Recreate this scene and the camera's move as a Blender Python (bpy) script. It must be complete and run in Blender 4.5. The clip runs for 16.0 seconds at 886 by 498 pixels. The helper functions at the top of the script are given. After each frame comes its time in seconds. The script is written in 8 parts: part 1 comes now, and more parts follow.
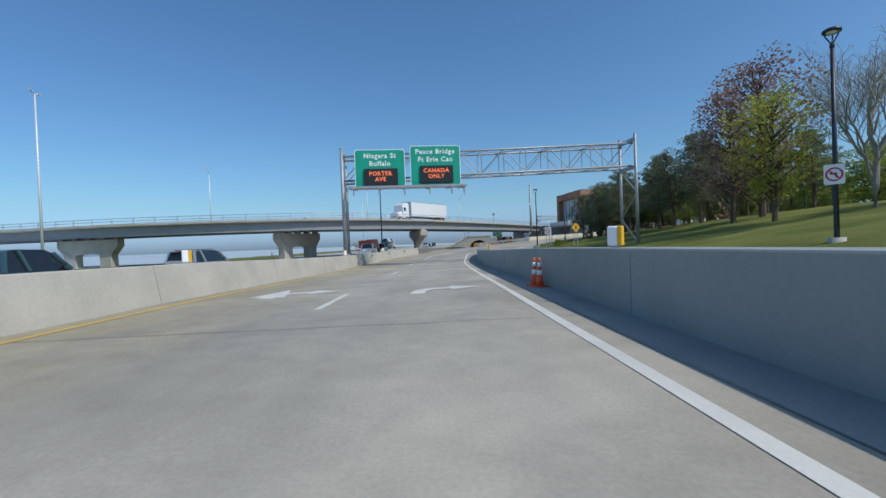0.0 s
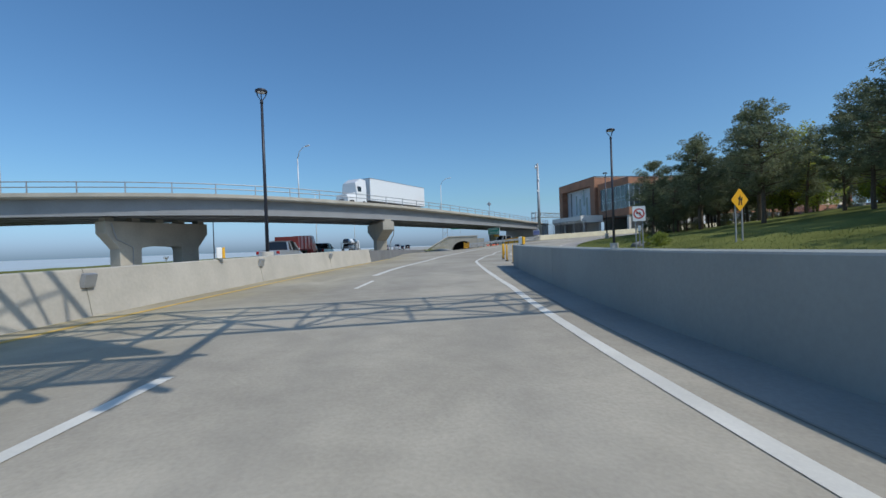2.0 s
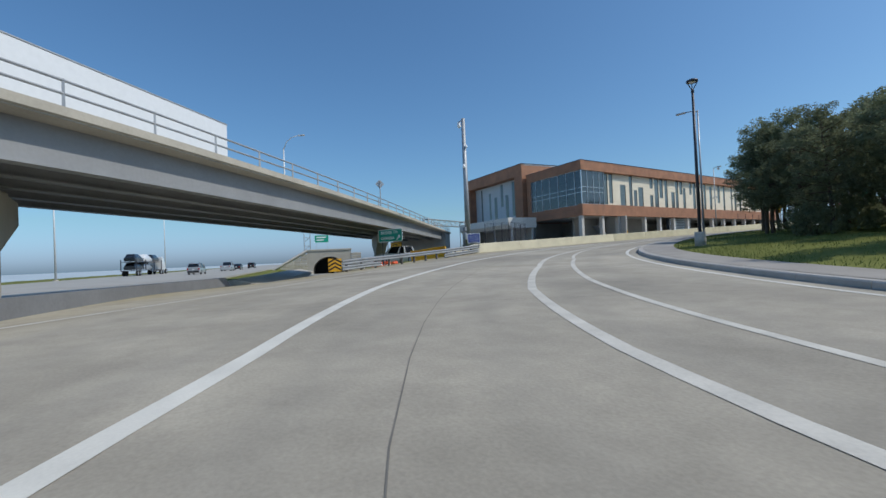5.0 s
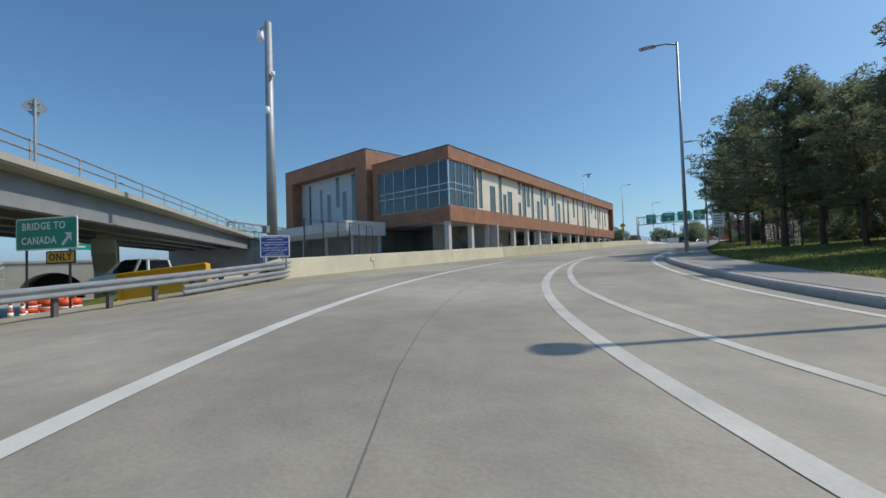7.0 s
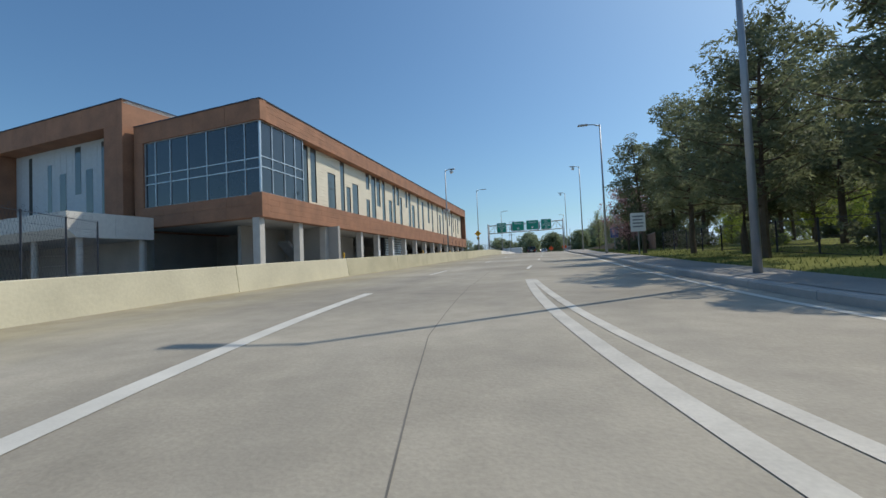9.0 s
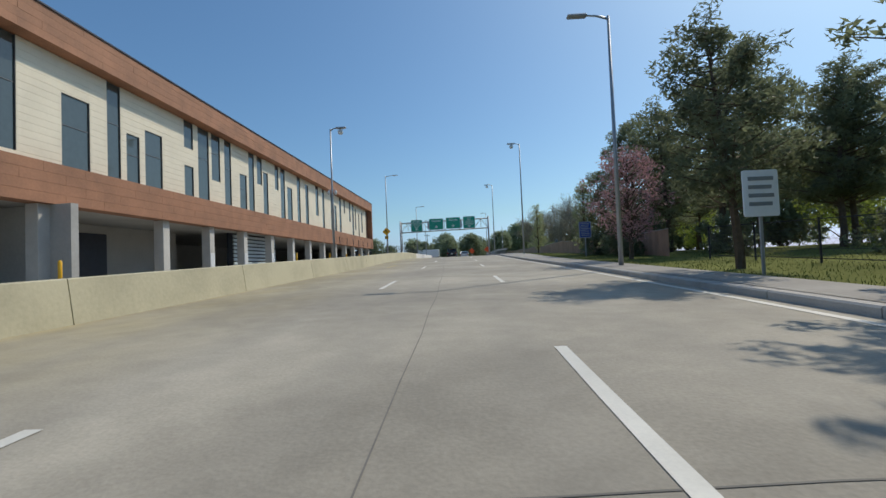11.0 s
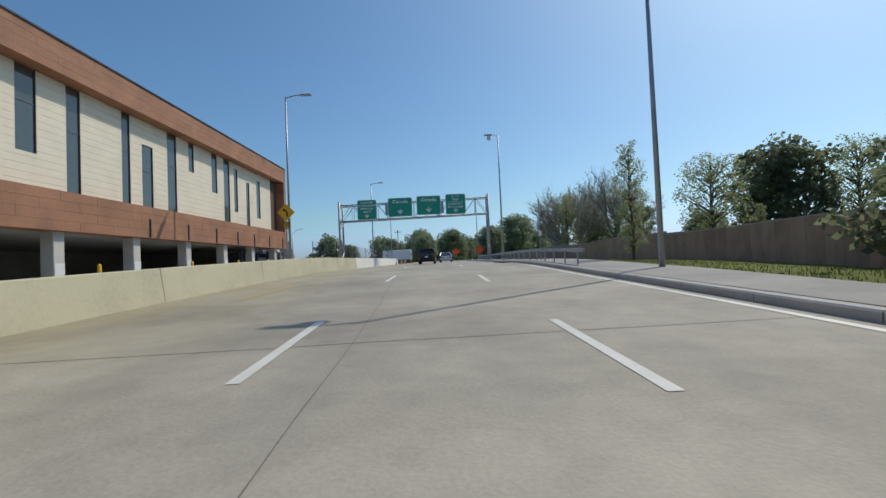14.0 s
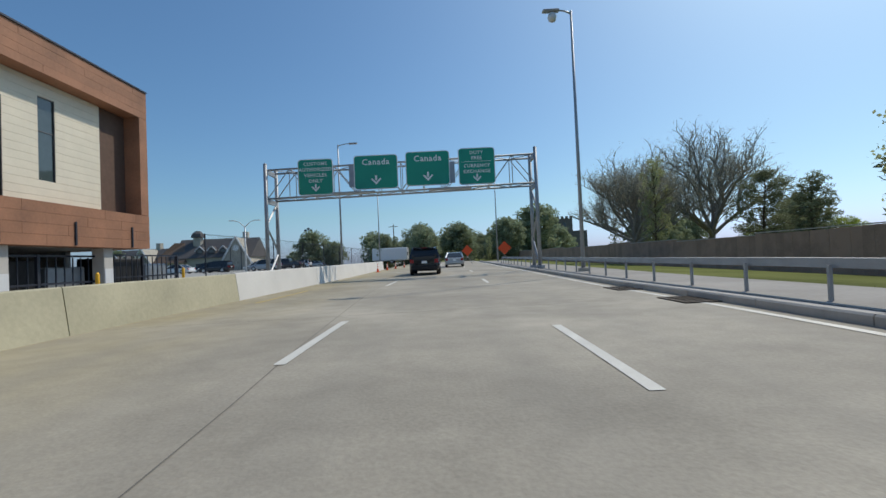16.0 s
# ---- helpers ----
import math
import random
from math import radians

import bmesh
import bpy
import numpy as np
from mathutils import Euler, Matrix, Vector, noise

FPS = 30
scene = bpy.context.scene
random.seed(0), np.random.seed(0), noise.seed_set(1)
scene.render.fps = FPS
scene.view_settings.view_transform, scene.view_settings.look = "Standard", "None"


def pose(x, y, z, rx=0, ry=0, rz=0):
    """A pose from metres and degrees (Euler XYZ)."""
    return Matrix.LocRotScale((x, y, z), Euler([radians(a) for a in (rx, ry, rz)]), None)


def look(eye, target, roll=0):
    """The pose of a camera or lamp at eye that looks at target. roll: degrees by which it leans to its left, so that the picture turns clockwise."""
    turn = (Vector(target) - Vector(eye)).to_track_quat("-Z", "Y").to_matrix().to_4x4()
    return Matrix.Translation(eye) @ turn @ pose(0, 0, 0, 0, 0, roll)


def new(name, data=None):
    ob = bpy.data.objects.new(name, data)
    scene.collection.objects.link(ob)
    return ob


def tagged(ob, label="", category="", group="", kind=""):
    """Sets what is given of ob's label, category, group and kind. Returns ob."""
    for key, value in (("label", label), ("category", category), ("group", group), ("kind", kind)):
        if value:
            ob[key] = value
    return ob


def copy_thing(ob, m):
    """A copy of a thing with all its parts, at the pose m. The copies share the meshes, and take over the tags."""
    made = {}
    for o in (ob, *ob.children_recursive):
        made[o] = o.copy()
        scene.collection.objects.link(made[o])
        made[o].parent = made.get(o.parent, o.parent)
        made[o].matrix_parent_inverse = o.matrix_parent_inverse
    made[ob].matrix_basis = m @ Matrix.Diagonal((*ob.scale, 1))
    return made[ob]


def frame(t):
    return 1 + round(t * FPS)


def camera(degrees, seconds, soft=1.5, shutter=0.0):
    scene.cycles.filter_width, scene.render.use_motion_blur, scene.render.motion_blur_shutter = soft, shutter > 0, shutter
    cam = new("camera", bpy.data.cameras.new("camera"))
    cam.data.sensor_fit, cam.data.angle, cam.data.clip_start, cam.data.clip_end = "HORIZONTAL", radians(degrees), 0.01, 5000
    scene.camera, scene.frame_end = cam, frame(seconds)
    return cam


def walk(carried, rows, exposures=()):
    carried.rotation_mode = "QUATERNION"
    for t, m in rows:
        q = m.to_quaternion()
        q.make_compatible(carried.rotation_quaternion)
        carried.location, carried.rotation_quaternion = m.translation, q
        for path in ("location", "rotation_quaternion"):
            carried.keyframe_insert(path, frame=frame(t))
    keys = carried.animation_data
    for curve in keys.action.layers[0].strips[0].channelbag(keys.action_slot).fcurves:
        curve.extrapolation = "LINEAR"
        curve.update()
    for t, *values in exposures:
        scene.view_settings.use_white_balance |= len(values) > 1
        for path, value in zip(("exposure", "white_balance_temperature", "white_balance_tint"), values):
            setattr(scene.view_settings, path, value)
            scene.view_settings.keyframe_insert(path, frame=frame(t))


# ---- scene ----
EXPOSURES = [(0.0, 0.0, 6500, 10), (6.0, 0.0, 6800, 10), (10.0, -0.02, 7150, 9.5), (16.0, -0.10, 7000, 9.5)]
cam = camera(90.29, 16.0)
walk(cam, [
    (0.0, pose(0.00, -0.00, 0.000, 89.19, 2.22, 76.01)),
    (0.5, pose(-7.61, 1.73, -0.063, 89.23, 2.10, 75.20)),
    (1.0, pose(-14.86, 3.52, -0.158, 89.12, 2.17, 74.57)),
    (1.5, pose(-22.61, 5.41, -0.344, 89.16, 2.02, 73.78)),
    (2.0, pose(-30.12, 7.34, -0.487, 89.48, 2.07, 72.79)),
    (2.5, pose(-36.48, 9.22, -0.511, 89.33, 2.18, 71.91)),
    (3.0, pose(-42.92, 11.34, -0.473, 89.45, 2.28, 71.03)),
    (3.2, pose(-45.12, 12.04, -0.487, 89.50, 2.28, 70.46)),
    (3.9, pose(-53.30, 15.43, -0.446, 90.01, 2.36, 64.88)),
    (4.6, pose(-61.51, 18.88, -0.400, 90.55, 2.44, 59.08)),
    (5.3, pose(-69.63, 22.42, -0.347, 91.07, 2.49, 53.18)),
    (5.5, pose(-71.55, 23.89, -0.300, 91.14, 2.40, 51.02)),
    (6.0, pose(-75.71, 27.61, -0.132, 91.48, 2.04, 45.75)),
    (6.5, pose(-79.03, 31.08, 0.055, 91.82, 1.79, 40.12)),
    (7.0, pose(-81.60, 34.13, 0.201, 91.73, 1.85, 34.56)),
    (7.5, pose(-83.60, 36.86, 0.303, 91.78, 2.55, 29.10)),
    (8.0, pose(-85.45, 39.60, 0.443, 91.84, 2.72, 23.57)),
    (8.5, pose(-87.05, 43.43, 0.582, 91.89, 2.39, 18.57)),
    (9.0, pose(-88.20, 47.03, 0.763, 92.16, 2.44, 14.29)),
    (9.5, pose(-89.13, 50.81, 0.963, 92.13, 2.48, 10.07)),
    (10.0, pose(-89.91, 54.49, 1.148, 91.88, 2.19, 6.16)),
    (10.2, pose(-90.11, 55.97, 1.197, 91.87, 2.13, 4.85)),
    (10.9, pose(-90.28, 63.35, 1.456, 91.87, 2.29, 3.32)),
    (11.6, pose(-90.42, 70.86, 1.719, 91.87, 2.47, 1.96)),
    (12.3, pose(-90.56, 78.37, 1.981, 91.84, 2.61, 0.71)),
    (12.5, pose(-90.60, 80.49, 2.047, 91.70, 2.44, 0.79)),
    (13.0, pose(-90.80, 85.50, 2.199, 91.50, 2.39, 0.58)),
    (13.5, pose(-90.95, 91.24, 2.429, 91.64, 2.29, 0.38)),
    (14.0, pose(-91.14, 97.25, 2.579, 91.70, 2.39, 0.23)),
    (14.5, pose(-91.34, 102.95, 2.781, 91.87, 2.73, -0.02)),
    (15.0, pose(-91.50, 108.07, 2.971, 91.74, 2.77, -0.05)),
    (15.5, pose(-91.74, 113.58, 3.162, 91.80, 2.67, 0.01)),
    (16.0, pose(-91.75, 118.75, 3.359, 91.32, 2.45, 0.45)),
], EXPOSURES)

# ---- world, sun ----
SUN_AZ, SUN_EL = math.atan2(0.74, 0.67), radians(47.5)      # azimuth from +y towards +x
world = bpy.data.worlds.new("sky")
scene.world = world
world.use_nodes = True
wn = world.node_tree.nodes
sky = wn.new("ShaderNodeTexSky")
sky.sky_type = "NISHITA"
sky.sun_disc = False
sky.sun_elevation = SUN_EL
sky.sun_rotation = SUN_AZ
sky.air_density = 1.0
sky.dust_density = 1.7
sky.altitude = 300
sky.ozone_density = 2.5
# soften the steep rise of the sky towards the horizon, and keep its blue
soft_sky = wn.new("ShaderNodeGamma")
soft_sky.inputs["Gamma"].default_value = 0.92
rich = wn.new("ShaderNodeHueSaturation")
rich.inputs["Saturation"].default_value = 1.13
cool = wn.new("ShaderNodeMix")
cool.data_type, cool.blend_type = "RGBA", "MULTIPLY"
cool.inputs["Factor"].default_value = 1.0
cool.inputs["B"].default_value = (0.70, 0.96, 1.11, 1)
wl = world.node_tree.links
wl.new(sky.outputs[0], soft_sky.inputs["Color"])
wl.new(soft_sky.outputs[0], rich.inputs["Color"])
wl.new(rich.outputs[0], cool.inputs["A"])
# a clear spring horizon stays blue where the long air path would turn it green
split, join = wn.new("ShaderNodeSeparateColor"), wn.new("ShaderNodeCombineColor")
least, keep = wn.new("ShaderNodeMath"), wn.new("ShaderNodeMath")
least.operation, keep.operation = "MULTIPLY", "MAXIMUM"
least.inputs[1].default_value = 1.36
wl.new(cool.outputs["Result"], split.inputs[0])
wl.new(split.outputs["Green"], least.inputs[0])
wl.new(least.outputs[0], keep.inputs[0])
wl.new(split.outputs["Blue"], keep.inputs[1])
wl.new(split.outputs["Red"], join.inputs["Red"])
wl.new(split.outputs["Green"], join.inputs["Green"])
wl.new(keep.outputs[0], join.inputs["Blue"])
wl.new(join.outputs[0], wn["Background"].inputs["Color"])
wn["Background"].inputs["Strength"].default_value = 0.137
sun_data = bpy.data.lights.new("sun", "SUN")
sun_data.energy = 2.8
sun_data.angle = radians(0.53)
sun_data.color = (1.0, 0.95, 0.87)
sun = new("sun", sun_data)
SUN_DIR = Vector((math.sin(SUN_AZ) * math.cos(SUN_EL), math.cos(SUN_AZ) * math.cos(SUN_EL), math.sin(SUN_EL)))
sun.matrix_world = look(SUN_DIR * 300, (0, 0, 0))

# ---- materials ----
MATS = {}


def mat(name, base, rough=0.7, metal=0.0, var=0.12, scale=4.0, fine=60.0, bump=0.0, spec=0.5, coat=0.0, tint=None, per_object=0.0, leafy=0.0):
    """Procedural surface: base colour broken up at two scales, with fine relief."""
    if name in MATS:
        return MATS[name]
    m = bpy.data.materials.new(name)
    m.use_nodes = True
    nt = m.node_tree
    bs = nt.nodes["Principled BSDF"]
    bs.inputs["Roughness"].default_value = rough
    bs.inputs["Metallic"].default_value = metal
    bs.inputs["Specular IOR Level"].default_value = spec
    bs.inputs["Coat Weight"].default_value = coat
    tc = nt.nodes.new("ShaderNodeTexCoord")
    big = nt.nodes.new("ShaderNodeTexNoise")
    big.inputs["Scale"].default_value = scale
    big.inputs["Detail"].default_value = 4
    small = nt.nodes.new("ShaderNodeTexNoise")
    small.inputs["Scale"].default_value = fine
    small.inputs["Detail"].default_value = 3
    for n in (big, small):
        nt.links.new(tc.outputs["Object"], n.inputs["Vector"])
    add = nt.nodes.new("ShaderNodeMath")
    add.operation = "MULTIPLY_ADD"
    add.inputs[1].default_value = 0.4
    nt.links.new(small.outputs["Fac"], add.inputs[0])
    nt.links.new(big.outputs["Fac"], add.inputs[2])
    src = add.outputs[0]
    if per_object:
        info = nt.nodes.new("ShaderNodeObjectInfo")
        pa = nt.nodes.new("ShaderNodeMath")
        pa.operation = "MULTIPLY_ADD"
        pa.inputs[1].default_value = per_object
        nt.links.new(info.outputs["Random"], pa.inputs[0])
        nt.links.new(src, pa.inputs[2])
        src = pa.outputs[0]
    ramp = nt.nodes.new("ShaderNodeValToRGB")
    ramp.color_ramp.elements[0].position = 0.42
    ramp.color_ramp.elements[1].position = 0.98
    lo = tint or base
    ramp.color_ramp.elements[0].color = (*[c * (1 - var) for c in lo], 1)
    ramp.color_ramp.elements[1].color = (*[min(1, c * (1 + var)) for c in base], 1)
    nt.links.new(src, ramp.inputs["Fac"])
    nt.links.new(ramp.outputs["Color"], bs.inputs["Base Color"])
    if leafy:
        tr = nt.nodes.new("ShaderNodeBsdfTranslucent")
        mx = nt.nodes.new("ShaderNodeMixShader")
        mx.inputs[0].default_value = leafy
        nt.links.new(ramp.outputs["Color"], tr.inputs["Color"])
        nt.links.new(bs.outputs[0], mx.inputs[1])
        nt.links.new(tr.outputs[0], mx.inputs[2])
        nt.links.new(mx.outputs[0], nt.nodes["Material Output"].inputs["Surface"])
    if bump:
        bp = nt.nodes.new("ShaderNodeBump")
        bp.inputs["Strength"].default_value = bump
        bp.inputs["Distance"].default_value = 0.02
        nt.links.new(small.outputs["Fac"], bp.inputs["Height"])
        nt.links.new(bp.outputs["Normal"], bs.inputs["Normal"])
    MATS[name] = m
    return m


def glow(name, colour, strength):
    m = bpy.data.materials.new(name)
    m.use_nodes = True
    b = m.node_tree.nodes["Principled BSDF"]
    b.inputs["Base Color"].default_value = (*colour, 1)
    b.inputs["Emission Color"].default_value = (*colour, 1)
    b.inputs["Emission Strength"].default_value = strength
    MATS[name] = m
    return m


ROAD = mat("road concrete", (0.385, 0.350, 0.282), 0.85, var=0.2, scale=0.22, fine=30, bump=0.2, tint=(0.335, 0.306, 0.250))
HWY = mat("highway concrete", (0.36, 0.35, 0.32), 0.85, var=0.12, scale=0.3, fine=20)
BARRIER = mat("barrier concrete", (0.44, 0.415, 0.36), 0.85, var=0.16, scale=0.9, fine=14, bump=0.25, per_object=0.15)
OLDBAR = mat("weathered barrier concrete", (0.43, 0.40, 0.285), 0.85, var=0.2, scale=0.8, fine=12, bump=0.25, per_object=0.25)
BRIDGEC = mat("bridge concrete", (0.42, 0.39, 0.33), 0.85, var=0.16, scale=0.6, fine=10, bump=0.2)
GIRDER = mat("painted girder steel", (0.26, 0.27, 0.28), 0.6, var=0.12, scale=0.5, fine=8)
WHITE = mat("white road paint", (0.66, 0.645, 0.58), 0.6, var=0.14, scale=1.5, fine=40)
WORN = mat("worn white paint", (0.56, 0.54, 0.48), 0.7, var=0.2, scale=1.5, fine=30)
YELLOW = mat("yellow road paint", (0.62, 0.40, 0.08), 0.6, var=0.15, scale=1.5, fine=40)
SEAL = mat("joint sealant", (0.17, 0.16, 0.14), 0.8, var=0.2)
# barrier concrete in a darker grey, the wall's shade put into its colour
WALLC = mat("shaded wall concrete", (0.29, 0.31, 0.295), 0.8, var=0.12, scale=0.7, fine=16, bump=0.15, per_object=0.1)
RUST = mat("rusty bolt steel", (0.14, 0.09, 0.07), 0.85, 0.3, var=0.2)
GALV = mat("galvanised steel", (0.38, 0.40, 0.42), 0.58, 0.6, var=0.14, scale=3, fine=40)
DARKMET = mat("dark bronze steel", (0.035, 0.04, 0.055), 0.45, 0.3, var=0.15)
POLE = mat("grey pole steel", (0.34, 0.37, 0.40), 0.45, 0.5, var=0.12)
WHITEPOLE = mat("white pole steel", (0.66, 0.68, 0.68), 0.5, 0.2, var=0.08)
GREEN = mat("green sign sheeting", (0.002, 0.33, 0.225), 0.45, var=0.06, scale=1)
SIGNW = mat("white sign sheeting", (0.88, 0.90, 0.90), 0.45, var=0.04)
SIGNY = mat("yellow sign sheeting", (0.80, 0.42, 0.02), 0.45, var=0.05)
SIGNR = mat("red sign sheeting", (0.60, 0.04, 0.03), 0.45, var=0.05)
SIGNB = mat("blue sign sheeting", (0.02, 0.06, 0.30), 0.45, var=0.05)
BLACK = mat("matt black", (0.015, 0.015, 0.016), 0.6, var=0.1)
LEDBOX = mat("message board face", (0.02, 0.022, 0.025), 0.35, var=0.1)
LED = glow("orange led", (1.0, 0.2, 0.06), 0.5)
TERRA = mat("terracotta cladding", (0.34, 0.16, 0.09), 0.75, var=0.2, scale=0.8, fine=9, bump=0.15, tint=(0.285, 0.14, 0.082), per_object=0.15)
CREAM = mat("cream cladding", (0.73, 0.665, 0.53), 0.7, var=0.07, scale=1.0, fine=12, bump=0.08, per_object=0.12)
PALE = mat("pale metal panel", (0.50, 0.54, 0.56), 0.55, 0.1, var=0.08)
FRAME = mat("aluminium frame", (0.62, 0.66, 0.68), 0.35, 0.6, var=0.05)
GLASS = mat("dark window glass", (0.020, 0.032, 0.045), 0.04, 0.0, var=0.1, spec=0.9)
WINGLASS = mat("tinted window glass", (0.065, 0.085, 0.085), 0.06, 0.0, var=0.1, spec=0.9)
WINFRAME = mat("dark grey window frame", (0.13, 0.13, 0.125), 0.5, 0.3, var=0.08)
UNDER = mat("undercroft concrete", (0.41, 0.40, 0.375), 0.9, var=0.15, scale=0.5, fine=8)
COLUMN = mat("column concrete", (0.52, 0.50, 0.46), 0.8, var=0.1, scale=1.5, fine=14, bump=0.15)
GRASS = mat("grass", (0.165, 0.178, 0.055), 0.95, var=0.3, scale=0.25, fine=6, bump=0.6, spec=0.05, tint=(0.12, 0.14, 0.035))
BLADE = mat("grass blades", (0.17, 0.20, 0.05), 0.8, var=0.3, scale=0.3, fine=3, tint=(0.11, 0.16, 0.03))
KERB = mat("kerb stone", (0.42, 0.40, 0.37), 0.85, var=0.15, scale=2, fine=20, bump=0.2, per_object=0.2)
BARK = mat("bark", (0.115, 0.085, 0.06), 0.95, var=0.3, scale=4, fine=25, bump=0.6)
PINE = mat("pine needles", (0.185, 0.21, 0.12), 0.65, var=0.35, scale=0.6, fine=4, tint=(0.135, 0.16, 0.10), per_object=0.2, leafy=0.6)
LEAF = mat("spring leaves", (0.27, 0.32, 0.07), 0.6, var=0.35, scale=0.8, fine=5, tint=(0.16, 0.21, 0.045), per_object=0.15, leafy=0.7)
PALELEAF = mat("pale new leaves", (0.33, 0.36, 0.18), 0.6, var=0.3, scale=0.8, fine=5, per_object=0.1, leafy=0.6)
PURPLE = mat("purple leaves", (0.33, 0.21, 0.17), 0.6, var=0.35, scale=0.8, fine=5, tint=(0.22, 0.14, 0.12), leafy=0.5)
YELLEAF = mat("yellow-green new leaves", (0.42, 0.43, 0.08), 0.6, var=0.35, scale=0.7, fine=5, tint=(0.28, 0.30, 0.07), leafy=0.7)
PINK = mat("pink blossom", (0.50, 0.30, 0.31), 0.7, var=0.3, scale=0.8, fine=5, tint=(0.36, 0.21, 0.21), leafy=0.35)
TWIG = mat("bare twigs", (0.27, 0.25, 0.21), 0.9, var=0.25)
TWIGBUD = mat("budding twigs", (0.46, 0.44, 0.33), 0.9, var=0.3, leafy=0.3)
FENCE = mat("weathered timber fence", (0.35, 0.23, 0.17), 0.9, var=0.25, scale=1.5, fine=14, per_object=0.3)
ORANGE = mat("orange plastic", (0.80, 0.115, 0.035), 0.5, var=0.1)
YELPOST = mat("yellow plastic", (0.80, 0.43, 0.02), 0.5, var=0.08)
CARDARK = mat("dark metallic paint", (0.018, 0.020, 0.024), 0.25, 0.3, var=0.05, coat=0.8)
CARSILVER = mat("silver paint", (0.45, 0.47, 0.49), 0.3, 0.5, var=0.05, coat=0.8)
CARWHITE = mat("white paint", (0.72, 0.73, 0.73), 0.3, 0.0, var=0.04, coat=0.8)
CARRED = mat("red paint", (0.38, 0.03, 0.03), 0.3, 0.1, var=0.05, coat=0.8)
CARGLASS = mat("car glass", (0.012, 0.014, 0.016), 0.04, spec=0.8, var=0.05)
TYRE = mat("rubber", (0.015, 0.015, 0.015), 0.85, var=0.2)
RIM = mat("alloy", (0.45, 0.46, 0.47), 0.35, 0.8, var=0.08)
LAMPRED = mat("red lens", (0.35, 0.01, 0.01), 0.2, var=0.05)
# leaf colour paled and greyed in place of distance haze
HAZYTREE = mat("haze-paled foliage", (0.25, 0.29, 0.18), 0.9, var=0.3, scale=0.3, fine=2, per_object=0.3, leafy=0.5)
ROOFING = mat("slate roof shingle", (0.10, 0.095, 0.095), 0.9, var=0.25)
MASON = mat("stone facing", (0.40, 0.37, 0.31), 0.9, var=0.18, scale=1.2, fine=6, per_object=0.3)
# pale base colour stands in for haze over the water
WATER = mat("river water", (0.46, 0.52, 0.54), 0.5, var=0.15, scale=0.05, fine=0.6)



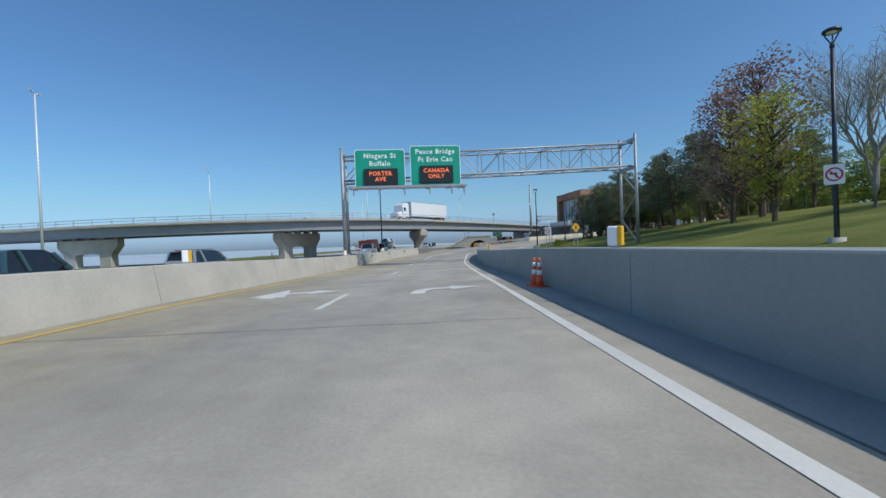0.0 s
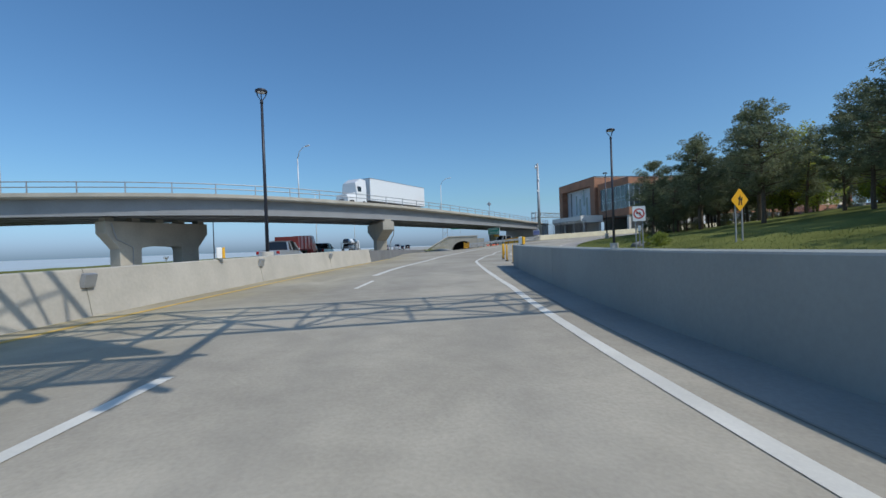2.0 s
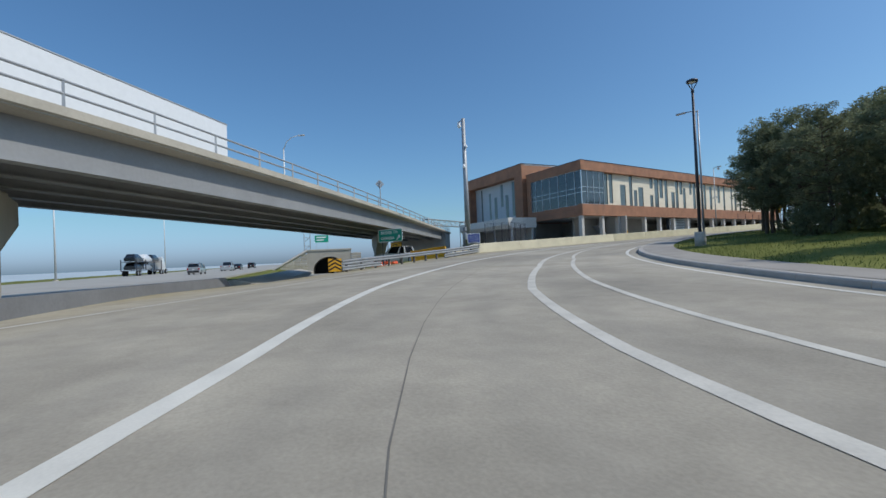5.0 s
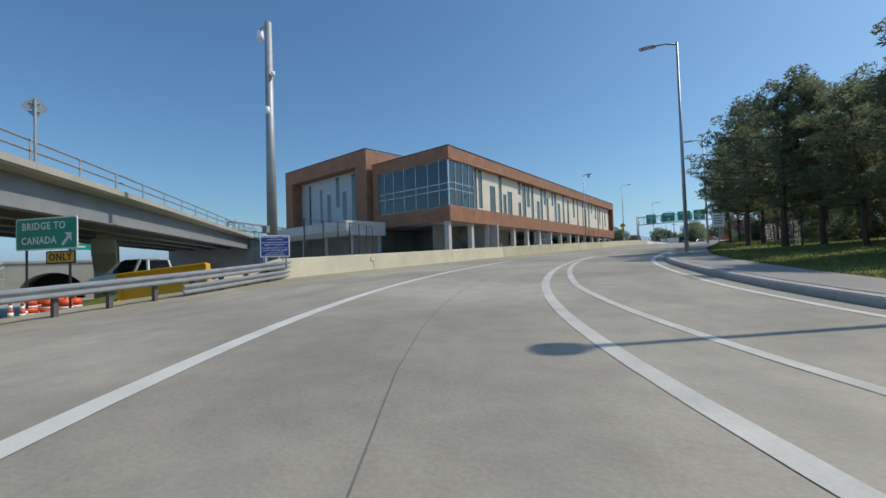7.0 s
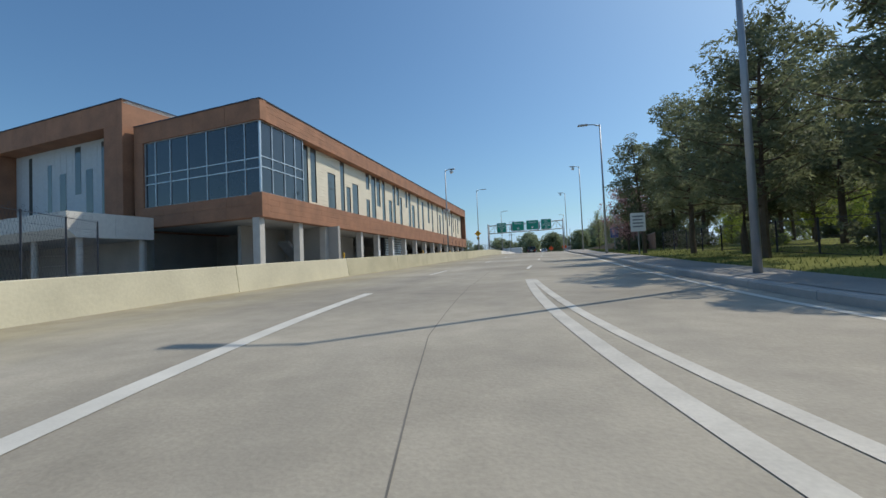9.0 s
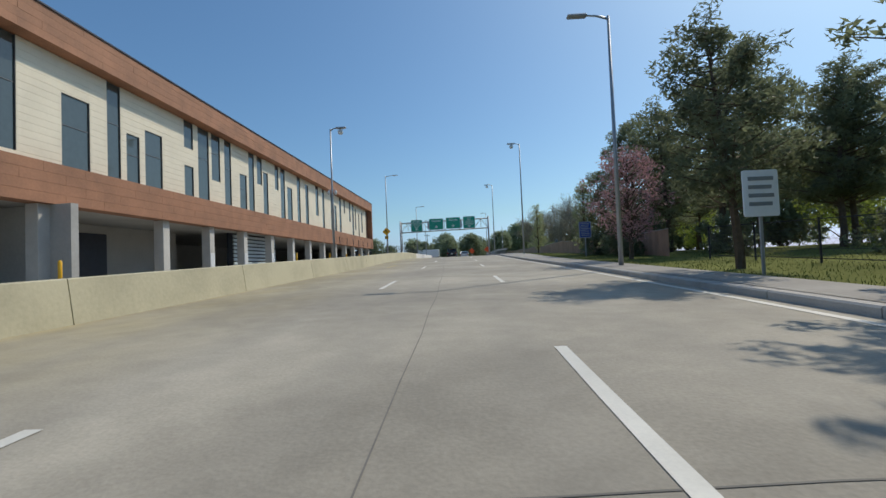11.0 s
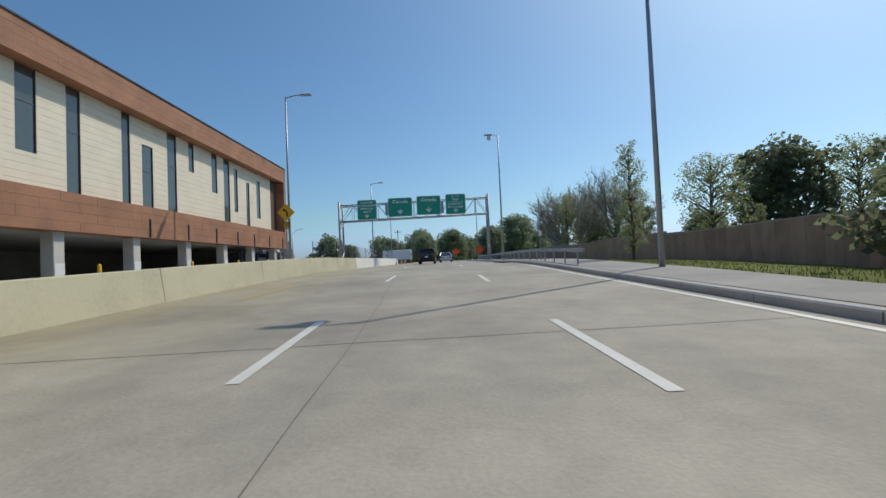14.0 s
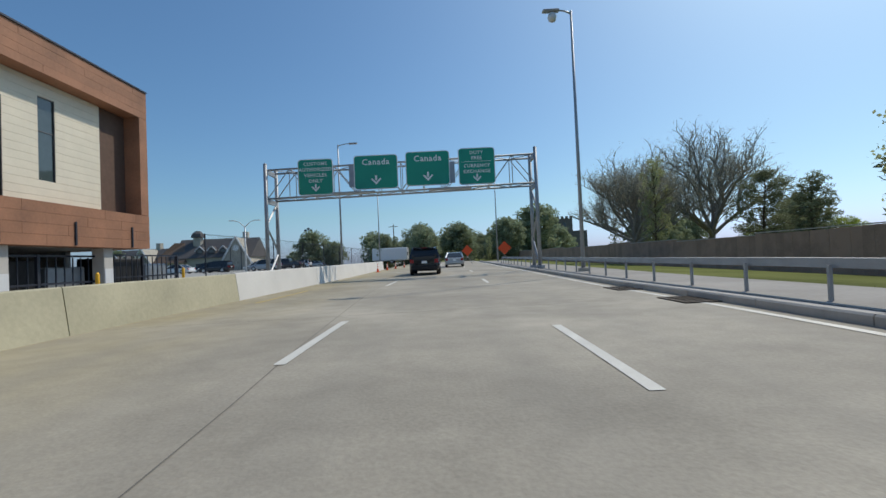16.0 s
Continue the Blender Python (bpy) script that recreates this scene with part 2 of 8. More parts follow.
def wear(m):
    """Dirt washed against the left edge and faint wheel tracks along the lanes, from the road's own offsets."""
    nt = m.node_tree
    bs = nt.nodes["Principled BSDF"]
    old = bs.inputs["Base Color"].links[0].from_socket
    gap, off = nt.nodes.new("ShaderNodeAttribute"), nt.nodes.new("ShaderNodeAttribute")
    gap.attribute_name, off.attribute_name = "left_gap", "offset"
    tc = nt.nodes.new("ShaderNodeTexCoord")
    no = nt.nodes.new("ShaderNodeTexNoise")
    no.inputs["Scale"].default_value = 0.55
    no.inputs["Detail"].default_value = 5
    nt.links.new(tc.outputs["Object"], no.inputs["Vector"])
    rg = nt.nodes.new("ShaderNodeMapRange")
    rg.inputs["From Min"].default_value, rg.inputs["From Max"].default_value = 0.2, 4.6
    rg.inputs["To Min"].default_value, rg.inputs["To Max"].default_value = 1.5, 0.0
    nt.links.new(gap.outputs["Fac"], rg.inputs["Value"])
    mul = nt.nodes.new("ShaderNodeMath")
    mul.operation, mul.use_clamp = "MULTIPLY", True
    nt.links.new(rg.outputs[0], mul.inputs[0])
    nt.links.new(no.outputs["Fac"], mul.inputs[1])
    dirt = nt.nodes.new("ShaderNodeMix")
    dirt.data_type = "RGBA"
    dirt.inputs["B"].default_value = (0.37, 0.31, 0.175, 1)
    nt.links.new(mul.outputs[0], dirt.inputs["Factor"])
    nt.links.new(old, dirt.inputs["A"])
    ph = nt.nodes.new("ShaderNodeMath")
    ph.operation = "MULTIPLY_ADD"
    ph.inputs[1].default_value, ph.inputs[2].default_value = 2 * math.pi / 1.725, 2 * math.pi / 1.725 * 1.04
    nt.links.new(off.outputs["Fac"], ph.inputs[0])
    co = nt.nodes.new("ShaderNodeMath")
    co.operation = "COSINE"
    nt.links.new(ph.outputs[0], co.inputs[0])
    tr = nt.nodes.new("ShaderNodeMath")
    tr.operation, tr.use_clamp = "MULTIPLY", True
    nt.links.new(co.outputs[0], tr.inputs[0])
    nt.links.new(no.outputs["Fac"], tr.inputs[1])
    track = nt.nodes.new("ShaderNodeMix")
    track.data_type = "RGBA"
    track.inputs["B"].default_value = (0.285, 0.265, 0.225, 1)
    half = nt.nodes.new("ShaderNodeMath")
    half.operation = "MULTIPLY"
    half.inputs[1].default_value = 0.45
    nt.links.new(tr.outputs[0], half.inputs[0])
    nt.links.new(half.outputs[0], track.inputs["Factor"])
    nt.links.new(dirt.outputs["Result"], track.inputs["A"])
    shade = track.outputs["Result"]
    for scale, detail, twist, lo, hi in ((0.32, 6, 0.8, 0.86, 1.10), (2.6, 4, 0.2, 0.93, 1.06)):
        blot, span, mul = nt.nodes.new("ShaderNodeTexNoise"), nt.nodes.new("ShaderNodeMapRange"), nt.nodes.new("ShaderNodeMix")
        blot.inputs["Scale"].default_value, blot.inputs["Detail"].default_value, blot.inputs["Distortion"].default_value = scale, detail, twist
        span.inputs["From Min"].default_value, span.inputs["From Max"].default_value = 0.34, 0.66
        span.inputs["To Min"].default_value, span.inputs["To Max"].default_value = lo, hi
        mul.data_type, mul.blend_type = "RGBA", "MULTIPLY"
        mul.inputs["Factor"].default_value = 1.0
        nt.links.new(tc.outputs["Object"], blot.inputs["Vector"])
        nt.links.new(blot.outputs["Fac"], span.inputs["Value"])
        nt.links.new(shade, mul.inputs["A"])
        nt.links.new(span.outputs["Result"], mul.inputs["B"])
        shade = mul.outputs["Result"]
    nt.links.new(shade, bs.inputs["Base Color"])


wear(ROAD)

# ---- mesh helpers ----


def link(name, bm, material, parent=None, label="", smooth=False):
    me = bpy.data.meshes.new(name)
    bm.normal_update()
    bm.to_mesh(me)
    bm.free()
    for mm in (material if isinstance(material, (list, tuple)) else [material]):
        me.materials.append(mm)
    if smooth:
        for p in me.polygons:
            p.use_smooth = True
    ob = new(name, me)
    ob.parent = parent
    if label:
        ob["label"] = label
    return ob


def part(name, bm, material, parent, label="", smooth=False):
    return link(name, bm, material, parent, label, smooth)


def empty(name, m=None):
    ob = new(name)
    if m is not None:
        ob.matrix_world = m
    return ob


def box(bm, x0, x1, y0, y1, z0, z1, bevel=0.0, m=None):
    vs = [bm.verts.new((x, y, z)) for x in (x0, x1) for y in (y0, y1) for z in (z0, z1)]
    idx = [(0, 1, 3, 2), (4, 6, 7, 5), (0, 4, 5, 1), (2, 3, 7, 6), (0, 2, 6, 4), (1, 5, 7, 3)]
    fs = [bm.faces.new([vs[i] for i in f]) for f in idx]
    if m is not None:
        for v in vs:
            v.co = m @ v.co
    if bevel:
        es = list({e for f in fs for e in f.edges})
        bmesh.ops.bevel(bm, geom=es, offset=bevel, segments=1, affect="EDGES")
    return bm


def one_box(*a, **k):
    return box(bmesh.new(), *a, **k)


def tube(bm, pts, radii, sides=8, cap=True):
    """A round bar through pts; radii one number or one a point."""
    pts = [Vector(p) for p in pts]
    if not isinstance(radii, (list, tuple)):
        radii = [radii] * len(pts)
    rings = []
    for i, p in enumerate(pts):
        d = (pts[min(i + 1, len(pts) - 1)] - pts[max(i - 1, 0)]).normalized()
        a = d.orthogonal().normalized() if abs(d.z) > 0.999 else d.cross(Vector((0, 0, 1))).normalized()
        b = d.cross(a)
        rings.append([bm.verts.new(p + (a * math.cos(2 * math.pi * k / sides) + b * math.sin(2 * math.pi * k / sides)) * radii[i]) for k in range(sides)])
    for r0, r1 in zip(rings, rings[1:]):
        for k in range(sides):
            bm.faces.new((r0[k], r0[(k + 1) % sides], r1[(k + 1) % sides], r1[k]))
    if cap:
        bm.faces.new(rings[0][::-1])
        bm.faces.new(rings[-1])
    return bm


def bar(bm, a, b, w):
    """A square bar from a to b."""
    return tube(bm, [a, b], w * 0.7071, 4)


def prism(bm, outline, axis_pts):
    """Extrude a closed 2D outline (right, up) along a list of frames (origin, right, up)."""
    rings = [[bm.verts.new(o + r * u + up * v) for u, v in outline] for o, r, up in axis_pts]
    n = len(outline)
    for r0, r1 in zip(rings, rings[1:]):
        for k in range(n):
            bm.faces.new((r0[k], r0[(k + 1) % n], r1[(k + 1) % n], r1[k]))
    bm.faces.new(rings[0][::-1])
    bm.faces.new(rings[-1])
    bmesh.ops.recalc_face_normals(bm, faces=bm.faces[:])
    return bm


def letters(name, text, size, parent, m, material, align="CENTER", label="", extrude=0.003, spacing=1.12):
    """Flat raised letters as a mesh part."""
    cu = bpy.data.curves.new(name, "FONT")
    cu.body, cu.size, cu.align_x, cu.align_y, cu.extrude = text, size, align, "CENTER", extrude
    cu.space_character = spacing
    cu.resolution_u = 2
    cu.offset = size * 0.018
    tmp = new("tmp", cu)
    me = bpy.data.meshes.new_from_object(tmp.evaluated_get(bpy.context.evaluated_depsgraph_get()))
    bpy.data.objects.remove(tmp)
    me.name = name
    me.materials.clear()
    me.materials.append(material)
    ob = new(name, me)
    ob.parent = parent
    ob.matrix_local = m
    if label:
        ob["label"] = label
    return ob


def rounded(bm, x0, x1, y0, y1, r, z0, z1, seg=4):
    """A plate with rounded corners, x and y its face, z its thickness."""
    pts = []
    for cx, cy, a0 in ((x1 - r, y1 - r, 0), (x0 + r, y1 - r, 90), (x0 + r, y0 + r, 180), (x1 - r, y0 + r, 270)):
        for k in range(seg + 1):
            a = radians(a0 + 90 * k / seg)
            pts.append((cx + r * math.cos(a), cy + r * math.sin(a)))
    lo = [bm.verts.new((x, y, z0)) for x, y in pts]
    hi = [bm.verts.new((x, y, z1)) for x, y in pts]
    bm.faces.new(hi)
    bm.faces.new(lo[::-1])
    for k in range(len(pts)):
        j = (k + 1) % len(pts)
        bm.faces.new((lo[k], lo[j], hi[j], hi[k]))
    return bm


# ---- the road's alignment ----
CENTRE = [
    (81.9, -18.5, -1.08), (70.2, -15.9, -1.08), (58.5, -13.2, -1.08), (46.8, -10.6, -1.08),
    (35.1, -7.9, -1.08), (23.4, -5.3, -1.08), (11.7, -2.6, -1.08), (0.0, -0.0, -1.08),
    (-11.7, 2.7, -1.19), (-23.3, 5.6, -1.44), (-34.9, 8.7, -1.59), (-46.3, 12.6, -1.56),
    (-57.4, 17.1, -1.50), (-68.4, 22.0, -1.43), (-77.6, 29.5, -1.11), (-85.0, 39.0, -0.67),
    (-89.0, 50.2, -0.15), (-90.3, 62.1, 0.33), (-90.5, 74.1, 0.75), (-90.8, 86.1, 1.15),
    (-91.2, 98.1, 1.53), (-91.6, 110.1, 1.96), (-91.7, 122.1, 2.30), (-91.7, 134.1, 2.37),
    (-91.6, 146.1, 2.44), (-91.6, 158.1, 2.51), (-91.5, 170.1, 2.59), (-91.5, 182.1, 2.66),
    (-91.4, 194.1, 2.73), (-91.4, 206.1, 2.80),
]

STEP0, STEP = -84.0, 12.0


def centre(s):
    """Place, heading and right-hand direction of the road's axis, s metres along it."""
    u = (s - STEP0) / STEP
    i = max(0, min(len(CENTRE) - 2, int(math.floor(u))))
    f = u - i
    p = [Vector(CENTRE[max(0, min(len(CENTRE) - 1, i + k))]) for k in (-1, 0, 1, 2)]
    if f < 0 or f > 1:
        a, b = p[1], p[2]
        q, d = a + (b - a) * f, (b - a)
    else:
        q = 0.5 * ((2 * p[1]) + (p[2] - p[0]) * f + (2 * p[0] - 5 * p[1] + 4 * p[2] - p[3]) * f ** 2 + (3 * p[1] - p[0] - 3 * p[2] + p[3]) * f ** 3)
        d = 0.5 * ((p[2] - p[0]) + 2 * (2 * p[0] - 5 * p[1] + 4 * p[2] - p[3]) * f + 3 * (3 * p[1] - p[0] - 3 * p[2] + p[3]) * f ** 2)
    d = Vector((d.x, d.y, 0)).normalized()
    return q, d, Vector((d.y, -d.x, 0))


def at(s, o, dz=0.0):
    q, d, r = centre(s)
    return q + r * o + Vector((0, 0, dz))


def lerp_table(tab, s):
    if s <= tab[0][0]:
        return tab[0][1]
    for (a, va), (b, vb) in zip(tab, tab[1:]):
        if s <= b:
            return va + (vb - va) * (s - a) / (b - a)
    return tab[-1][1]


def road_pose(s, o, dz=0.0, turn=0.0):
    """A thing's pose on the road: its y ahead along the road, z up."""
    q, d, r = centre(s)
    p = q + r * o
    return pose(p.x, p.y, p.z + dz, 0, 0, math.degrees(math.atan2(-d.x, d.y)) + turn)


FALL = [(76, 0.0), (84, 0.03), (90, 0.055), (93.5, 0.055), (95.7, 0.048), (98.3, 0.04), (101.5, 0.022), (105.4, 0.0)]


def fall(s, o):
    """How far the shoulder dips towards the guardrail."""
    return -lerp_table(FALL, s) * max(0.0, -3.2 - o)


def ribbon(bm, s0, s1, left, right, dz, step=2.0, across=1):
    """A strip on the road between the offsets left(s) and right(s)."""
    n = max(1, int(math.ceil((s1 - s0) / step)))
    prev = None
    for i in range(n + 1):
        s = s0 + (s1 - s0) * i / n
        l, r = (left(s) if callable(left) else left), (right(s) if callable(right) else right)
        os = [l + (r - l) * k / across for k in range(across + 1)]
        row = [bm.verts.new(at(s, o, dz + fall(s, o))) for o in os]
        if prev:
            for k in range(across):
                bm.faces.new((prev[k], prev[k + 1], row[k + 1], row[k]))
        prev = row
    return bm


AXIS = [(s, *centre(s)) for s in range(-84, 265, 2)]


def nearest(x, y):
    """Road coordinates (s, o) and the axis height nearest to a place."""
    s, q, d, r = min(AXIS, key=lambda a: (a[1].x - x) ** 2 + (a[1].y - y) ** 2)
    v = Vector((x - q.x, y - q.y, 0))
    return s + v.dot(d), v.dot(r), q.z


LEFT_EDGE = [(-84, -6.9), (66, -6.9), (72, -9.8), (80, -12.2), (92, -13.0), (99, -11.8), (105, -9.7), (112, -8.2), (122, -7.4), (132, -6.9), (146, -6.6), (264, -6.6)]
RIGHT_EDGE = [(-84, 8.6), (62, 8.6), (72, 7.9), (85, 6.9), (100, 5.9), (112, 5.3), (122, 5.2), (176, 5.2), (190, 5.0), (264, 5.0)]

# ---- ground ----


def verge_z(s, o, z):
    """Height of the grass beside the kerb."""
    d = o - lerp_table(RIGHT_EDGE, s) - lerp_table([(150, 0.0), (168, 1.0)], s)
    rise = lerp_table([(40, 0.16), (75, 0.13), (95, 0.05), (130, 0.02), (155, 0.01), (168, -0.045), (264, -0.045)], s)
    return z + 0.13 + rise * min(max(d - 1.5, 0), 20)


def grass_z(x, y):
    """Top of the grass, for what stands on it."""
    s, o, z = nearest(x, y)
    d = o - lerp_table(RIGHT_EDGE, s)
    return verge_z(s, o, z) if s > 40 and 1.0 < d < 9.0 else ground_z(x, y)


def ground_z(x, y):
    s, o, z = nearest(x, y)
    l, r = lerp_table(LEFT_EDGE, s), lerp_table(RIGHT_EDGE, s)
    if l - 0.4 < o < r + 1.2:
        return z - 0.9
    if o >= r:
        d = o - r
        if d < 7.5 and s > 40:
            return verge_z(s, o, z) - 0.35
        rise = lerp_table([(40, 0.16), (75, 0.13), (95, 0.05), (130, 0.02), (155, 0.01), (168, -0.045), (264, -0.045)], s)
        return z + 0.10 + rise * min(max(d - 1.5, 0), 20) + 0.12 * noise.noise(Vector((x * 0.12, y * 0.12, 0))) * min(d / 6, 1)
    d = l - o
    low = -1.75
    high = 0.7 + 0.018 * max(0.0, min(70.0, y - 72.0))
    k = lerp_table([(84, 0.0), (112, 1.0)], s)
    k = k * k * (3 - 2 * k)
    # the yard outside the wire fence lies low
    out = (x + 98.8) * -0.828 + (y - 47.6) * -0.557
    k *= 1.0 - max(0.0, min(1.0, out / 2.5))
    side = low + (high - low) * k
    f = min(d / 3.0, 1.0)
    g = (z - (0.3 if s < 72 or s > 108 else 0.8)) * (1 - f) + side * f
    # the lane dips into the underpass
    along = (x + 100) * -0.928 + (y - 30.6) * 0.372
    across = abs((x + 100) * 0.372 + (y - 30.6) * 0.928)
    if 0 < along < 75 and across < 9:
        g = min(g, -1.8 - 1.6 * min(along / 50.0, 1.0) + max(0.0, across - 5.0) * 0.4)
    bank = max(0.0, min(1.0, (y - 42.5) / 2)) * max(0.0, min(1.0, (-104.5 - x) / 2)) * max(0.0, min(1.0, (54 - y) / 3)) * max(0.0, min(1.0, (x + 116) / 3))
    return g + 0.95 * bank


def build_ground():
    bm = bmesh.new()
    xs = [-3000, -1500, -700, -450] + [-330 + 3.2 * i for i in range(141)] + [220, 400, 900, 1800, 3000]
    ys = [-3000, -1500, -700, -350] + [-190 + 3.2 * i for i in range(163)] + [420, 600, 1000, 1800, 3000]
    grid = []
    for x in xs:
        row = []
        for y in ys:
            far = not (-331 < x < 121 and -191 < y < 330)
            row.append(bm.verts.new((x, y, -1.75 if (far and x < -60) else (1.2 if far else ground_z(x, y)))))
        grid.append(row)
    for i in range(len(xs) - 1):
        for j in range(len(ys) - 1):
            f = bm.faces.new((grid[i][j], grid[i + 1][j], grid[i + 1][j + 1], grid[i][j + 1]))
            c = f.calc_center_median()
            # the river lies beyond the motorway
            if -140 < c.x < -98 and 54 < c.y < 330:
                f.material_index = 2
            if (c.x - 100) * 0.3007 + (c.y + 55) * 0.9537 < -34 or (c.x < -330 and (c.x - 100) * 0.3007 + (c.y + 55) * 0.9537 < 60):
                f.material_index = 1
    return tagged(link("ground", bm, [GRASS, WATER, HWY], smooth=True), "spring grass rising from the roadside, with river water beyond", "ground", kind="structure")


build_ground()


def strip(name, p0, p1, width, z, material, label, category="road", z1=None):
    """A straight paved strip with a little thickness."""
    a, b = Vector((*p0, z)), Vector((*p1, z if z1 is None else z1))
    d = (b - a).normalized()
    r = Vector((d.y, -d.x, 0)).normalized() * width / 2
    bm = bmesh.new()
    n = 24
    rows = []
    for i in range(n + 1):
        q = a + (b - a) * i / n
        rows.append([bm.verts.new(q - r), bm.verts.new(q + r), bm.verts.new(q + r - Vector((0, 0, 0.3))), bm.verts.new(q - r - Vector((0, 0, 0.3)))])
    for u, v in zip(rows, rows[1:]):
        for k in range(4):
            bm.faces.new((u[k], u[(k + 1) % 4], v[(k + 1) % 4], v[k]))
    return tagged(link(name, bm, material), label, category, kind="structure")


# the road itself
bm = bmesh.new()
ribbon(bm, -84, 264, lambda s: lerp_table(LEFT_EDGE, s), lambda s: lerp_table(RIGHT_EDGE, s), 0.0, 2.0, 14)
road = link("road", bm, ROAD)
gaps, offs = road.data.attributes.new("left_gap", "FLOAT", "POINT"), road.data.attributes.new("offset", "FLOAT", "POINT")
rows = len(road.data.vertices) // 15
for i in range(len(road.data.vertices)):
    s = -84 + 348 * (i // 15) / (rows - 1)
    l, r = lerp_table(LEFT_EDGE, s), lerp_table(RIGHT_EDGE, s)
    offs.data[i].value = l + (r - l) * (i % 15) / 14
    gaps.data[i].value = (r - l) * (i % 15) / 14
tagged(road, "worn pale concrete carriageway with faint tyre tracks", "road", kind="structure")
strip("highway", (100, -55), (-420, 109), 27, -1.58, HWY, "pale concrete motorway below the ramp", z1=-1.58)
strip("underpass_road", (-60, 15), (-100, 30.6), 8.5, -1.72, HWY, "concrete lane that runs down into the underpass", z1=-1.72)
strip("underpass_road", (-100, 30.6), (-164, 56.2), 8.5, -1.72, HWY, "concrete lane that runs down into the underpass", z1=-3.2)
strip("parking_apron", (-122, 146), (-122, 330), 36, 2.75, HWY, "asphalt and concrete parking area", z1=3.0)

# greyer concrete shoulder against the right wall
bm = ribbon(bmesh.new(), -84, 51.5, 2.12, 2.8, 0.0035, 1.5)
tagged(link("shoulder", bm, mat("shoulder concrete", (0.33, 0.315, 0.285), 0.88, var=0.2, scale=0.5, fine=25, bump=0.2)), "greyer concrete shoulder slab below the wall", "road", kind="structure")
# longitudinal and transverse slab joints
JOINTS = [(-84, 52, [(-84, 2.1), (52, 2.1)]), (-84, 64, [(-84, -6.28), (50, -6.42), (64, -6.3)]), (66, 230, [(66, -0.25), (118, -0.3), (150, -0.8), (162, -0.9), (172, -1.33), (180, -1.75), (190, -2.55), (200, -2.9), (230, -2.8)])]
for i, (s0, s1, o) in enumerate(JOINTS):
    bm = ribbon(bmesh.new(), s0, s1, lambda s: lerp_table(o, s) - 0.005 + 0.05 * noise.noise(Vector((s * 0.35, 3, 0))), lambda s: lerp_table(o, s) + 0.006 + 0.05 * noise.noise(Vector((s * 0.35, 3, 0))), 0.004)
    tagged(link("pavement_joint", bm, SEAL), "dark sealed joint between concrete slabs", "joint", kind="structure")
for s, o0, o1, skew in ((6, -6, 2, .3), (20, -6, 2, .2), (58, -6, 7, .4), (78, -5, 6, .5), (88, -3, 6.2, -1.5), (104, -5, 5, 1.2), (113, -2, 4.8, 1.5), (124, -6, 5, .5), (136, -6.2, 5, .3), (148, -6.3, 5, .3),
                        (160, -6.3, 5, .6), (172, -6.3, 5, .2), (184.5, -6.3, 5, 1.6), (196, -6.3, 5, .3), (208, -6.3, 5, .3)):
    bm = bmesh.new()
    n = 10
    vs = []
    for k in range(n + 1):
        o = o0 + (o1 - o0) * k / n
        ss = s + skew * k / n + 0.05 * noise.noise(Vector((s, o, 0)))
        vs.append((bm.verts.new(at(ss - 0.008, o, 0.004)), bm.verts.new(at(ss + 0.008, o, 0.004))))
    for a, b in zip(vs, vs[1:]):
        bm.faces.new((a[0], b[0], b[1], a[1]))
    tagged(link("pavement_joint", bm, SEAL), "dark sealed joint across the concrete slabs", "joint", kind="structure")


def lane_line(s0, s1, o, width=0.15, material=WHITE, label="solid white painted lane line"):
    f = (lambda s: lerp_table(o, s)) if isinstance(o, list) else (lambda s: o)
    bm = ribbon(bmesh.new(), s0, s1, lambda s: f(s) - width / 2, lambda s: f(s) + width / 2, 0.006, 1.0)
    return tagged(link("lane_line", bm, material), label, "road marking", group="road markings", kind="structure")


lane_line(-84, 66, [(-84, -5.75), (30, -5.85), (48, -5.95), (66, -6.2)], 0.15, YELLOW, "solid yellow painted edge line")
for s in (-28, -16, -4, 8.1, 20.3, 32.3, 42.8):
    lane_line(s, s + (2.7 if s < 40 else 2.4), -2.2 if s < 30 else -2.4, 0.13, WHITE, "short white painted lane dash")
lane_line(47.5, 115.3, [(47.5, -2.85), (52, -2.85), (62, -2.3), (74, -2.0), (82, -2.45), (90, -2.35), (102, -2.6), (110, -2.6), (115.3, -2.72)], 0.24)
lane_line(-84, 70, [(-84, 1.6), (42, 1.7), (50, 1.35), (57, 0.95), (63, 1.35), (70, 2.2)], 0.15)
lane_line(70, 118, [(70, 2.2), (74, 1.9), (80, 1.72), (88, 2.0), (95, 1.8), (102, 1.58), (110, 1.45), (118, 1.2)], 0.2, WORN, "worn white painted line of the merge")
lane_line(52, 118, [(52, 3.5), (58, 3.5), (66, 3.7), (74, 3.6), (82, 3.3), (92, 3.3), (101, 2.35), (109, 1.9), (118, 1.35)], 0.16, WORN, "worn white painted line of the merge")
lane_line(60, 264, [(60, 8.0), (72, 7.3), (85, 6.35), (100, 5.3), (112, 4.8), (176, 4.8), (190, 4.6), (264, 4.6)], 0.15)
lane_line(74, 92, [(74, -8.4), (84, -7.0), (92, -6.9)], 0.15, WORN, "worn white painted edge line")
for s, o in ((122.1, -2.7), (134.7, -2.2), (146.9, -1.95), (158.9, -1.65), (169.7, -1.45), (181.3, -1.85), (194.3, -2.5), (206.5, -2.5), (218.6, -2.3)):
    lane_line(s, s + 3.05, o, 0.13, WHITE, "short white painted lane dash")
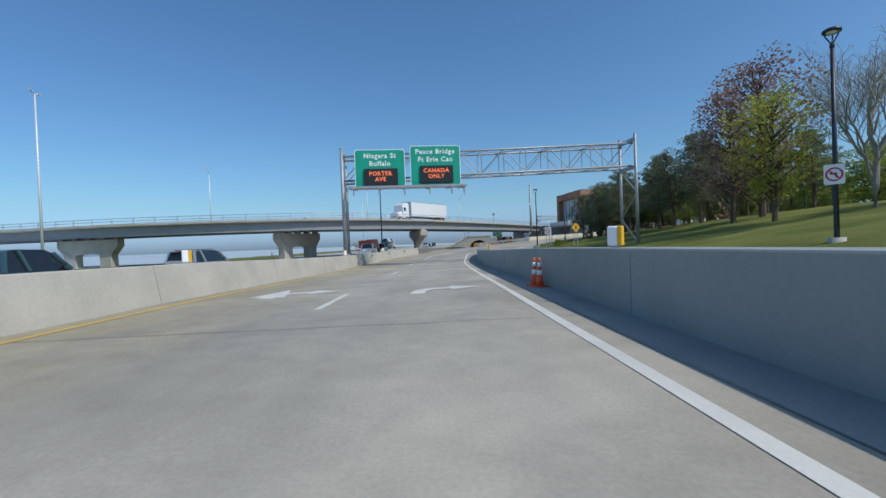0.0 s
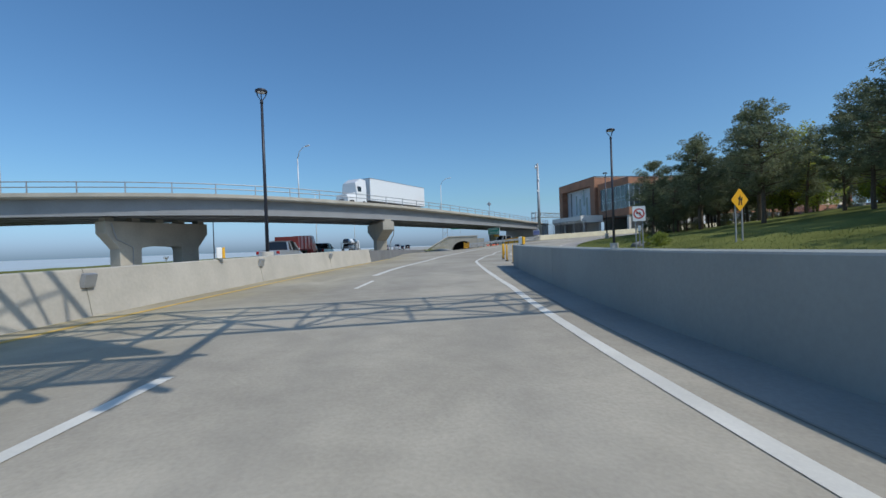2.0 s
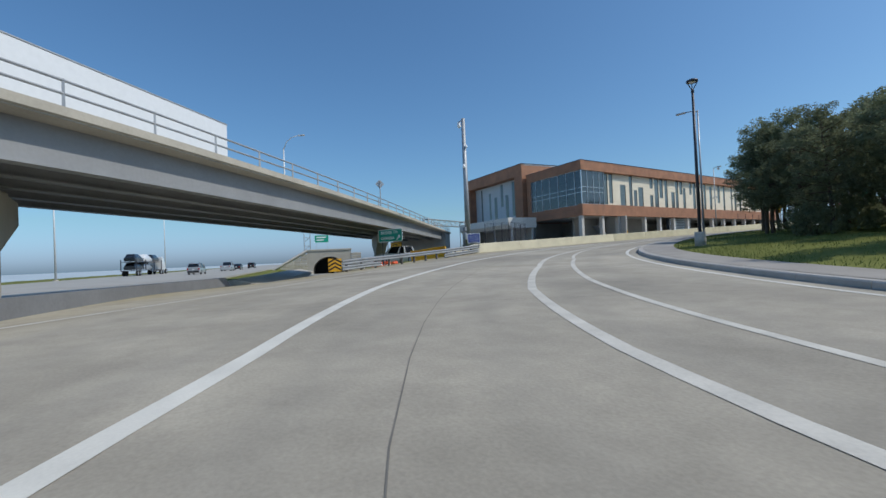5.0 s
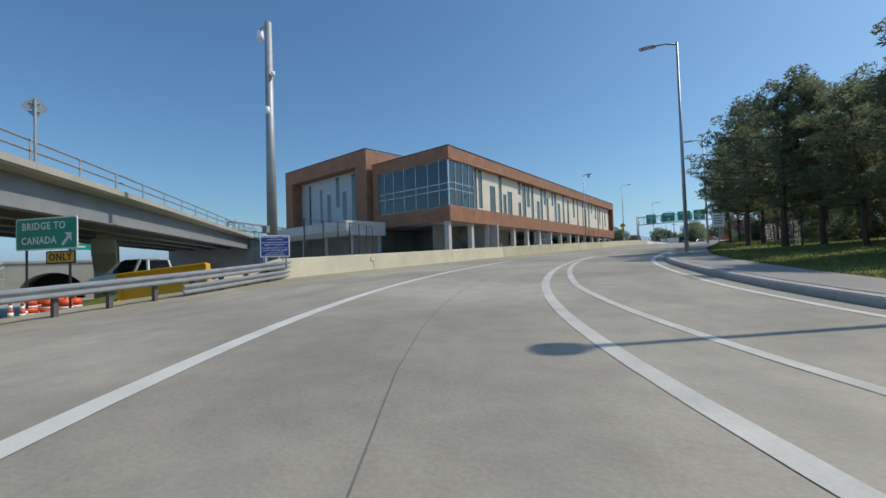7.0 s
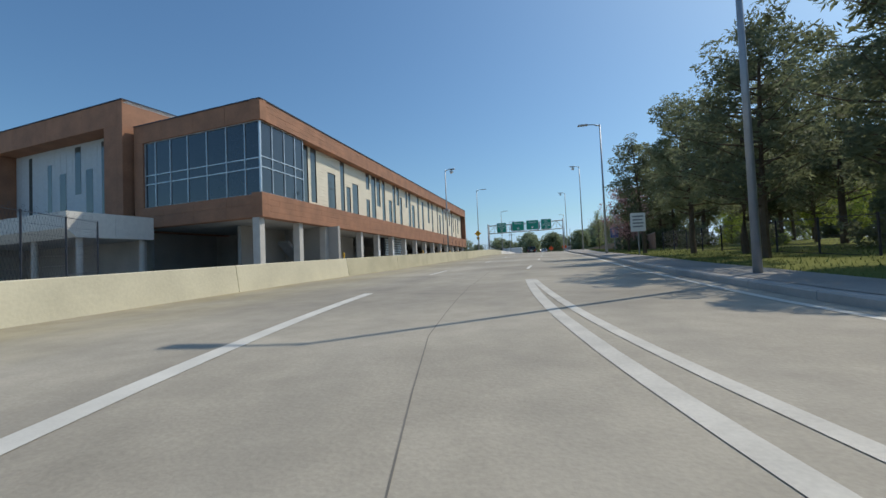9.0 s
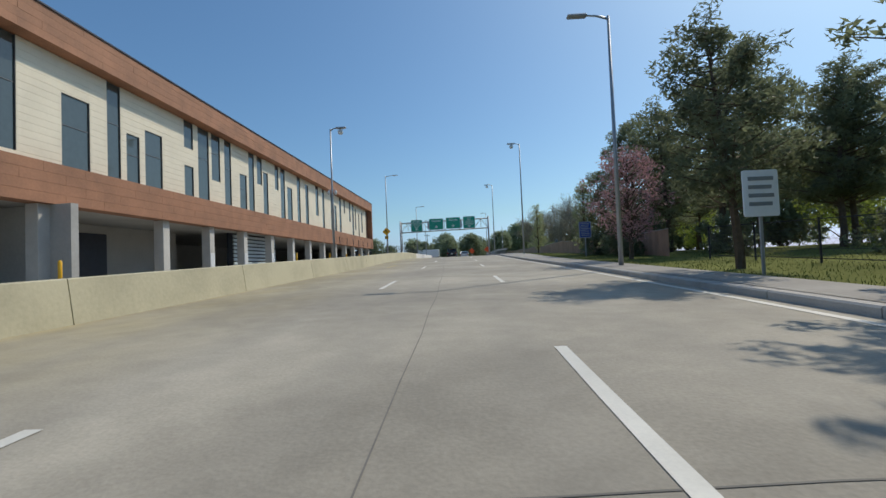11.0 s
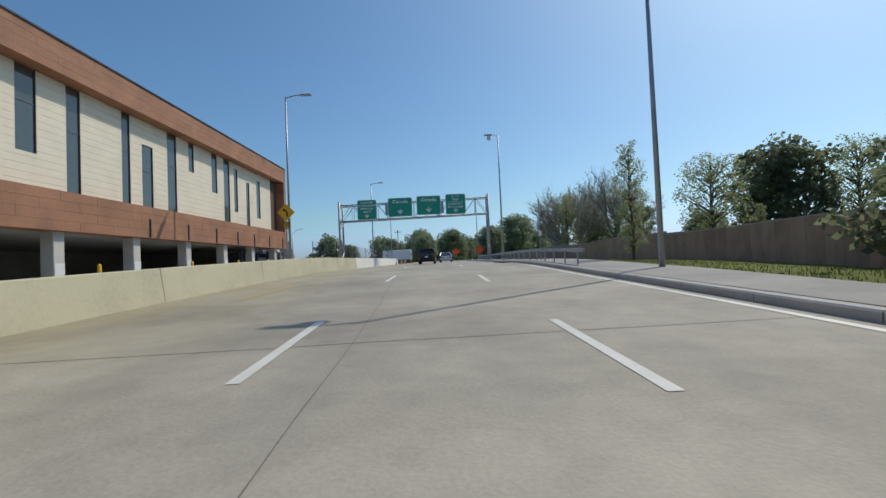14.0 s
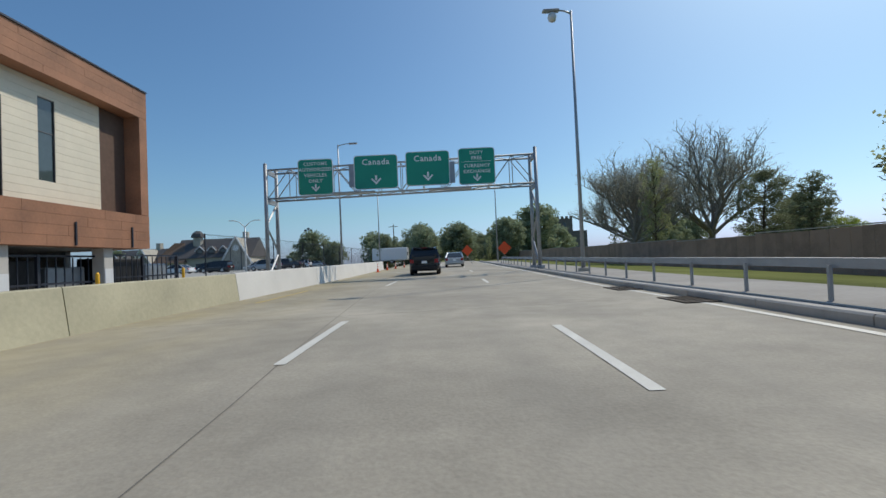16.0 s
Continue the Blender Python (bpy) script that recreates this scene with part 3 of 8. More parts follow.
for s in (124.0, 135.4, 146.9, 158.2, 168.0, 180.0, 193.6, 205.4, 217.6):
    lane_line(s, s + 3.05, 1.72 if 155 < s < 175 else lerp_table([(124, 1.1), (146, 1.5)], s), 0.13, WHITE, "short white painted lane dash")
for s, o in ((150.5, -4.4), (165.5, -4.4), (176.0, -4.55), (188.8, -5.35)):
    lane_line(s, s + 4.5, o, 0.11, mat("faded yellow paint", (0.52, 0.38, 0.12), 0.7, var=0.2), "faded yellow painted line")


def arrow(s, o, turn, branch):
    """A painted lane arrow: a bent shaft with a head, and a second head where it branches."""
    ob = empty("lane_arrow", road_pose(s, o, 0.006, turn))
    bm = bmesh.new()
    pts = [(-0.1, -1.6), (-0.1, -0.2), (-0.02, 0.25), (0.2, 0.5), (0.75, 0.62)]
    w = 0.17
    prev = None
    for i, (x, y) in enumerate(pts):
        nx, ny = pts[min(i + 1, 4)][0] - pts[max(i - 1, 0)][0], pts[min(i + 1, 4)][1] - pts[max(i - 1, 0)][1]
        L = math.hypot(nx, ny)
        row = (bm.verts.new((x - ny / L * w, y + nx / L * w, 0)), bm.verts.new((x + ny / L * w, y - nx / L * w, 0)))
        if prev:
            bm.faces.new((prev[1], row[1], row[0], prev[0]))
        prev = row
    bm.faces.new([bm.verts.new(p) for p in ((0.72, 0.15, 0.001), (1.5, 0.66, 0.001), (0.68, 1.1, 0.001))])
    if branch:
        bm.faces.new([bm.verts.new(p) for p in ((-0.6, -0.2, 0.001), (0.3, -0.3, 0.001), (-0.12, 1.5, 0.001))])
    part("paint", bm, WHITE, ob)
    return tagged(ob, "white painted turn arrow on the lane", "road marking", group="road markings")


arrow(11.0, -4.0, 0, True)
arrow(10.8, -0.35, 0, False)

# ---- concrete barriers ----


def barrier(name, s0, s1, off, height, width, length, material, label, slope=True, gap=0.012, z_drop=0.1):
    """A run of concrete barrier in separate lengths with open joints."""
    f = (lambda s: lerp_table(off, s)) if isinstance(off, list) else (lambda s: off)
    top = empty(name, Matrix.Translation(at(s0, f(s0))))
    inv = Matrix.Translation(-at(s0, f(s0)))
    n = max(1, round((s1 - s0) / length))
    for i in range(n):
        a, b = s0 + (s1 - s0) * i / n + gap, s0 + (s1 - s0) * (i + 1) / n - gap
        frames = []
        for k in range(4):
            s = a + (b - a) * k / 3
            q, d, r = centre(s)
            frames.append((q + r * f(s) - Vector((0, 0, z_drop)), r, Vector((0, 0, 1))))
        h = height + z_drop
        if slope is True:
            out = [(-width / 2, 0), (-width / 2, 0.08 + z_drop), (-width * 0.32, 0.33 + z_drop), (-width * 0.2, h - 0.02), (-width * 0.17, h), (width * 0.17, h), (width * 0.2, h - 0.02),
                   (width * 0.32, 0.33 + z_drop), (width / 2, 0.08 + z_drop), (width / 2, 0)]
        elif slope is None:
            out = [(-width / 2, 0), (-width * 0.22, h - 0.02), (-width * 0.19, h), (width * 0.19, h), (width * 0.22, h - 0.02), (width / 2, 0)]
        else:
            out = [(-width / 2, 0), (-width / 2, h - 0.02), (-width / 2 + 0.02, h), (width / 2 - 0.02, h), (width / 2, h - 0.02), (width / 2, 0)]
        bm = prism(bmesh.new(), out, frames)
        bm.transform(inv)
        part("barrier_segment", bm, material, top)
    return tagged(top, label, "barrier", kind="structure")


left_run = barrier("barrier_left", -84, 61, [(-84, -6.75), (20, -6.65), (50, -7.0), (66, -6.5)], 0.90, 0.62, 7.25, BARRIER, "pale concrete road barrier with vertical joints and stains", slope=None)
for s in (39.25, 46.5, 53.75):
    q, d, r = centre(s)
    p = q + r * (lerp_table([(20, -6.65), (50, -7.0), (66, -6.5)], s) + 0.20) - left_run.matrix_world.translation
    m = Matrix.Translation(p) @ Matrix.Rotation(math.atan2(d.y, d.x), 4, "Z") @ pose(0, 0, 0.56, 14, 0, 0)
    part("joint_plate", box(bmesh.new(), -0.14, 0.14, -0.06, 0.035, 0.0, 0.26, 0.004, m), GALV, left_run, "grey steel joint plate")
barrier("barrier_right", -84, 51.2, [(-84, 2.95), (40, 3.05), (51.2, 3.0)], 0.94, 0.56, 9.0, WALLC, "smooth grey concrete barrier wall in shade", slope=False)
joined = barrier("barrier_building", 105.5, 110.2, [(105.5, -9.4), (112, -8.15), (122, -7.35), (132, -6.9)], 0.82, 0.56, 4.7, mat("cream barrier concrete", (0.56, 0.525, 0.395), 0.85, var=0.14, scale=0.8, fine=14, bump=0.25, per_object=0.15), "cream concrete barrier with open joints", slope=None, z_drop=0.35)
barrier("barrier_building", 110.2, 123.8, [(105.5, -9.4), (112, -8.15), (122, -7.35), (132, -6.9)], 0.82, 0.56, 6.8, MATS["cream barrier concrete"], "cream concrete barrier with open joints", slope=None, z_drop=0.35)
a, b = at(110.03, -8.345, 0.0), at(110.38, -8.285, 0.0)
m = Matrix.Translation((a + b) / 2 - joined.matrix_world.translation) @ Matrix.Rotation(math.atan2((b - a).y, (b - a).x), 4, "Z") @ pose(0, 0, 0.46, -12, 0, 0)
plate = part("joint_plate", box(bmesh.new(), -0.18, 0.18, -0.03, 0.03, 0.0, 0.21, 0.003, m), MATS["cream barrier concrete"], joined, "painted steel joint plate")
for x in (-0.13, 0.13):
    for z in (0.05, 0.16):
        part("bolt", box(bmesh.new(), x - 0.016, x + 0.016, -0.04, 0.04, z - 0.016, z + 0.016, 0.0, m), RUST, plate)
barrier("barrier_building", 123.8, 190, [(105.5, -9.4), (112, -8.15), (122, -7.35), (132, -6.9), (146, -6.55), (190, -6.6)], 0.82, 0.56, 6.1, OLDBAR, "weathered cream concrete barrier with open joints", slope=None, z_drop=0.35)
barrier("barrier_plaza", 190, 222, [(190, -6.6), (206, -6.6), (222, -6.9)], 0.84, 0.56, 8.0, mat("new barrier concrete", (0.66, 0.65, 0.62), 0.8, var=0.08, scale=0.7, fine=14, bump=0.2, per_object=0.1), "newer white concrete barrier lengths", slope=None, z_drop=0.35)

# the low tapered nose where the barrier begins
bm = bmesh.new()
rings = []
for s, o, k in ((102.6, -10.0, 0.12), (103.6, -9.8, 0.42), (104.6, -9.58, 0.78), (105.48, -9.41, 1.0)):
    q, d, r = centre(s)
    rings.append([bm.verts.new(q + r * (o + u) + Vector((0, 0, v * k if v > 0 else v))) for u, v in ((-0.28, -0.4), (-0.24, 0.1), (-0.12, 0.80), (-0.1, 0.82), (0.1, 0.82), (0.12, 0.80), (0.24, 0.1), (0.28, -0.4))])
for a, b in zip(rings, rings[1:]):
    for k in range(8):
        bm.faces.new((a[k], a[(k + 1) % 8], b[(k + 1) % 8], b[k]))
bm.faces.new(rings[0][::-1])
bm.faces.new(rings[-1])
bmesh.ops.recalc_face_normals(bm, faces=bm.faces[:])
tagged(link("barrier_nose", bm, MATS["cream barrier concrete"]), "tapered cream concrete nose of the barrier", "barrier", kind="structure")

# kerbs and the strip of concrete behind them
top = empty("kerb", Matrix.Translation(at(60, 8.0)))
for i in range(95):
    s = 58 + i * 2.0
    fr = []
    for k in range(2):
        ss = s + 0.01 + 1.98 * k
        q, d, r = centre(ss)
        fr.append((q + r * (lerp_table(RIGHT_EDGE, ss) - 0.05) - Vector((0, 0, 0.1)), r, Vector((0, 0, 1))))
    bm = prism(bmesh.new(), [(0, 0), (0, 0.22), (0.03, 0.25), (0.3, 0.25), (0.3, 0)], fr)
    bm.transform(Matrix.Translation(-at(60, 8.0)))
    part("kerb_stone", bm, KERB, top)
tagged(top, "grey concrete kerb along the grass verge", "kerb", kind="structure")
WALKWAY = [(58, 1.7), (150, 1.7), (168, 2.7), (264, 2.7)]
bm = ribbon(bmesh.new(), 58, 240, lambda s: lerp_table(RIGHT_EDGE, s) + 0.2, lambda s: lerp_table(RIGHT_EDGE, s) + lerp_table(WALKWAY, s), 0.16, 2.0)
tagged(link("pavement", bm, mat("verge concrete", (0.33, 0.31, 0.28), 0.9, var=0.2, scale=0.6, fine=10)), "narrow rough concrete strip behind the kerb", "pavement", kind="structure")

bm = bmesh.new()
cols = [1.55, 2.2, 3.2, 4.5, 6.0, 7.5, 9.0, 10.8]
prev = None
for k in range(0, 110):
    s = 42 + k * 2.0
    q = centre(s)[0]
    row = []
    for j, c in enumerate(cols):
        o = lerp_table(RIGHT_EDGE, s) + c
        z = verge_z(s, o, q.z) + 0.03 * noise.noise(Vector((s * 0.5, o, 0))) - (0.5 if j == len(cols) - 1 else 0.0) - (0.8 if k == 0 else 0.0)
        p = at(s, o)
        row.append(bm.verts.new((p.x, p.y, z)))
    if prev:
        for j in range(len(cols) - 1):
            bm.faces.new((prev[j], prev[j + 1], row[j + 1], row[j]))
    prev = row
tagged(link("verge", bm, GRASS, smooth=True), "mown grass verge behind the kerb", "grass verge", kind="structure")

# ---- the bridge ----
EDGE = [(-96, -88), (-82, -50), (-74, -31), (-70.6, -13), (-71.6, 1.5), (-79.4, 14.4), (-90.4, 26.3), (-104.6, 40), (-122, 56), (-142, 74)]


def smooth_path(pts, n):
    out = []
    for i in range(len(pts) - 1):
        p = [Vector((*pts[max(0, min(len(pts) - 1, i + k))], 0)) for k in (-1, 0, 1, 2)]
        for j in range(n):
            f = j / n
            out.append(0.5 * ((2 * p[1]) + (p[2] - p[0]) * f + (2 * p[0] - 5 * p[1] + 4 * p[2] - p[3]) * f ** 2 + (3 * p[1] - p[0] - 3 * p[2] + p[3]) * f ** 3))
    out.append(Vector((*pts[-1], 0)))
    return out


BPATH = smooth_path(EDGE, 8)
DECK_Z, DECK_W = 4.5, 10.5


def bridge_frames(step=1):
    out = []
    for i in range(0, len(BPATH), step):
        d = (BPATH[min(i + 1, len(BPATH) - 1)] - BPATH[max(i - 1, 0)]).normalized()
        out.append((BPATH[i] + Vector((0, 0, DECK_Z)), Vector((-d.y, d.x, 0)), Vector((0, 0, 1))))
    return out


def build_bridge():
    top = empty("bridge", Matrix.Translation(BPATH[30]))
    inv = Matrix.Translation(-BPATH[30])
    fr = bridge_frames()

    def swept(name, outline, material, label=""):
        bm = prism(bmesh.new(), outline, fr)
        bm.transform(inv)
        return part(name, bm, material, top, label)

    swept("deck", [(0.02, -0.05), (0.02, -0.38), (0.5, -0.42), (DECK_W - 0.5, -0.42), (DECK_W - 0.02, -0.38), (DECK_W - 0.02, -0.05)], BRIDGEC)
    swept("kerb_edge", [(0, 0), (-0.06, -0.02), (-0.06, -0.30), (0.0, -0.34), (0.4, -0.3), (0.4, 0)], BRIDGEC, "stained concrete edge beam")
    swept("kerb_edge", [(DECK_W - 0.4, 0), (DECK_W - 0.4, -0.3), (DECK_W, -0.34), (DECK_W + 0.06, -0.3), (DECK_W + 0.06, -0.02), (DECK_W, 0)], BRIDGEC, "stained concrete edge beam")
    for k in range(5):
        u = 0.75 + k * (DECK_W - 1.5) / 4
        swept("girder", [(u - 0.02, -0.425), (u - 0.02, -1.68), (u - 0.24, -1.70), (u - 0.24, -1.76), (u + 0.24, -1.76), (u + 0.24, -1.70), (u + 0.02, -1.68), (u + 0.02, -0.425)], GIRDER, "deep grey steel plate girder")
    for side in (0.2, DECK_W - 0.2):
        for h, r in ((0.45, 0.045), (0.85, 0.045)):
            bm = tube(bmesh.new(), [inv @ (o + rr * side + Vector((0, 0, h))) for o, rr, u in fr], r, 6)
            part("rail", bm, GALV, top)
        d = 0.0
        for (o, rr, u), (o2, r2, u2) in zip(fr, fr[1:]):
            L = (o2 - o).length
            while d < L:
                q = inv @ (o + (o2 - o) * d / L + rr * side)
                t = (o2 - o).normalized()
                bm = bmesh.new()
                tube(bm, [q, q + Vector((0, 0, 0.9))], [0.06, 0.045], 4)
                part("post", bm, GALV, top)
                d += 3.2
            d -= L
    return tagged(top, "curved steel girder road bridge with pale concrete edge and railing", "bridge")


build_bridge()


def pier(x, y, angle, cap_w, z0, kind):
    """A concrete hammerhead pier; its cap runs across the deck."""
    top = empty("bridge_pier", pose(x, y, z0, 0, 0, angle))
    h = DECK_Z - 2.05 - z0
    bm = bmesh.new()
    w = cap_w / 2
    if kind == 2:
        c0, c1 = w * 0.40, w * 0.78
        arch = [(c0 * math.sin(radians(a)), h - 2.3 + 0.2 * math.cos(radians(a))) for a in (-75, -40, 0, 40, 75)]
        outline = [(-w, h), (-w, h - 1.0), (-c1, h - 2.3), (-c1, -1.2), (-c0, -1.2), (-c0, h - 2.5), *arch, (c0, h - 2.5), (c0, -1.2), (c1, -1.2), (c1, h - 2.3), (w, h - 1.0), (w, h)]
    else:
        outline = [(-w, h), (-w, h - 0.95), (-0.95, h - 2.1), (-0.8, -1.2), (0.8, -1.2), (0.95, h - 2.1), (w, h - 0.95), (w, h)]
    prism(bm, outline, [(Vector((0, yy, 0)), Vector((1, 0, 0)), Vector((0, 0, 1))) for yy in (-0.65, 0.65)])
    bmesh.ops.bevel(bm, geom=[e for e in bm.edges if e.calc_face_angle(0) > 0.6], offset=0.04, segments=1, affect="EDGES")
    part("bent", bm, BRIDGEC, top, "stained concrete columns and cap cast in one")
    for k in range(5):
        u = -cap_w / 2 + 0.5 + k * (cap_w - 1.0) / 4
        part("bearing", one_box(u - 0.35, u + 0.35, -0.4, 0.4, h - 0.01, h + 0.3, 0.02), BRIDGEC, top)
    bm = tube(bmesh.new(), [(-cap_w / 2 + 0.4, -0.76, h - 0.2), (-cap_w / 2 + 0.75, -0.78, h - 1.5), (-cap_w / 4 - 0.3, -0.72, h - 2.2), (-cap_w / 4 - 0.3, -0.66, 0.2)], 0.05, 6)
    part("drain_pipe", bm, GALV, top)
    return tagged(top, "stained concrete bridge pier with a hammerhead cap", "pier", group="bridge piers")


pier(-76.2, -5.6, 142, 9.6, -1.7, 2)
pier(-85.3, 16.2, 183, 9.5, -1.7, 1)
pier(-119.5, 46.5, 160, 7.5, -1.6, 1)
pier(-78.5, -36, 68, 10.5, -1.7, 2)
# abutment where the bridge meets the ground
bm = bmesh.new()
prism(bm, [(0.2, -0.45), (DECK_W - 0.2, -0.45), (DECK_W - 0.2, -6.5), (0.2, -6.5)], bridge_frames()[69:])
tagged(link("bridge_abutment", bm, UNDER), "shaded concrete bridge abutment wall", "abutment", kind="structure")

# ---- sign gantries ----


def sign_panel(parent, x0, x1, z0, z1, y, lines, name="sign_panel", face=GREEN, border=SIGNW, ink=SIGNW, r=0.2, label=""):
    """A plate facing -y, with a border and raised lettering: lines are (text, size, x, z)."""
    face_m = Matrix(((1, 0, 0, 0), (0, 0, 1, y), (0, 1, 0, 0), (0, 0, 0, 1)))
    bm = rounded(bmesh.new(), x0, x1, z0, z1, r, 0.0, 0.03)
    bm.transform(face_m)
    bmesh.ops.recalc_face_normals(bm, faces=bm.faces[:])
    p = part(name, bm, border, parent, label)
    bm = rounded(bmesh.new(), x0 + 0.045, x1 - 0.045, z0 + 0.045, z1 - 0.045, r * 0.8, -0.006, 0.0)
    bm.transform(face_m)
    bmesh.ops.recalc_face_normals(bm, faces=bm.faces[:])
    part("face", bm, face, p)
    for text, size, x, z in lines:
        letters("lettering", text, size, p, Matrix.Translation((x, y - 0.010, z)) @ pose(0, 0, 0, 90, 0, 0), ink)
    return p


def down_arrow(parent, x, z, y, w):
    bm = bmesh.new()
    for pts in (((-0.05, 0.30), (0.05, 0.30), (0.05, 0.05), (-0.05, 0.05)), ((-0.26, 0.12), (-0.2, 0.17), (0.0, -0.02), (0, -0.16)), ((0.26, 0.12), (0.0, -0.16), (0, -0.02), (0.2, 0.17))):
        bm.faces.new([bm.verts.new((x + a * w, y - 0.012, z + b * w)) for a, b in pts])
    bmesh.ops.recalc_face_normals(bm, faces=bm.faces[:])
    part("arrow", bm, SIGNW, parent)


def truss(top, x0, x1, y0, y1, za, zb, tilt, bay, r):
    """A four-chord box truss as chords and braces."""
    n = max(2, round((x1 - x0) / bay))
    zt = lambda x: tilt * (x - x0)
    for y in (y0, y1):
        for z in (za, zb):
            part("chord", tube(bmesh.new(), [(x0, y, z), (x1, y, z + zt(x1))], r, 8), GALV, top, smooth=True)
    for i in range(n):
        a, b = x0 + (x1 - x0) * i / n, x0 + (x1 - x0) * (i + 1) / n
        ta, tb = zt(a), zt(b)
        lo, hi = (za + ta, zb + tb) if i % 2 == 0 else (zb + ta, za + tb)
        for y in (y0, y1):
            part("brace", tube(bmesh.new(), [(a, y, lo), (b, y, hi)], r * 0.5, 6), GALV, top)
            part("brace", tube(bmesh.new(), [(a, y, za + ta), (a, y, zb + ta)], r * 0.45, 6), GALV, top)
        for z in (za, zb):
            ya, yb = (y0, y1) if i % 2 == 0 else (y1, y0)
            part("brace", tube(bmesh.new(), [(a, ya, z + ta), (b, yb, z + tb)], r * 0.42, 6), GALV, top)
            part("brace", tube(bmesh.new(), [(a, y0, z + ta), (a, y1, z + ta)], r * 0.42, 6), GALV, top)


def tower(top, x, y0, y1, z0, z1, zsplit, r, base):
    for y in (y0, y1):
        part("post", tube(bmesh.new(), [(x, y, z0), (x, y, z1)], [r, r * 0.85], 12), GALV, top, smooth=True)
        part("base_plate", one_box(x - r * 2, x + r * 2, y - r * 2, y + r * 2, z0 - base, z0 + 0.05, 0.01), GALV, top)
        part("cap", tube(bmesh.new(), [(x, y, z1), (x, y, z1 + 0.06)], [r * 0.95, r * 0.5], 12), GALV, top)
    k = 3
    for i in range(k):
        a, b = z0 + (zsplit - z0) * i / k, z0 + (zsplit - z0) * (i + 1) / k
        ya, yb = (y0, y1) if i % 2 == 0 else (y1, y0)
        part("brace", bar(bmesh.new(), (x, ya, a + 0.1), (x, yb, b), 0.09), GALV, top)
    for z in (zsplit, z1 - 0.4):
        part("brace", one_box(x - 0.06, x + 0.06, y0, y1, z - 0.15, z + 0.15, 0.01), GALV, top)


def build_gantry_message():
    yaw = math.degrees(math.atan2(22.45, 3.2))
    top = empty("sign_gantry", pose(-33.2, 0.85, 0, 0, 0, yaw))
    W = 22.7
    tower(top, 0, 0, 2.4, -0.62, 7.2, 4.7, 0.13, 0.06)
    tower(top, W, 0, 2.4, -0.70, 8.0, 5.4, 0.13, 1.2)
    truss(top, 0, W, 0.35, 2.05, 4.85, 6.65, 0.03, 1.75, 0.075)
    s1 = sign_panel(top, 0.95, 4.62, 4.25, 7.02, -0.25, [("Niagara St", 0.50, 2.78, 6.55), ("Buffalo", 0.50, 2.78, 5.98)])
    s2 = sign_panel(top, 5.0, 8.75, 4.30, 7.25, -0.25, [("Peace Bridge", 0.50, 6.87, 6.80), ("Ft Erie Can", 0.50, 6.87, 6.22)])
    for s, x, z, a, b in ((s1, 2.85, 5.0, "PORTER", "AVE"), (s2, 6.95, 5.15, "CANADA", "ONLY")):
        part("message_board", one_box(x - 1.22, x + 1.22, -0.42, -0.24, z - 0.66, z + 0.60, 0.03), LEDBOX, s, "dark led message board")
        letters("lettering", a, 0.42, s, Matrix.Translation((x - 0.05, -0.432, z + 0.22)) @ pose(0, 0, 0, 90, 0, 0), LED, label="glowing orange led letters")
        letters("lettering", b, 0.42, s, Matrix.Translation((x - 0.05, -0.432, z - 0.20)) @ pose(0, 0, 0, 90, 0, 0), LED, label="glowing orange led letters")
    # inspection walkway
    for k in range(9):
        bm = bmesh.new()
        for q in range(12):
            box(bm, 0.55 + k * 0.94, 0.55 + (k + 1) * 0.94 - 0.03, -1.145 + q * 0.07, -1.130 + q * 0.07, 4.14, 4.18)
        for q in range(5):
            box(bm, 0.57 + k * 0.94 + q * 0.21, 0.585 + k * 0.94 + q * 0.21, -1.15, -0.35, 4.135, 4.17)
        part("grating", bm, GALV, top, "open steel walkway grating")
    for y in (-1.18, -0.34):
        part("walkway_rail", one_box(0.5, 9.05, y - 0.03, y + 0.03, 4.08, 4.24, 0.008), GALV, top)
    for x in (0.9, 2.7, 4.5, 6.3, 7.9, 8.8):
        part("bracket", bar(bmesh.new(), (x, -1.9, 3.95), (x, 2.0, 4.35), 0.1), GALV, top)
        part("bracket", one_box(x - 0.05, x + 0.05, -1.35, -1.25, 3.55, 4.1, 0.01), GALV, top)
    return tagged(top, "galvanised steel truss gantry with two green signs and led message boards", "sign gantry", group="sign gantries")


build_gantry_message()


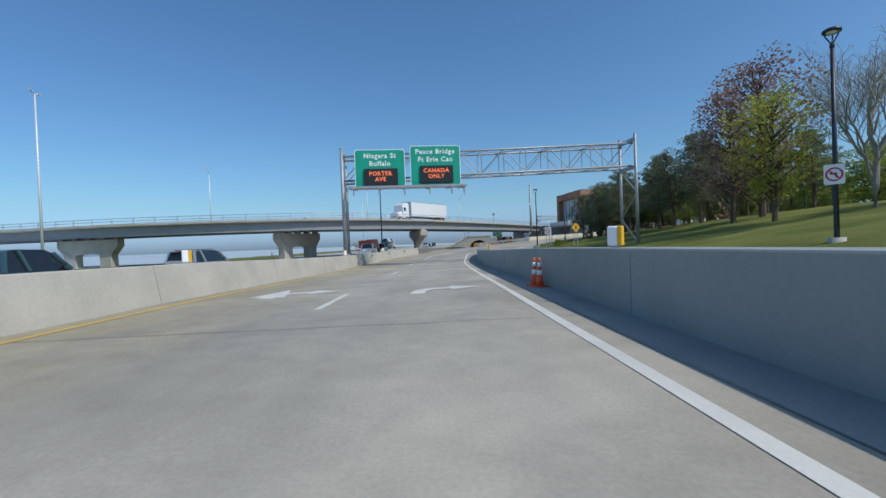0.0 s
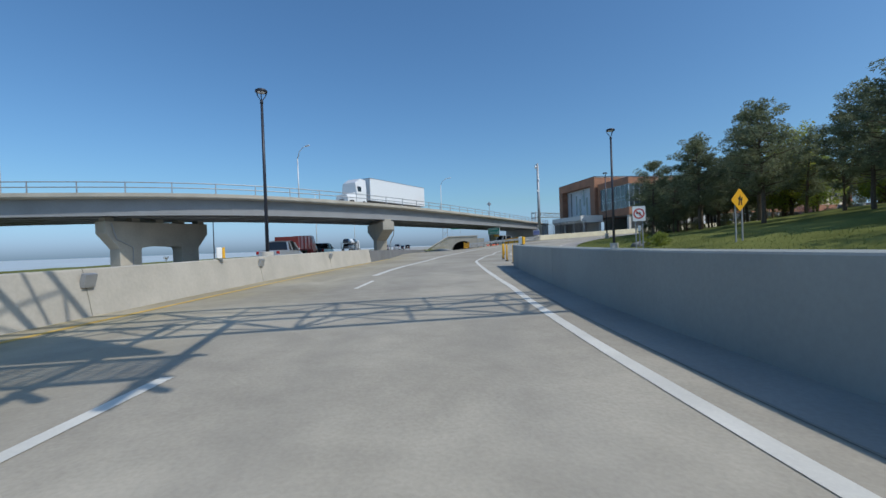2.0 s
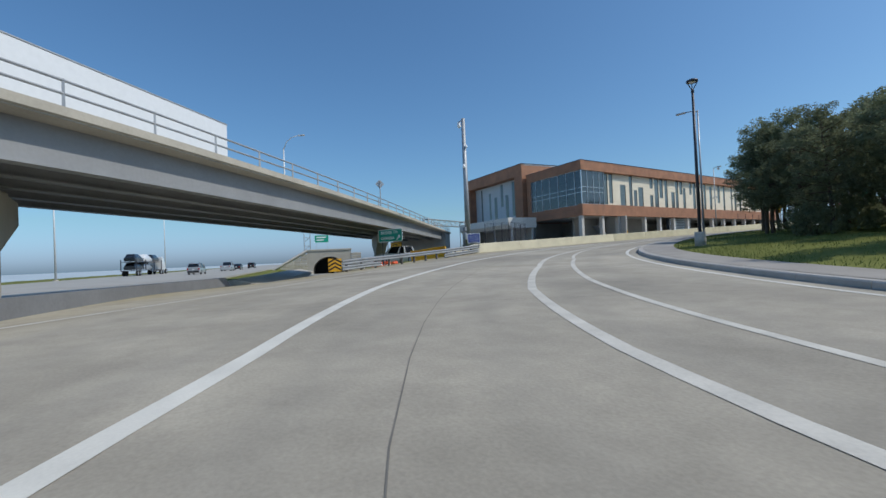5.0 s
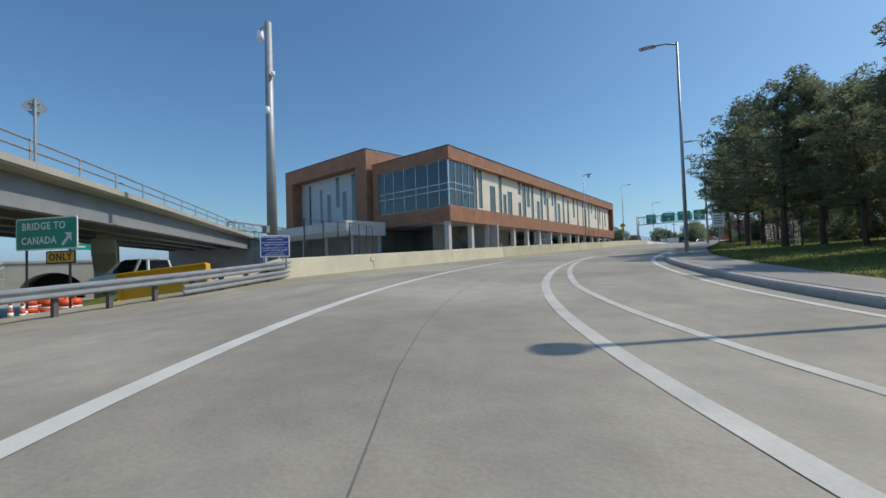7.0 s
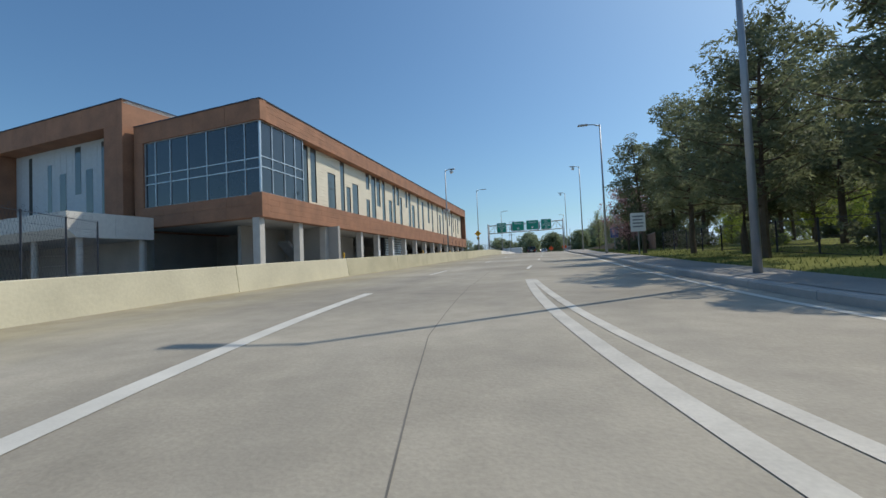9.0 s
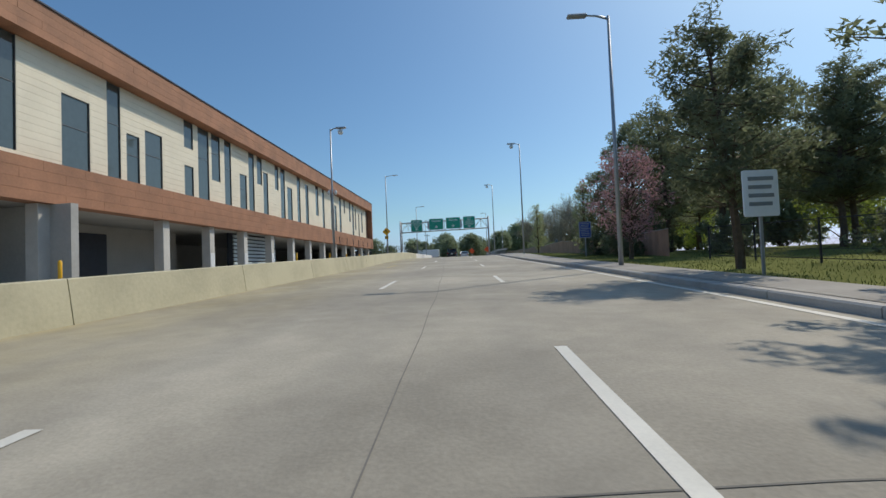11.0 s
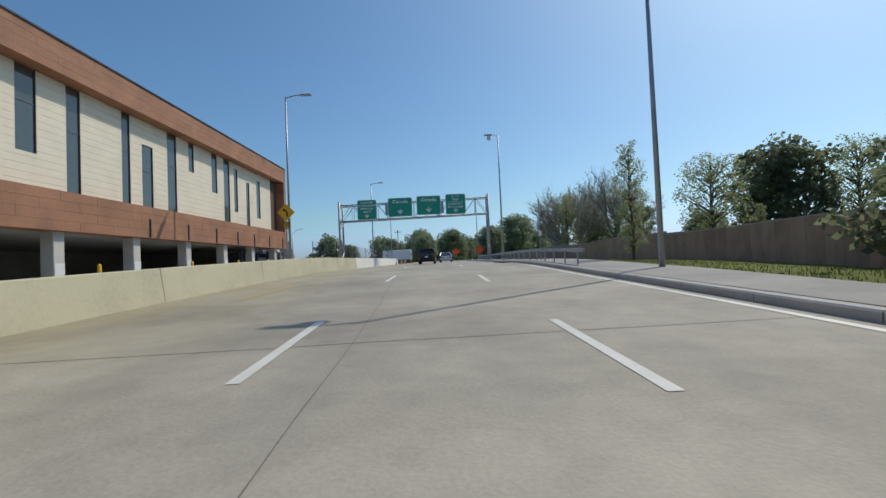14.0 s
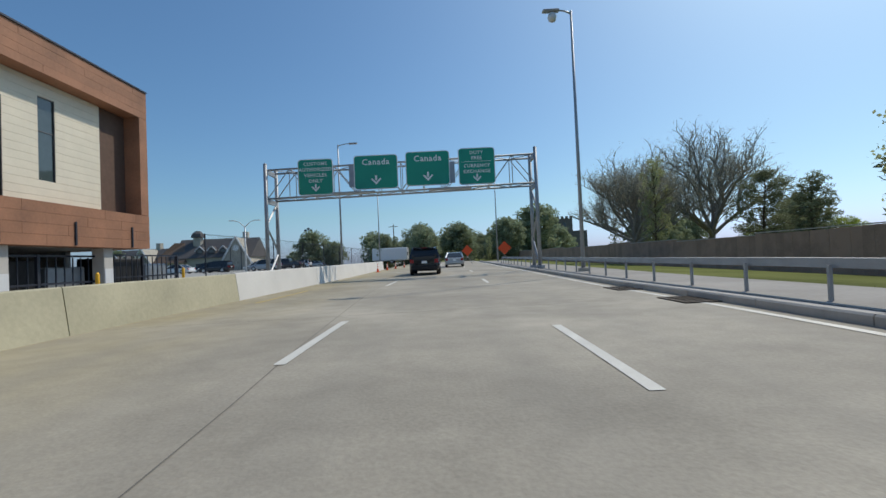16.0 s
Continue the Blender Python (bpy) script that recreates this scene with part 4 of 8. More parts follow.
def build_gantry_plaza():
    top = empty("sign_gantry", pose(0, 145, 0, 0, 0, 0))
    tower(top, -102.4, 0, 1.7, 2.6, 9.5, 7.3, 0.12, 0.3)
    tower(top, -86.2, 0, 1.7, 2.7, 9.8, 7.6, 0.12, 0.3)
    truss(top, -102.4, -86.2, 0.3, 1.5, 7.45, 9.2, 0.018, 1.35, 0.06)
    y = -0.1
    s = sign_panel(top, -100.40, -98.30, 7.50, 9.66, y, [("CUSTOMS", 0.29, -99.35, 9.36), ("AUTHORIZED", 0.29, -99.35, 9.02), ("VEHICLES", 0.29, -99.35, 8.68), ("ONLY", 0.29, -99.35, 8.34)])
    down_arrow(s, -99.35, 7.86, y, 1.0)
    s = sign_panel(top, -97.05, -94.42, 7.70, 9.75, y, [("Canada", 0.50, -95.73, 9.32)])
    down_arrow(s, -95.73, 8.16, y, 1.2)
    s = sign_panel(top, -93.95, -91.32, 7.78, 9.84, y, [("Canada", 0.50, -92.63, 9.40)])
    down_arrow(s, -92.63, 8.24, y, 1.2)
    s = sign_panel(top, -90.80, -88.62, 7.72, 9.92, y, [("DUTY", 0.28, -89.71, 9.62), ("FREE", 0.28, -89.71, 9.30), ("CURRENCY", 0.28, -89.71, 8.84), ("EXCHANGE", 0.28, -89.71, 8.50)])
    part("bar", one_box(-90.6, -88.82, y - 0.012, y - 0.006, 9.09, 9.11), SIGNW, s)
    down_arrow(s, -89.71, 8.06, y, 1.0)
    for x in (-97.0, -91.4):
        part("blank_panel", one_box(x - 0.38, x + 0.38, 0.05, 0.1, 7.9, 9.2, 0.01), POLE, top, "bare grey back panel")
        part("light_tray", one_box(x - 1.2, x + 1.3, -0.9, -0.3, 7.42, 7.5, 0.02), POLE, top)
    return tagged(top, "galvanised steel truss gantry with four green direction signs", "sign gantry", group="sign gantries")


build_gantry_plaza()


def build_far_truss():
    """A bare truss gantry over the plaza lanes beyond the bridge."""
    top = empty("sign_gantry", pose(-160, 80, 0, 0, 0, math.degrees(math.atan2(18.5, -9.8))))
    tower(top, 0, 0, 1.6, -1.7, 9.4, 7.2, 0.14, 0.2)
    tower(top, 21.5, 0, 1.6, -1.7, 9.6, 7.4, 0.14, 0.2)
    truss(top, 0, 21.5, 0.2, 1.4, 7.6, 9.1, 0.012, 1.7, 0.08)
    return tagged(top, "bare galvanised steel truss gantry beyond the bridge", "sign gantry", group="sign gantries")


build_far_truss()

# ---- the long brick and glass building ----
BX, BY, BTOP = -106.66, 72.1, 12.38
FRONT = Matrix.Translation((BX, BY, 0)) @ Matrix(((-math.cos(radians(7.75)), math.sin(radians(7.75)) * -1, 0, 0), (math.sin(radians(7.75)), -math.cos(radians(7.75)), 0, 0), (0, 0, 1, 0), (0, 0, 0, 1)))
# FRONT: x runs along the front to the far corner, y points out of it; SIDE: x along the long facade, y out of it
SIDE = Matrix(((0, 1, 0, BX), (1, 0, 0, BY), (0, 0, 1, 0), (0, 0, 0, 1)))
WINDOWS = [(78.2, .55, 6.3, 11.0), (79.4, .6, 6.5, 11.0), (82.2, .95, 6.2, 9.5), (84.6, .55, 6.2, 11.0), (85.8, .6, 6.2, 8.8), (87.1, .9, 6.2, 9.35), (90.4, .6, 9.3, 11.0), (90.4, .6, 6.2, 8.2),
           (91.8, .8, 6.2, 11.0), (93.3, .7, 7.8, 11.0), (94.9, .6, 6.2, 11.0), (97.0, .7, 6.2, 9.0), (98.4, .6, 6.2, 11.0), (99.8, .6, 8.7, 11.0), (100.9, .6, 6.2, 9.9), (103.2, .5, 8.8, 11.0),
           (104.4, .65, 6.2, 11.0), (105.9, .8, 6.2, 9.5), (108.4, .55, 6.2, 11.0), (110.7, .6, 6.3, 10.6), (113.9, .6, 7.6, 11.0), (116.2, .5, 6.2, 11.0), (119.5, .4, 6.2, 11.0), (121.0, .6, 6.2, 9.7)]
WINDOWS2 = [(123.2, .6, 6.2, 11.0), (125.4, .4, 9.1, 11.0), (128.2, .5, 8.2, 11.0), (129.9, .6, 6.2, 11.0), (131.5, .4, 7.2, 10.6), (133.6, .4, 6.2, 9.9), (135.6, .5, 7.1, 10.4)]


SCUPPERS = (120.5, 124.0, 127.3, 130.4, 133.3, 136.4, 139.6)


def build_building():
    top = empty("office_building", pose(BX, BY, 1.5))
    inv = top.matrix_world.inverted()

    def piece(name, bm, m, material, label="", parent=top):
        bm.transform(inv @ m)
        bmesh.ops.recalc_face_normals(bm, faces=bm.faces[:])
        return part(name, bm, material, parent, label)

    L = 68.75
    # recessed wall behind the cladding, and roof
    piece("wall", one_box(3.4, L - 0.1, -14.0, -0.82, 4.9, 12.0), SIDE, UNDER)
    piece("roof", one_box(3.4, L - 0.05, -12.0, -0.05, 12.0, 12.3), SIDE, PALE)
    piece("roof", one_box(0.65, 12.6, -3.3, -0.05, 12.0, 12.3), FRONT, PALE)
    piece("soffit", one_box(3.4, L - 0.1, -26.0, -0.06, 4.52, 4.68), SIDE, UNDER, "shaded grey soffit")
    piece("soffit", one_box(0.7, 32, -3.6, -0.06, 4.53, 4.67), FRONT, UNDER, "shaded grey soffit")
    # terracotta bands in lengths
    n = 36
    low = bmesh.new()
    for row in range(4):
        z0 = 11.02 + 0.34 * row
        for i in range(n + 1):
            a, b = max(0.0, L * (i - 0.5 * (row % 2)) / n) + 0.004, min(L, L * (i + 1 - 0.5 * (row % 2)) / n) - 0.004
            if b - a > 0.1:
                piece("cladding_panel", one_box(a, b, -0.80, -0.003 * ((i * 7 + row) % 3), z0 + 0.004, z0 + 0.336), SIDE, TERRA)
                z1 = 4.50 + 0.4125 * row
                box(low, a, b, -0.80, -0.003 * ((i * 5 + row) % 3), z1 + 0.004, z1 + 0.4085)
    tagged(piece("cladding", low, SIDE, TERRA), kind="stuff")
    piece("coping", one_box(0, L, -0.65, 0.05, BTOP, BTOP + 0.07), SIDE, DARKMET, "dark metal coping")
    piece("end_frame", one_box(L - 0.55, L - 0.003, -0.80, -0.004, 6.16, 11.01, 0.01), SIDE, TERRA)
    piece("wall", one_box(L - 0.5, L - 0.004, -14, -0.81, 4.5, BTOP - 0.02), SIDE, TERRA)
    # recess panel: the brown is darkened to hold the recess's shade
    piece("wall", one_box(L - 2.2, L - 0.56, -0.81, -0.77, 6.16, 11.0), SIDE, mat("shaded brown panel", (0.12, 0.07, 0.05), 0.8, var=0.15))
    # cream boards between the windows, in courses
    holes = [(y - BY, y - BY + w * 1.5, a, b) for y, w, a, b in WINDOWS + WINDOWS2]
    x0, x1 = 77.55 - BY, L - 2.2
    cuts = sorted({x0, x1, *[h[0] for h in holes], *[h[1] for h in holes]})
    zs = [6.17 + 0.31 * k for k in range(16)] + [11.0]
    strips = []
    for a, b in zip(cuts, cuts[1:]):
        mid = (a + b) / 2
        blocked = [(h[2], h[3]) for h in holes if h[0] < mid < h[1]]
        for za, zb in zip(zs, zs[1:]):
            spans = [(za + 0.008, zb)]
            for lo, hi in blocked:
                spans = [q for p0, p1 in spans for q in ((p0, min(p1, lo)), (max(p0, hi), p1)) if q[1] - q[0] > 0.02]
            strips += [(a, b, p0, p1) for p0, p1 in spans]
    bm_rest = bmesh.new()
    for i, (a, b, p0, p1) in enumerate(strips):
        if i < 290 and b - a > 0.3:
            piece("board", one_box(a, b, -0.76, -0.70, p0, p1), SIDE, CREAM)
        else:
            box(bm_rest, a, b, -0.76, -0.70, p0, p1)
    tagged(piece("cladding", bm_rest, SIDE, CREAM), kind="stuff")
    for a, b, lo, hi in holes:
        w = piece("window", one_box(a + 0.04, b - 0.04, -0.80, -0.765, lo, hi), SIDE, WINGLASS, "tall narrow dark window")
        for u in (a, b - 0.022):
            piece("frame", one_box(u, u + 0.022, -0.80, -0.71, lo, hi), SIDE, WINFRAME, parent=w)
        for z in ([lo + (hi - lo) * 0.58] if hi - lo > 2.5 else []) + [hi - 0.04]:
            piece("frame", one_box(a + 0.023, b - 0.023, -0.79, -0.74, z, z + 0.03), SIDE, WINFRAME, parent=w)
    for y in SCUPPERS:
        piece("scupper", one_box(y - BY - 0.04, y - BY + 0.04, 0.004, 0.05, 4.55, 5.5), SIDE, DARKMET, "dark drain spout")
    # glazed corner: long side
    def curtain(m, xs, z0, z1, za, zb, out):
        w = piece("glazed_corner", one_box(xs[0], xs[-1], out - 0.12, out - 0.08, z0, z1), m, FRAME, "aluminium curtain wall frame")
        for a, b in zip(xs, xs[1:]):
            for p, q in ((z0, za), (za, zb), (zb, z1)):
                piece("pane", one_box(a + 0.03, b - 0.03, out - 0.075, out - 0.05, p + 0.03, q - 0.03), m, GLASS, parent=w)
        for x in xs:
            piece("mullion", one_box(x - 0.03, x + 0.03, out - 0.078, out + 0.02, z0, z1), m, FRAME, parent=w)
        for z in (z0, za, zb, z1):
            piece("transom", one_box(xs[0], xs[-1], out - 0.078, out + 0.01, z - 0.03, z + 0.03), m, FRAME, parent=w)

    curtain(SIDE, [0.22, 1.5, 2.9, 4.25, 5.35], 6.18, 11.0, 7.92, 8.62, -0.2)
    # front
    FL = 12.6
    nf = 4
    for i in range(nf):
        a, b = FL * i / nf + 0.006, FL * (i + 1) / nf - 0.006
        piece("cladding_panel", one_box(a, b, -0.60, 0.0, 11.02, BTOP, 0.01), FRONT, TERRA)
        piece("cladding_panel", one_box(a, b, -0.60, 0.0, 4.50, 5.34, 0.01), FRONT, TERRA)
        piece("cladding_panel", one_box(a, b, -0.60, 0.0, 5.35, 6.05, 0.01), FRONT, TERRA)
    piece("coping", one_box(0, FL, -0.65, 0.05, BTOP, BTOP + 0.07), FRONT, DARKMET, "dark metal coping")
    piece("cladding_panel", one_box(11.6, FL, -0.60, 0.0, 6.06, 11.01, 0.01), FRONT, TERRA)
    curtain(FRONT, [0.22, 1.55, 3.25, 5.1, 7.0, 8.8, 10.4, 11.55], 6.06, 11.0, 7.82, 8.5, -0.15)
    piece("wall", one_box(1.2, FL, -3.2, -0.65, 4.9, 12.0), FRONT, UNDER)
    # the taller box at the end of the front
    B0, B1, BO, BT = 12.9, 32.6, 0.65, 14.45
    piece("wall", one_box(B0 - 0.0, B0 + 0.6, -22, BO, 4.4, BT, 0.01), FRONT, TERRA, "terracotta side wall")
    for i in range(4):
        a, b = B0 + (B1 - B0) * i / 4, B0 + (B1 - B0) * (i + 1) / 4 - 0.012
        piece("cladding_panel", one_box(a + 0.61 if i == 0 else a, b, -0.9, BO - 0.003, 12.55, BT - 0.003, 0.01), FRONT, TERRA)
    piece("cladding_panel", one_box(B1 - 2.0, B1, -0.9, BO - 0.003, 4.4, 12.54, 0.01), FRONT, TERRA)
    piece("cladding_panel", one_box(B0 + 0.61, B0 + 2.2, -0.9, BO - 0.003, 4.4, 12.54, 0.01), FRONT, TERRA)
    piece("roof", one_box(B0, B1, -22, BO - 0.05, BT - 0.25, BT), FRONT, PALE)
    piece("wall", one_box(B1 - 0.5, B1 - 0.01, -22, -0.91, 4.4, BT - 0.3), FRONT, TERRA)
    piece("coping", one_box(B0 - 0.03, B1, -22, BO + 0.05, BT + 0.002, BT + 0.08), FRONT, DARKMET, "dark metal coping")
    for k in range(18):
        a = B0 + 2.2 + (B1 - B0 - 4.2) * k / 18
        piece("metal_panel", one_box(a + 0.01, a + (B1 - B0 - 4.2) / 18 - 0.01, -1.0, -0.9, 5.2, 12.54), FRONT, PALE)
    for a, w, lo, hi in ((25.0, .6, 6.2, 11.2), (22.9, .9, 5.4, 10.2), (20.8, .8, 8.2, 12.3), (19.2, .9, 5.6, 10.2), (17.2, .8, 6.2, 12.3), (28.0, .5, 5.4, 12.2)):
        piece("window", one_box(a, a + w, -0.95, -0.88, lo, hi), FRONT, WINGLASS, "tall narrow dark window")
    # undercroft: columns, back wall, ducts and stair
    for y in (0.35, 5.0, 8.9, 16.0, 20.4, 24.8, 29.4, 34, 38.6, 43.2, 47.8, 52.4, 57, 61.6, 66.4):
        piece("column", one_box(y - 0.27, y + 0.27, -0.85, -0.3, -0.3, 4.5, 0.02), SIDE, COLUMN, "square concrete column")
        if y > 18:
            piece("guard_plate", one_box(y - 0.24, y + 0.24, -0.296, -0.28, 1.3 + 0.017 * y, 2.45 + 0.017 * y), SIDE, CARWHITE, "pale reflective guard plate")
    piece("wall", one_box(4.0, L - 0.5, -13.5, -13.2, -0.3, 4.5), SIDE, UNDER)
    # added end wall, not a known part, shuts out light to darken the undercroft
    piece("wall", one_box(L - 0.8, L - 0.51, -13.2, -3.6, -0.3, 4.5), SIDE, UNDER)
    piece("wall", one_box(4.0, 23.5, -5.2, -4.9, -0.3, 4.5), SIDE, mat("undercroft wall paint", (0.40, 0.385, 0.355), 0.85, var=0.12, scale=0.6, fine=10))
    piece("door", one_box(15.0, 17.2, -4.89, -4.82, 1.4, 4.0), SIDE, DARKMET, "dark roller door")
    piece("wall", one_box(0.5, 26, -9.3, -9.0, -0.3, 4.5), FRONT, UNDER)
    piece("stair", box(bmesh.new(), 0, 6.0, -0.5, 0.5, -0.12, 0.12, m=Matrix.Translation((7.2, -3.4, 3.3)) @ pose(0, 0, 0, 0, 35, 0)), SIDE, GALV, "sloping steel stair")
    for k in range(9):
        piece("louvre", one_box(25.3, 32.6, -1.6, -1.5, 1.75 + k * 0.3, 1.95 + k * 0.3), SIDE, mat("blue-grey louvre paint", (0.50, 0.57, 0.60), 0.5, 0.1, var=0.08), "pale blue-grey louvre slat")
    piece("louvre_back", one_box(25.2, 32.7, -2.0, -1.9, 1.0, 4.5), SIDE, DARKMET)
    piece("door", one_box(11.5, 13.0, -4.89, -4.82, 1.4, 3.6), SIDE, DARKMET, "dark steel service door")
    return tagged(top, "long raised terracotta and cream office building with glazed corner", "building")


build_building()


def build_podium():
    """The pale concrete terrace in front of the taller box."""
    top = empty("entrance_terrace", pose(BX, BY, 1.5))
    inv = top.matrix_world.inverted()

    def piece(name, bm, material, label=""):
        bm.transform(inv @ FRONT)
        bmesh.ops.recalc_face_normals(bm, faces=bm.faces[:])
        return part(name, bm, material, top, label)

    TC = mat("pale terrace concrete", (0.68, 0.665, 0.62), 0.8, var=0.08, per_object=0.1)
    lip = [(5.85, 4.1), (5.85, 5.1), (6.1, 5.1), (6.1, 4.05), (5.55, 3.5), (5.3, 3.5)]
    for i in range(5):
        a = 9.8 + i * 3.1
        piece("parapet_panel", prism(bmesh.new(), lip, [(Vector((u, 0, 0)), Vector((0, 1, 0)), Vector((0, 0, 1))) for u in (a + 0.01, a + 3.09)]), TC)
    for side in ([(0.66, 3.5), (0.66, 5.1), (3.24, 5.1), (3.24, 3.5)], [(3.26, 3.5), (3.26, 5.1), (6.1, 5.1), (6.1, 4.05), (5.55, 3.5)]):
        piece("parapet_panel", prism(bmesh.new(), side, [(Vector((u, 0, 0)), Vector((0, 1, 0)), Vector((0, 0, 1))) for u in (9.55, 9.8)]), TC)
    piece("slab", one_box(9.81, 25.3, 0.66, 5.29, 3.5, 3.8), UNDER)
    piece("wall", one_box(10.2, 25.2, 0.75, 0.95, -0.6, 3.49), UNDER)
    piece("wall", one_box(25.0, 25.2, 0.96, 5.6, -0.6, 3.49), UNDER)
    for u, v in ((10.1, 5.1), (15, 5.1), (20, 5.1), (10.1, 1.2)):
        piece("column", tube(bmesh.new(), [(u, v, -0.5), (u, v, 3.495)], 0.19, 16), COLUMN)
    return tagged(top, "raised pale concrete terrace on short columns", "terrace")


build_podium()

# ---- lamps and masts ----


def cobra_lamp(s, o, height, arm, side, material, label, z=None, name="street_lamp", ball=False, domes=()):
    """A tapered pole with a short arm towards the road."""
    p = at(s, o)
    top = empty(name, road_pose(s, o, 0 if z is None else z - p.z))
    part("base", one_box(-0.2, 0.2, -0.2, 0.2, -1.0, 0.12, 0.03), BARRIER, top)
    part("pole", tube(bmesh.new(), [(0, 0, 0.1), (0, 0, height)], [0.095, 0.05], 10), material, top, smooth=True)
    bm = tube(bmesh.new(), [(0, 0, height - 0.12), (side * arm * 0.5, 0, height + 0.02), (side * arm, 0, height + 0.06)], [0.05, 0.04, 0.035], 8)
    part("arm", bm, material, top, smooth=True)
    bm = one_box(-0.38, 0.38, -0.14, 0.14, -0.05, 0.07, 0.045, Matrix.Translation((side * (arm + 0.3), 0, height + 0.04)))
    part("lamp_head", bm, material, top)
    if ball:
        bm = tube(bmesh.new(), [(0, 0, -0.46), (0, 0, -0.40), (0, 0, -0.25), (0, 0, -0.1), (0, 0, -0.02)], [0.06, 0.16, 0.21, 0.16, 0.05], 12)
        bm.transform(Matrix.Translation((side * (arm + 0.25), 0, height)))
        part("camera_globe", bm, WHITEPOLE, top, "small white camera globe", smooth=True)
    for h in domes:
        for k in (-1, 1):
            bm = tube(bmesh.new(), [(0, 0, -0.24), (0, 0, -0.18), (0, 0, 0.0), (0, 0, 0.12)], [0.03, 0.09, 0.11, 0.04], 10)
            bm.transform(Matrix.Translation((k * 0.26, 0, h)))
            part("camera_globe", bm, WHITEPOLE, top, "small white camera globe", smooth=True)
        part("bracket", bar(bmesh.new(), (-0.28, 0, h + 0.13), (0.28, 0, h + 0.13), 0.04), POLE, top)
    return tagged(top, label, "street lamp", group="street lamps")


LAB = "tall tapered grey steel street lamp with a short arm"
cobra_lamp(115.5, 6.1, 10.6, 1.0, -1, POLE, LAB, z=-0.1)
cobra_lamp(139.3, 6.2, 9.9, 0.9, -1, POLE, LAB, z=0.9)
cobra_lamp(168.9, 7.3, 11.9, 0.6, -1, POLE, LAB, z=1.9, ball=True)
cobra_lamp(196.4, 6.0, 11.7, 0.6, -1, POLE, LAB, z=2.6, ball=True)
cobra_lamp(154.6, -8.9, 10.4, 0.5, 1, POLE, LAB, z=1.4, ball=True, domes=(5.7,))
cobra_lamp(185.1, -9.9, 12.0, 1.1, 1, POLE, LAB, z=2.4)
cobra_lamp(214, -9.0, 11.0, 1.0, 1, POLE, LAB, z=2.5)
cobra_lamp(238, -9.5, 10.5, 1.0, 1, POLE, LAB, z=2.5)
cobra_lamp(232, 6.2, 11.0, 0.6, -1, POLE, LAB, z=2.5)


def dome_lamp(x, y, z0, height, base=True):
    """A dark post with a round, dished head."""
    top = empty("street_lamp", pose(x, y, z0))
    part("base", tube(bmesh.new(), [(0, 0, -0.6), (0, 0, 0.25)], 0.26, 14), BARRIER, top, smooth=True)
    part("pole", tube(bmesh.new(), [(0, 0, 0.25), (0, 0, height - 0.55)], [0.085, 0.06], 12), DARKMET, top, smooth=True)
    part("collar", tube(bmesh.new(), [(0, 0, height - 0.62), (0, 0, height - 0.5), (0, 0, height - 0.44)], [0.075, 0.075, 0.04], 12), DARKMET, top, smooth=True)
    for k in range(3):
        a = 2 * math.pi * k / 3
        pts = [(math.cos(a) * r, math.sin(a) * r, height + z) for r, z in ((0.02, -0.5), (0.09, -0.38), (0.2, -0.22), (0.25, -0.06))]
        part("yoke_arm", tube(bmesh.new(), pts, 0.022, 6), DARKMET, top, smooth=True)
    part("lamp_head", tube(bmesh.new(), [(0, 0, height - 0.07), (0, 0, height - 0.085), (0, 0, height), (0, 0, height + 0.05), (0, 0, height + 0.075)], [0.19, 0.27, 0.275, 0.2, 0.03], 24), DARKMET, top, smooth=True)
    part("lens", tube(bmesh.new(), [(0, 0, height - 0.10), (0, 0, height - 0.071)], [0.14, 0.185], 20), SIGNW, top)
    return tagged(top, "dark painted post lamp with a round dished head", "street lamp", group="post lamps")


dome_lamp(-54.4, 26.6, -1.0, 7.65)
dome_lamp(-52.2, 5.6, -0.75, 7.75)
dome_lamp(-77.4, 43.8, 0.0, 7.9)
dome_lamp(-11.7, 17.2, -0.6, 7.5)
dome_lamp(-104, -6, -1.6, 8.5)


def high_pole(x, y, z0, height, arm=1.4, yaw=0):
    top = empty("light_mast", pose(x, y, z0, 0, 0, yaw))
    part("base", tube(bmesh.new(), [(0, 0, -0.5), (0, 0, 0.2)], 0.3, 12), BARRIER, top)
    part("pole", tube(bmesh.new(), [(0, 0, 0.1), (0, 0, height)], [0.14, 0.07], 10), WHITEPOLE, top, smooth=True)
    bm = bmesh.new()
    for k in (-1, 1):
        tube(bm, [(0, 0, height - 0.05), (k * arm * 0.5, 0, height + 0.15)], 0.035, 6)
    part("arm", bm, WHITEPOLE, top)
    for k in (-1, 1):
        part("lamp_head", one_box(k * arm * 0.5 - 0.3, k * arm * 0.5 + 0.3, -0.12, 0.12, height + 0.1, height + 0.2, 0.03), WHITEPOLE, top)
    return tagged(top, "slender white motorway light pole", "street lamp", group="motorway light poles")


high_pole(-53.2, -28.6, -1.6, 18.2)
high_pole(-150, 10, -1.6, 16, yaw=60)


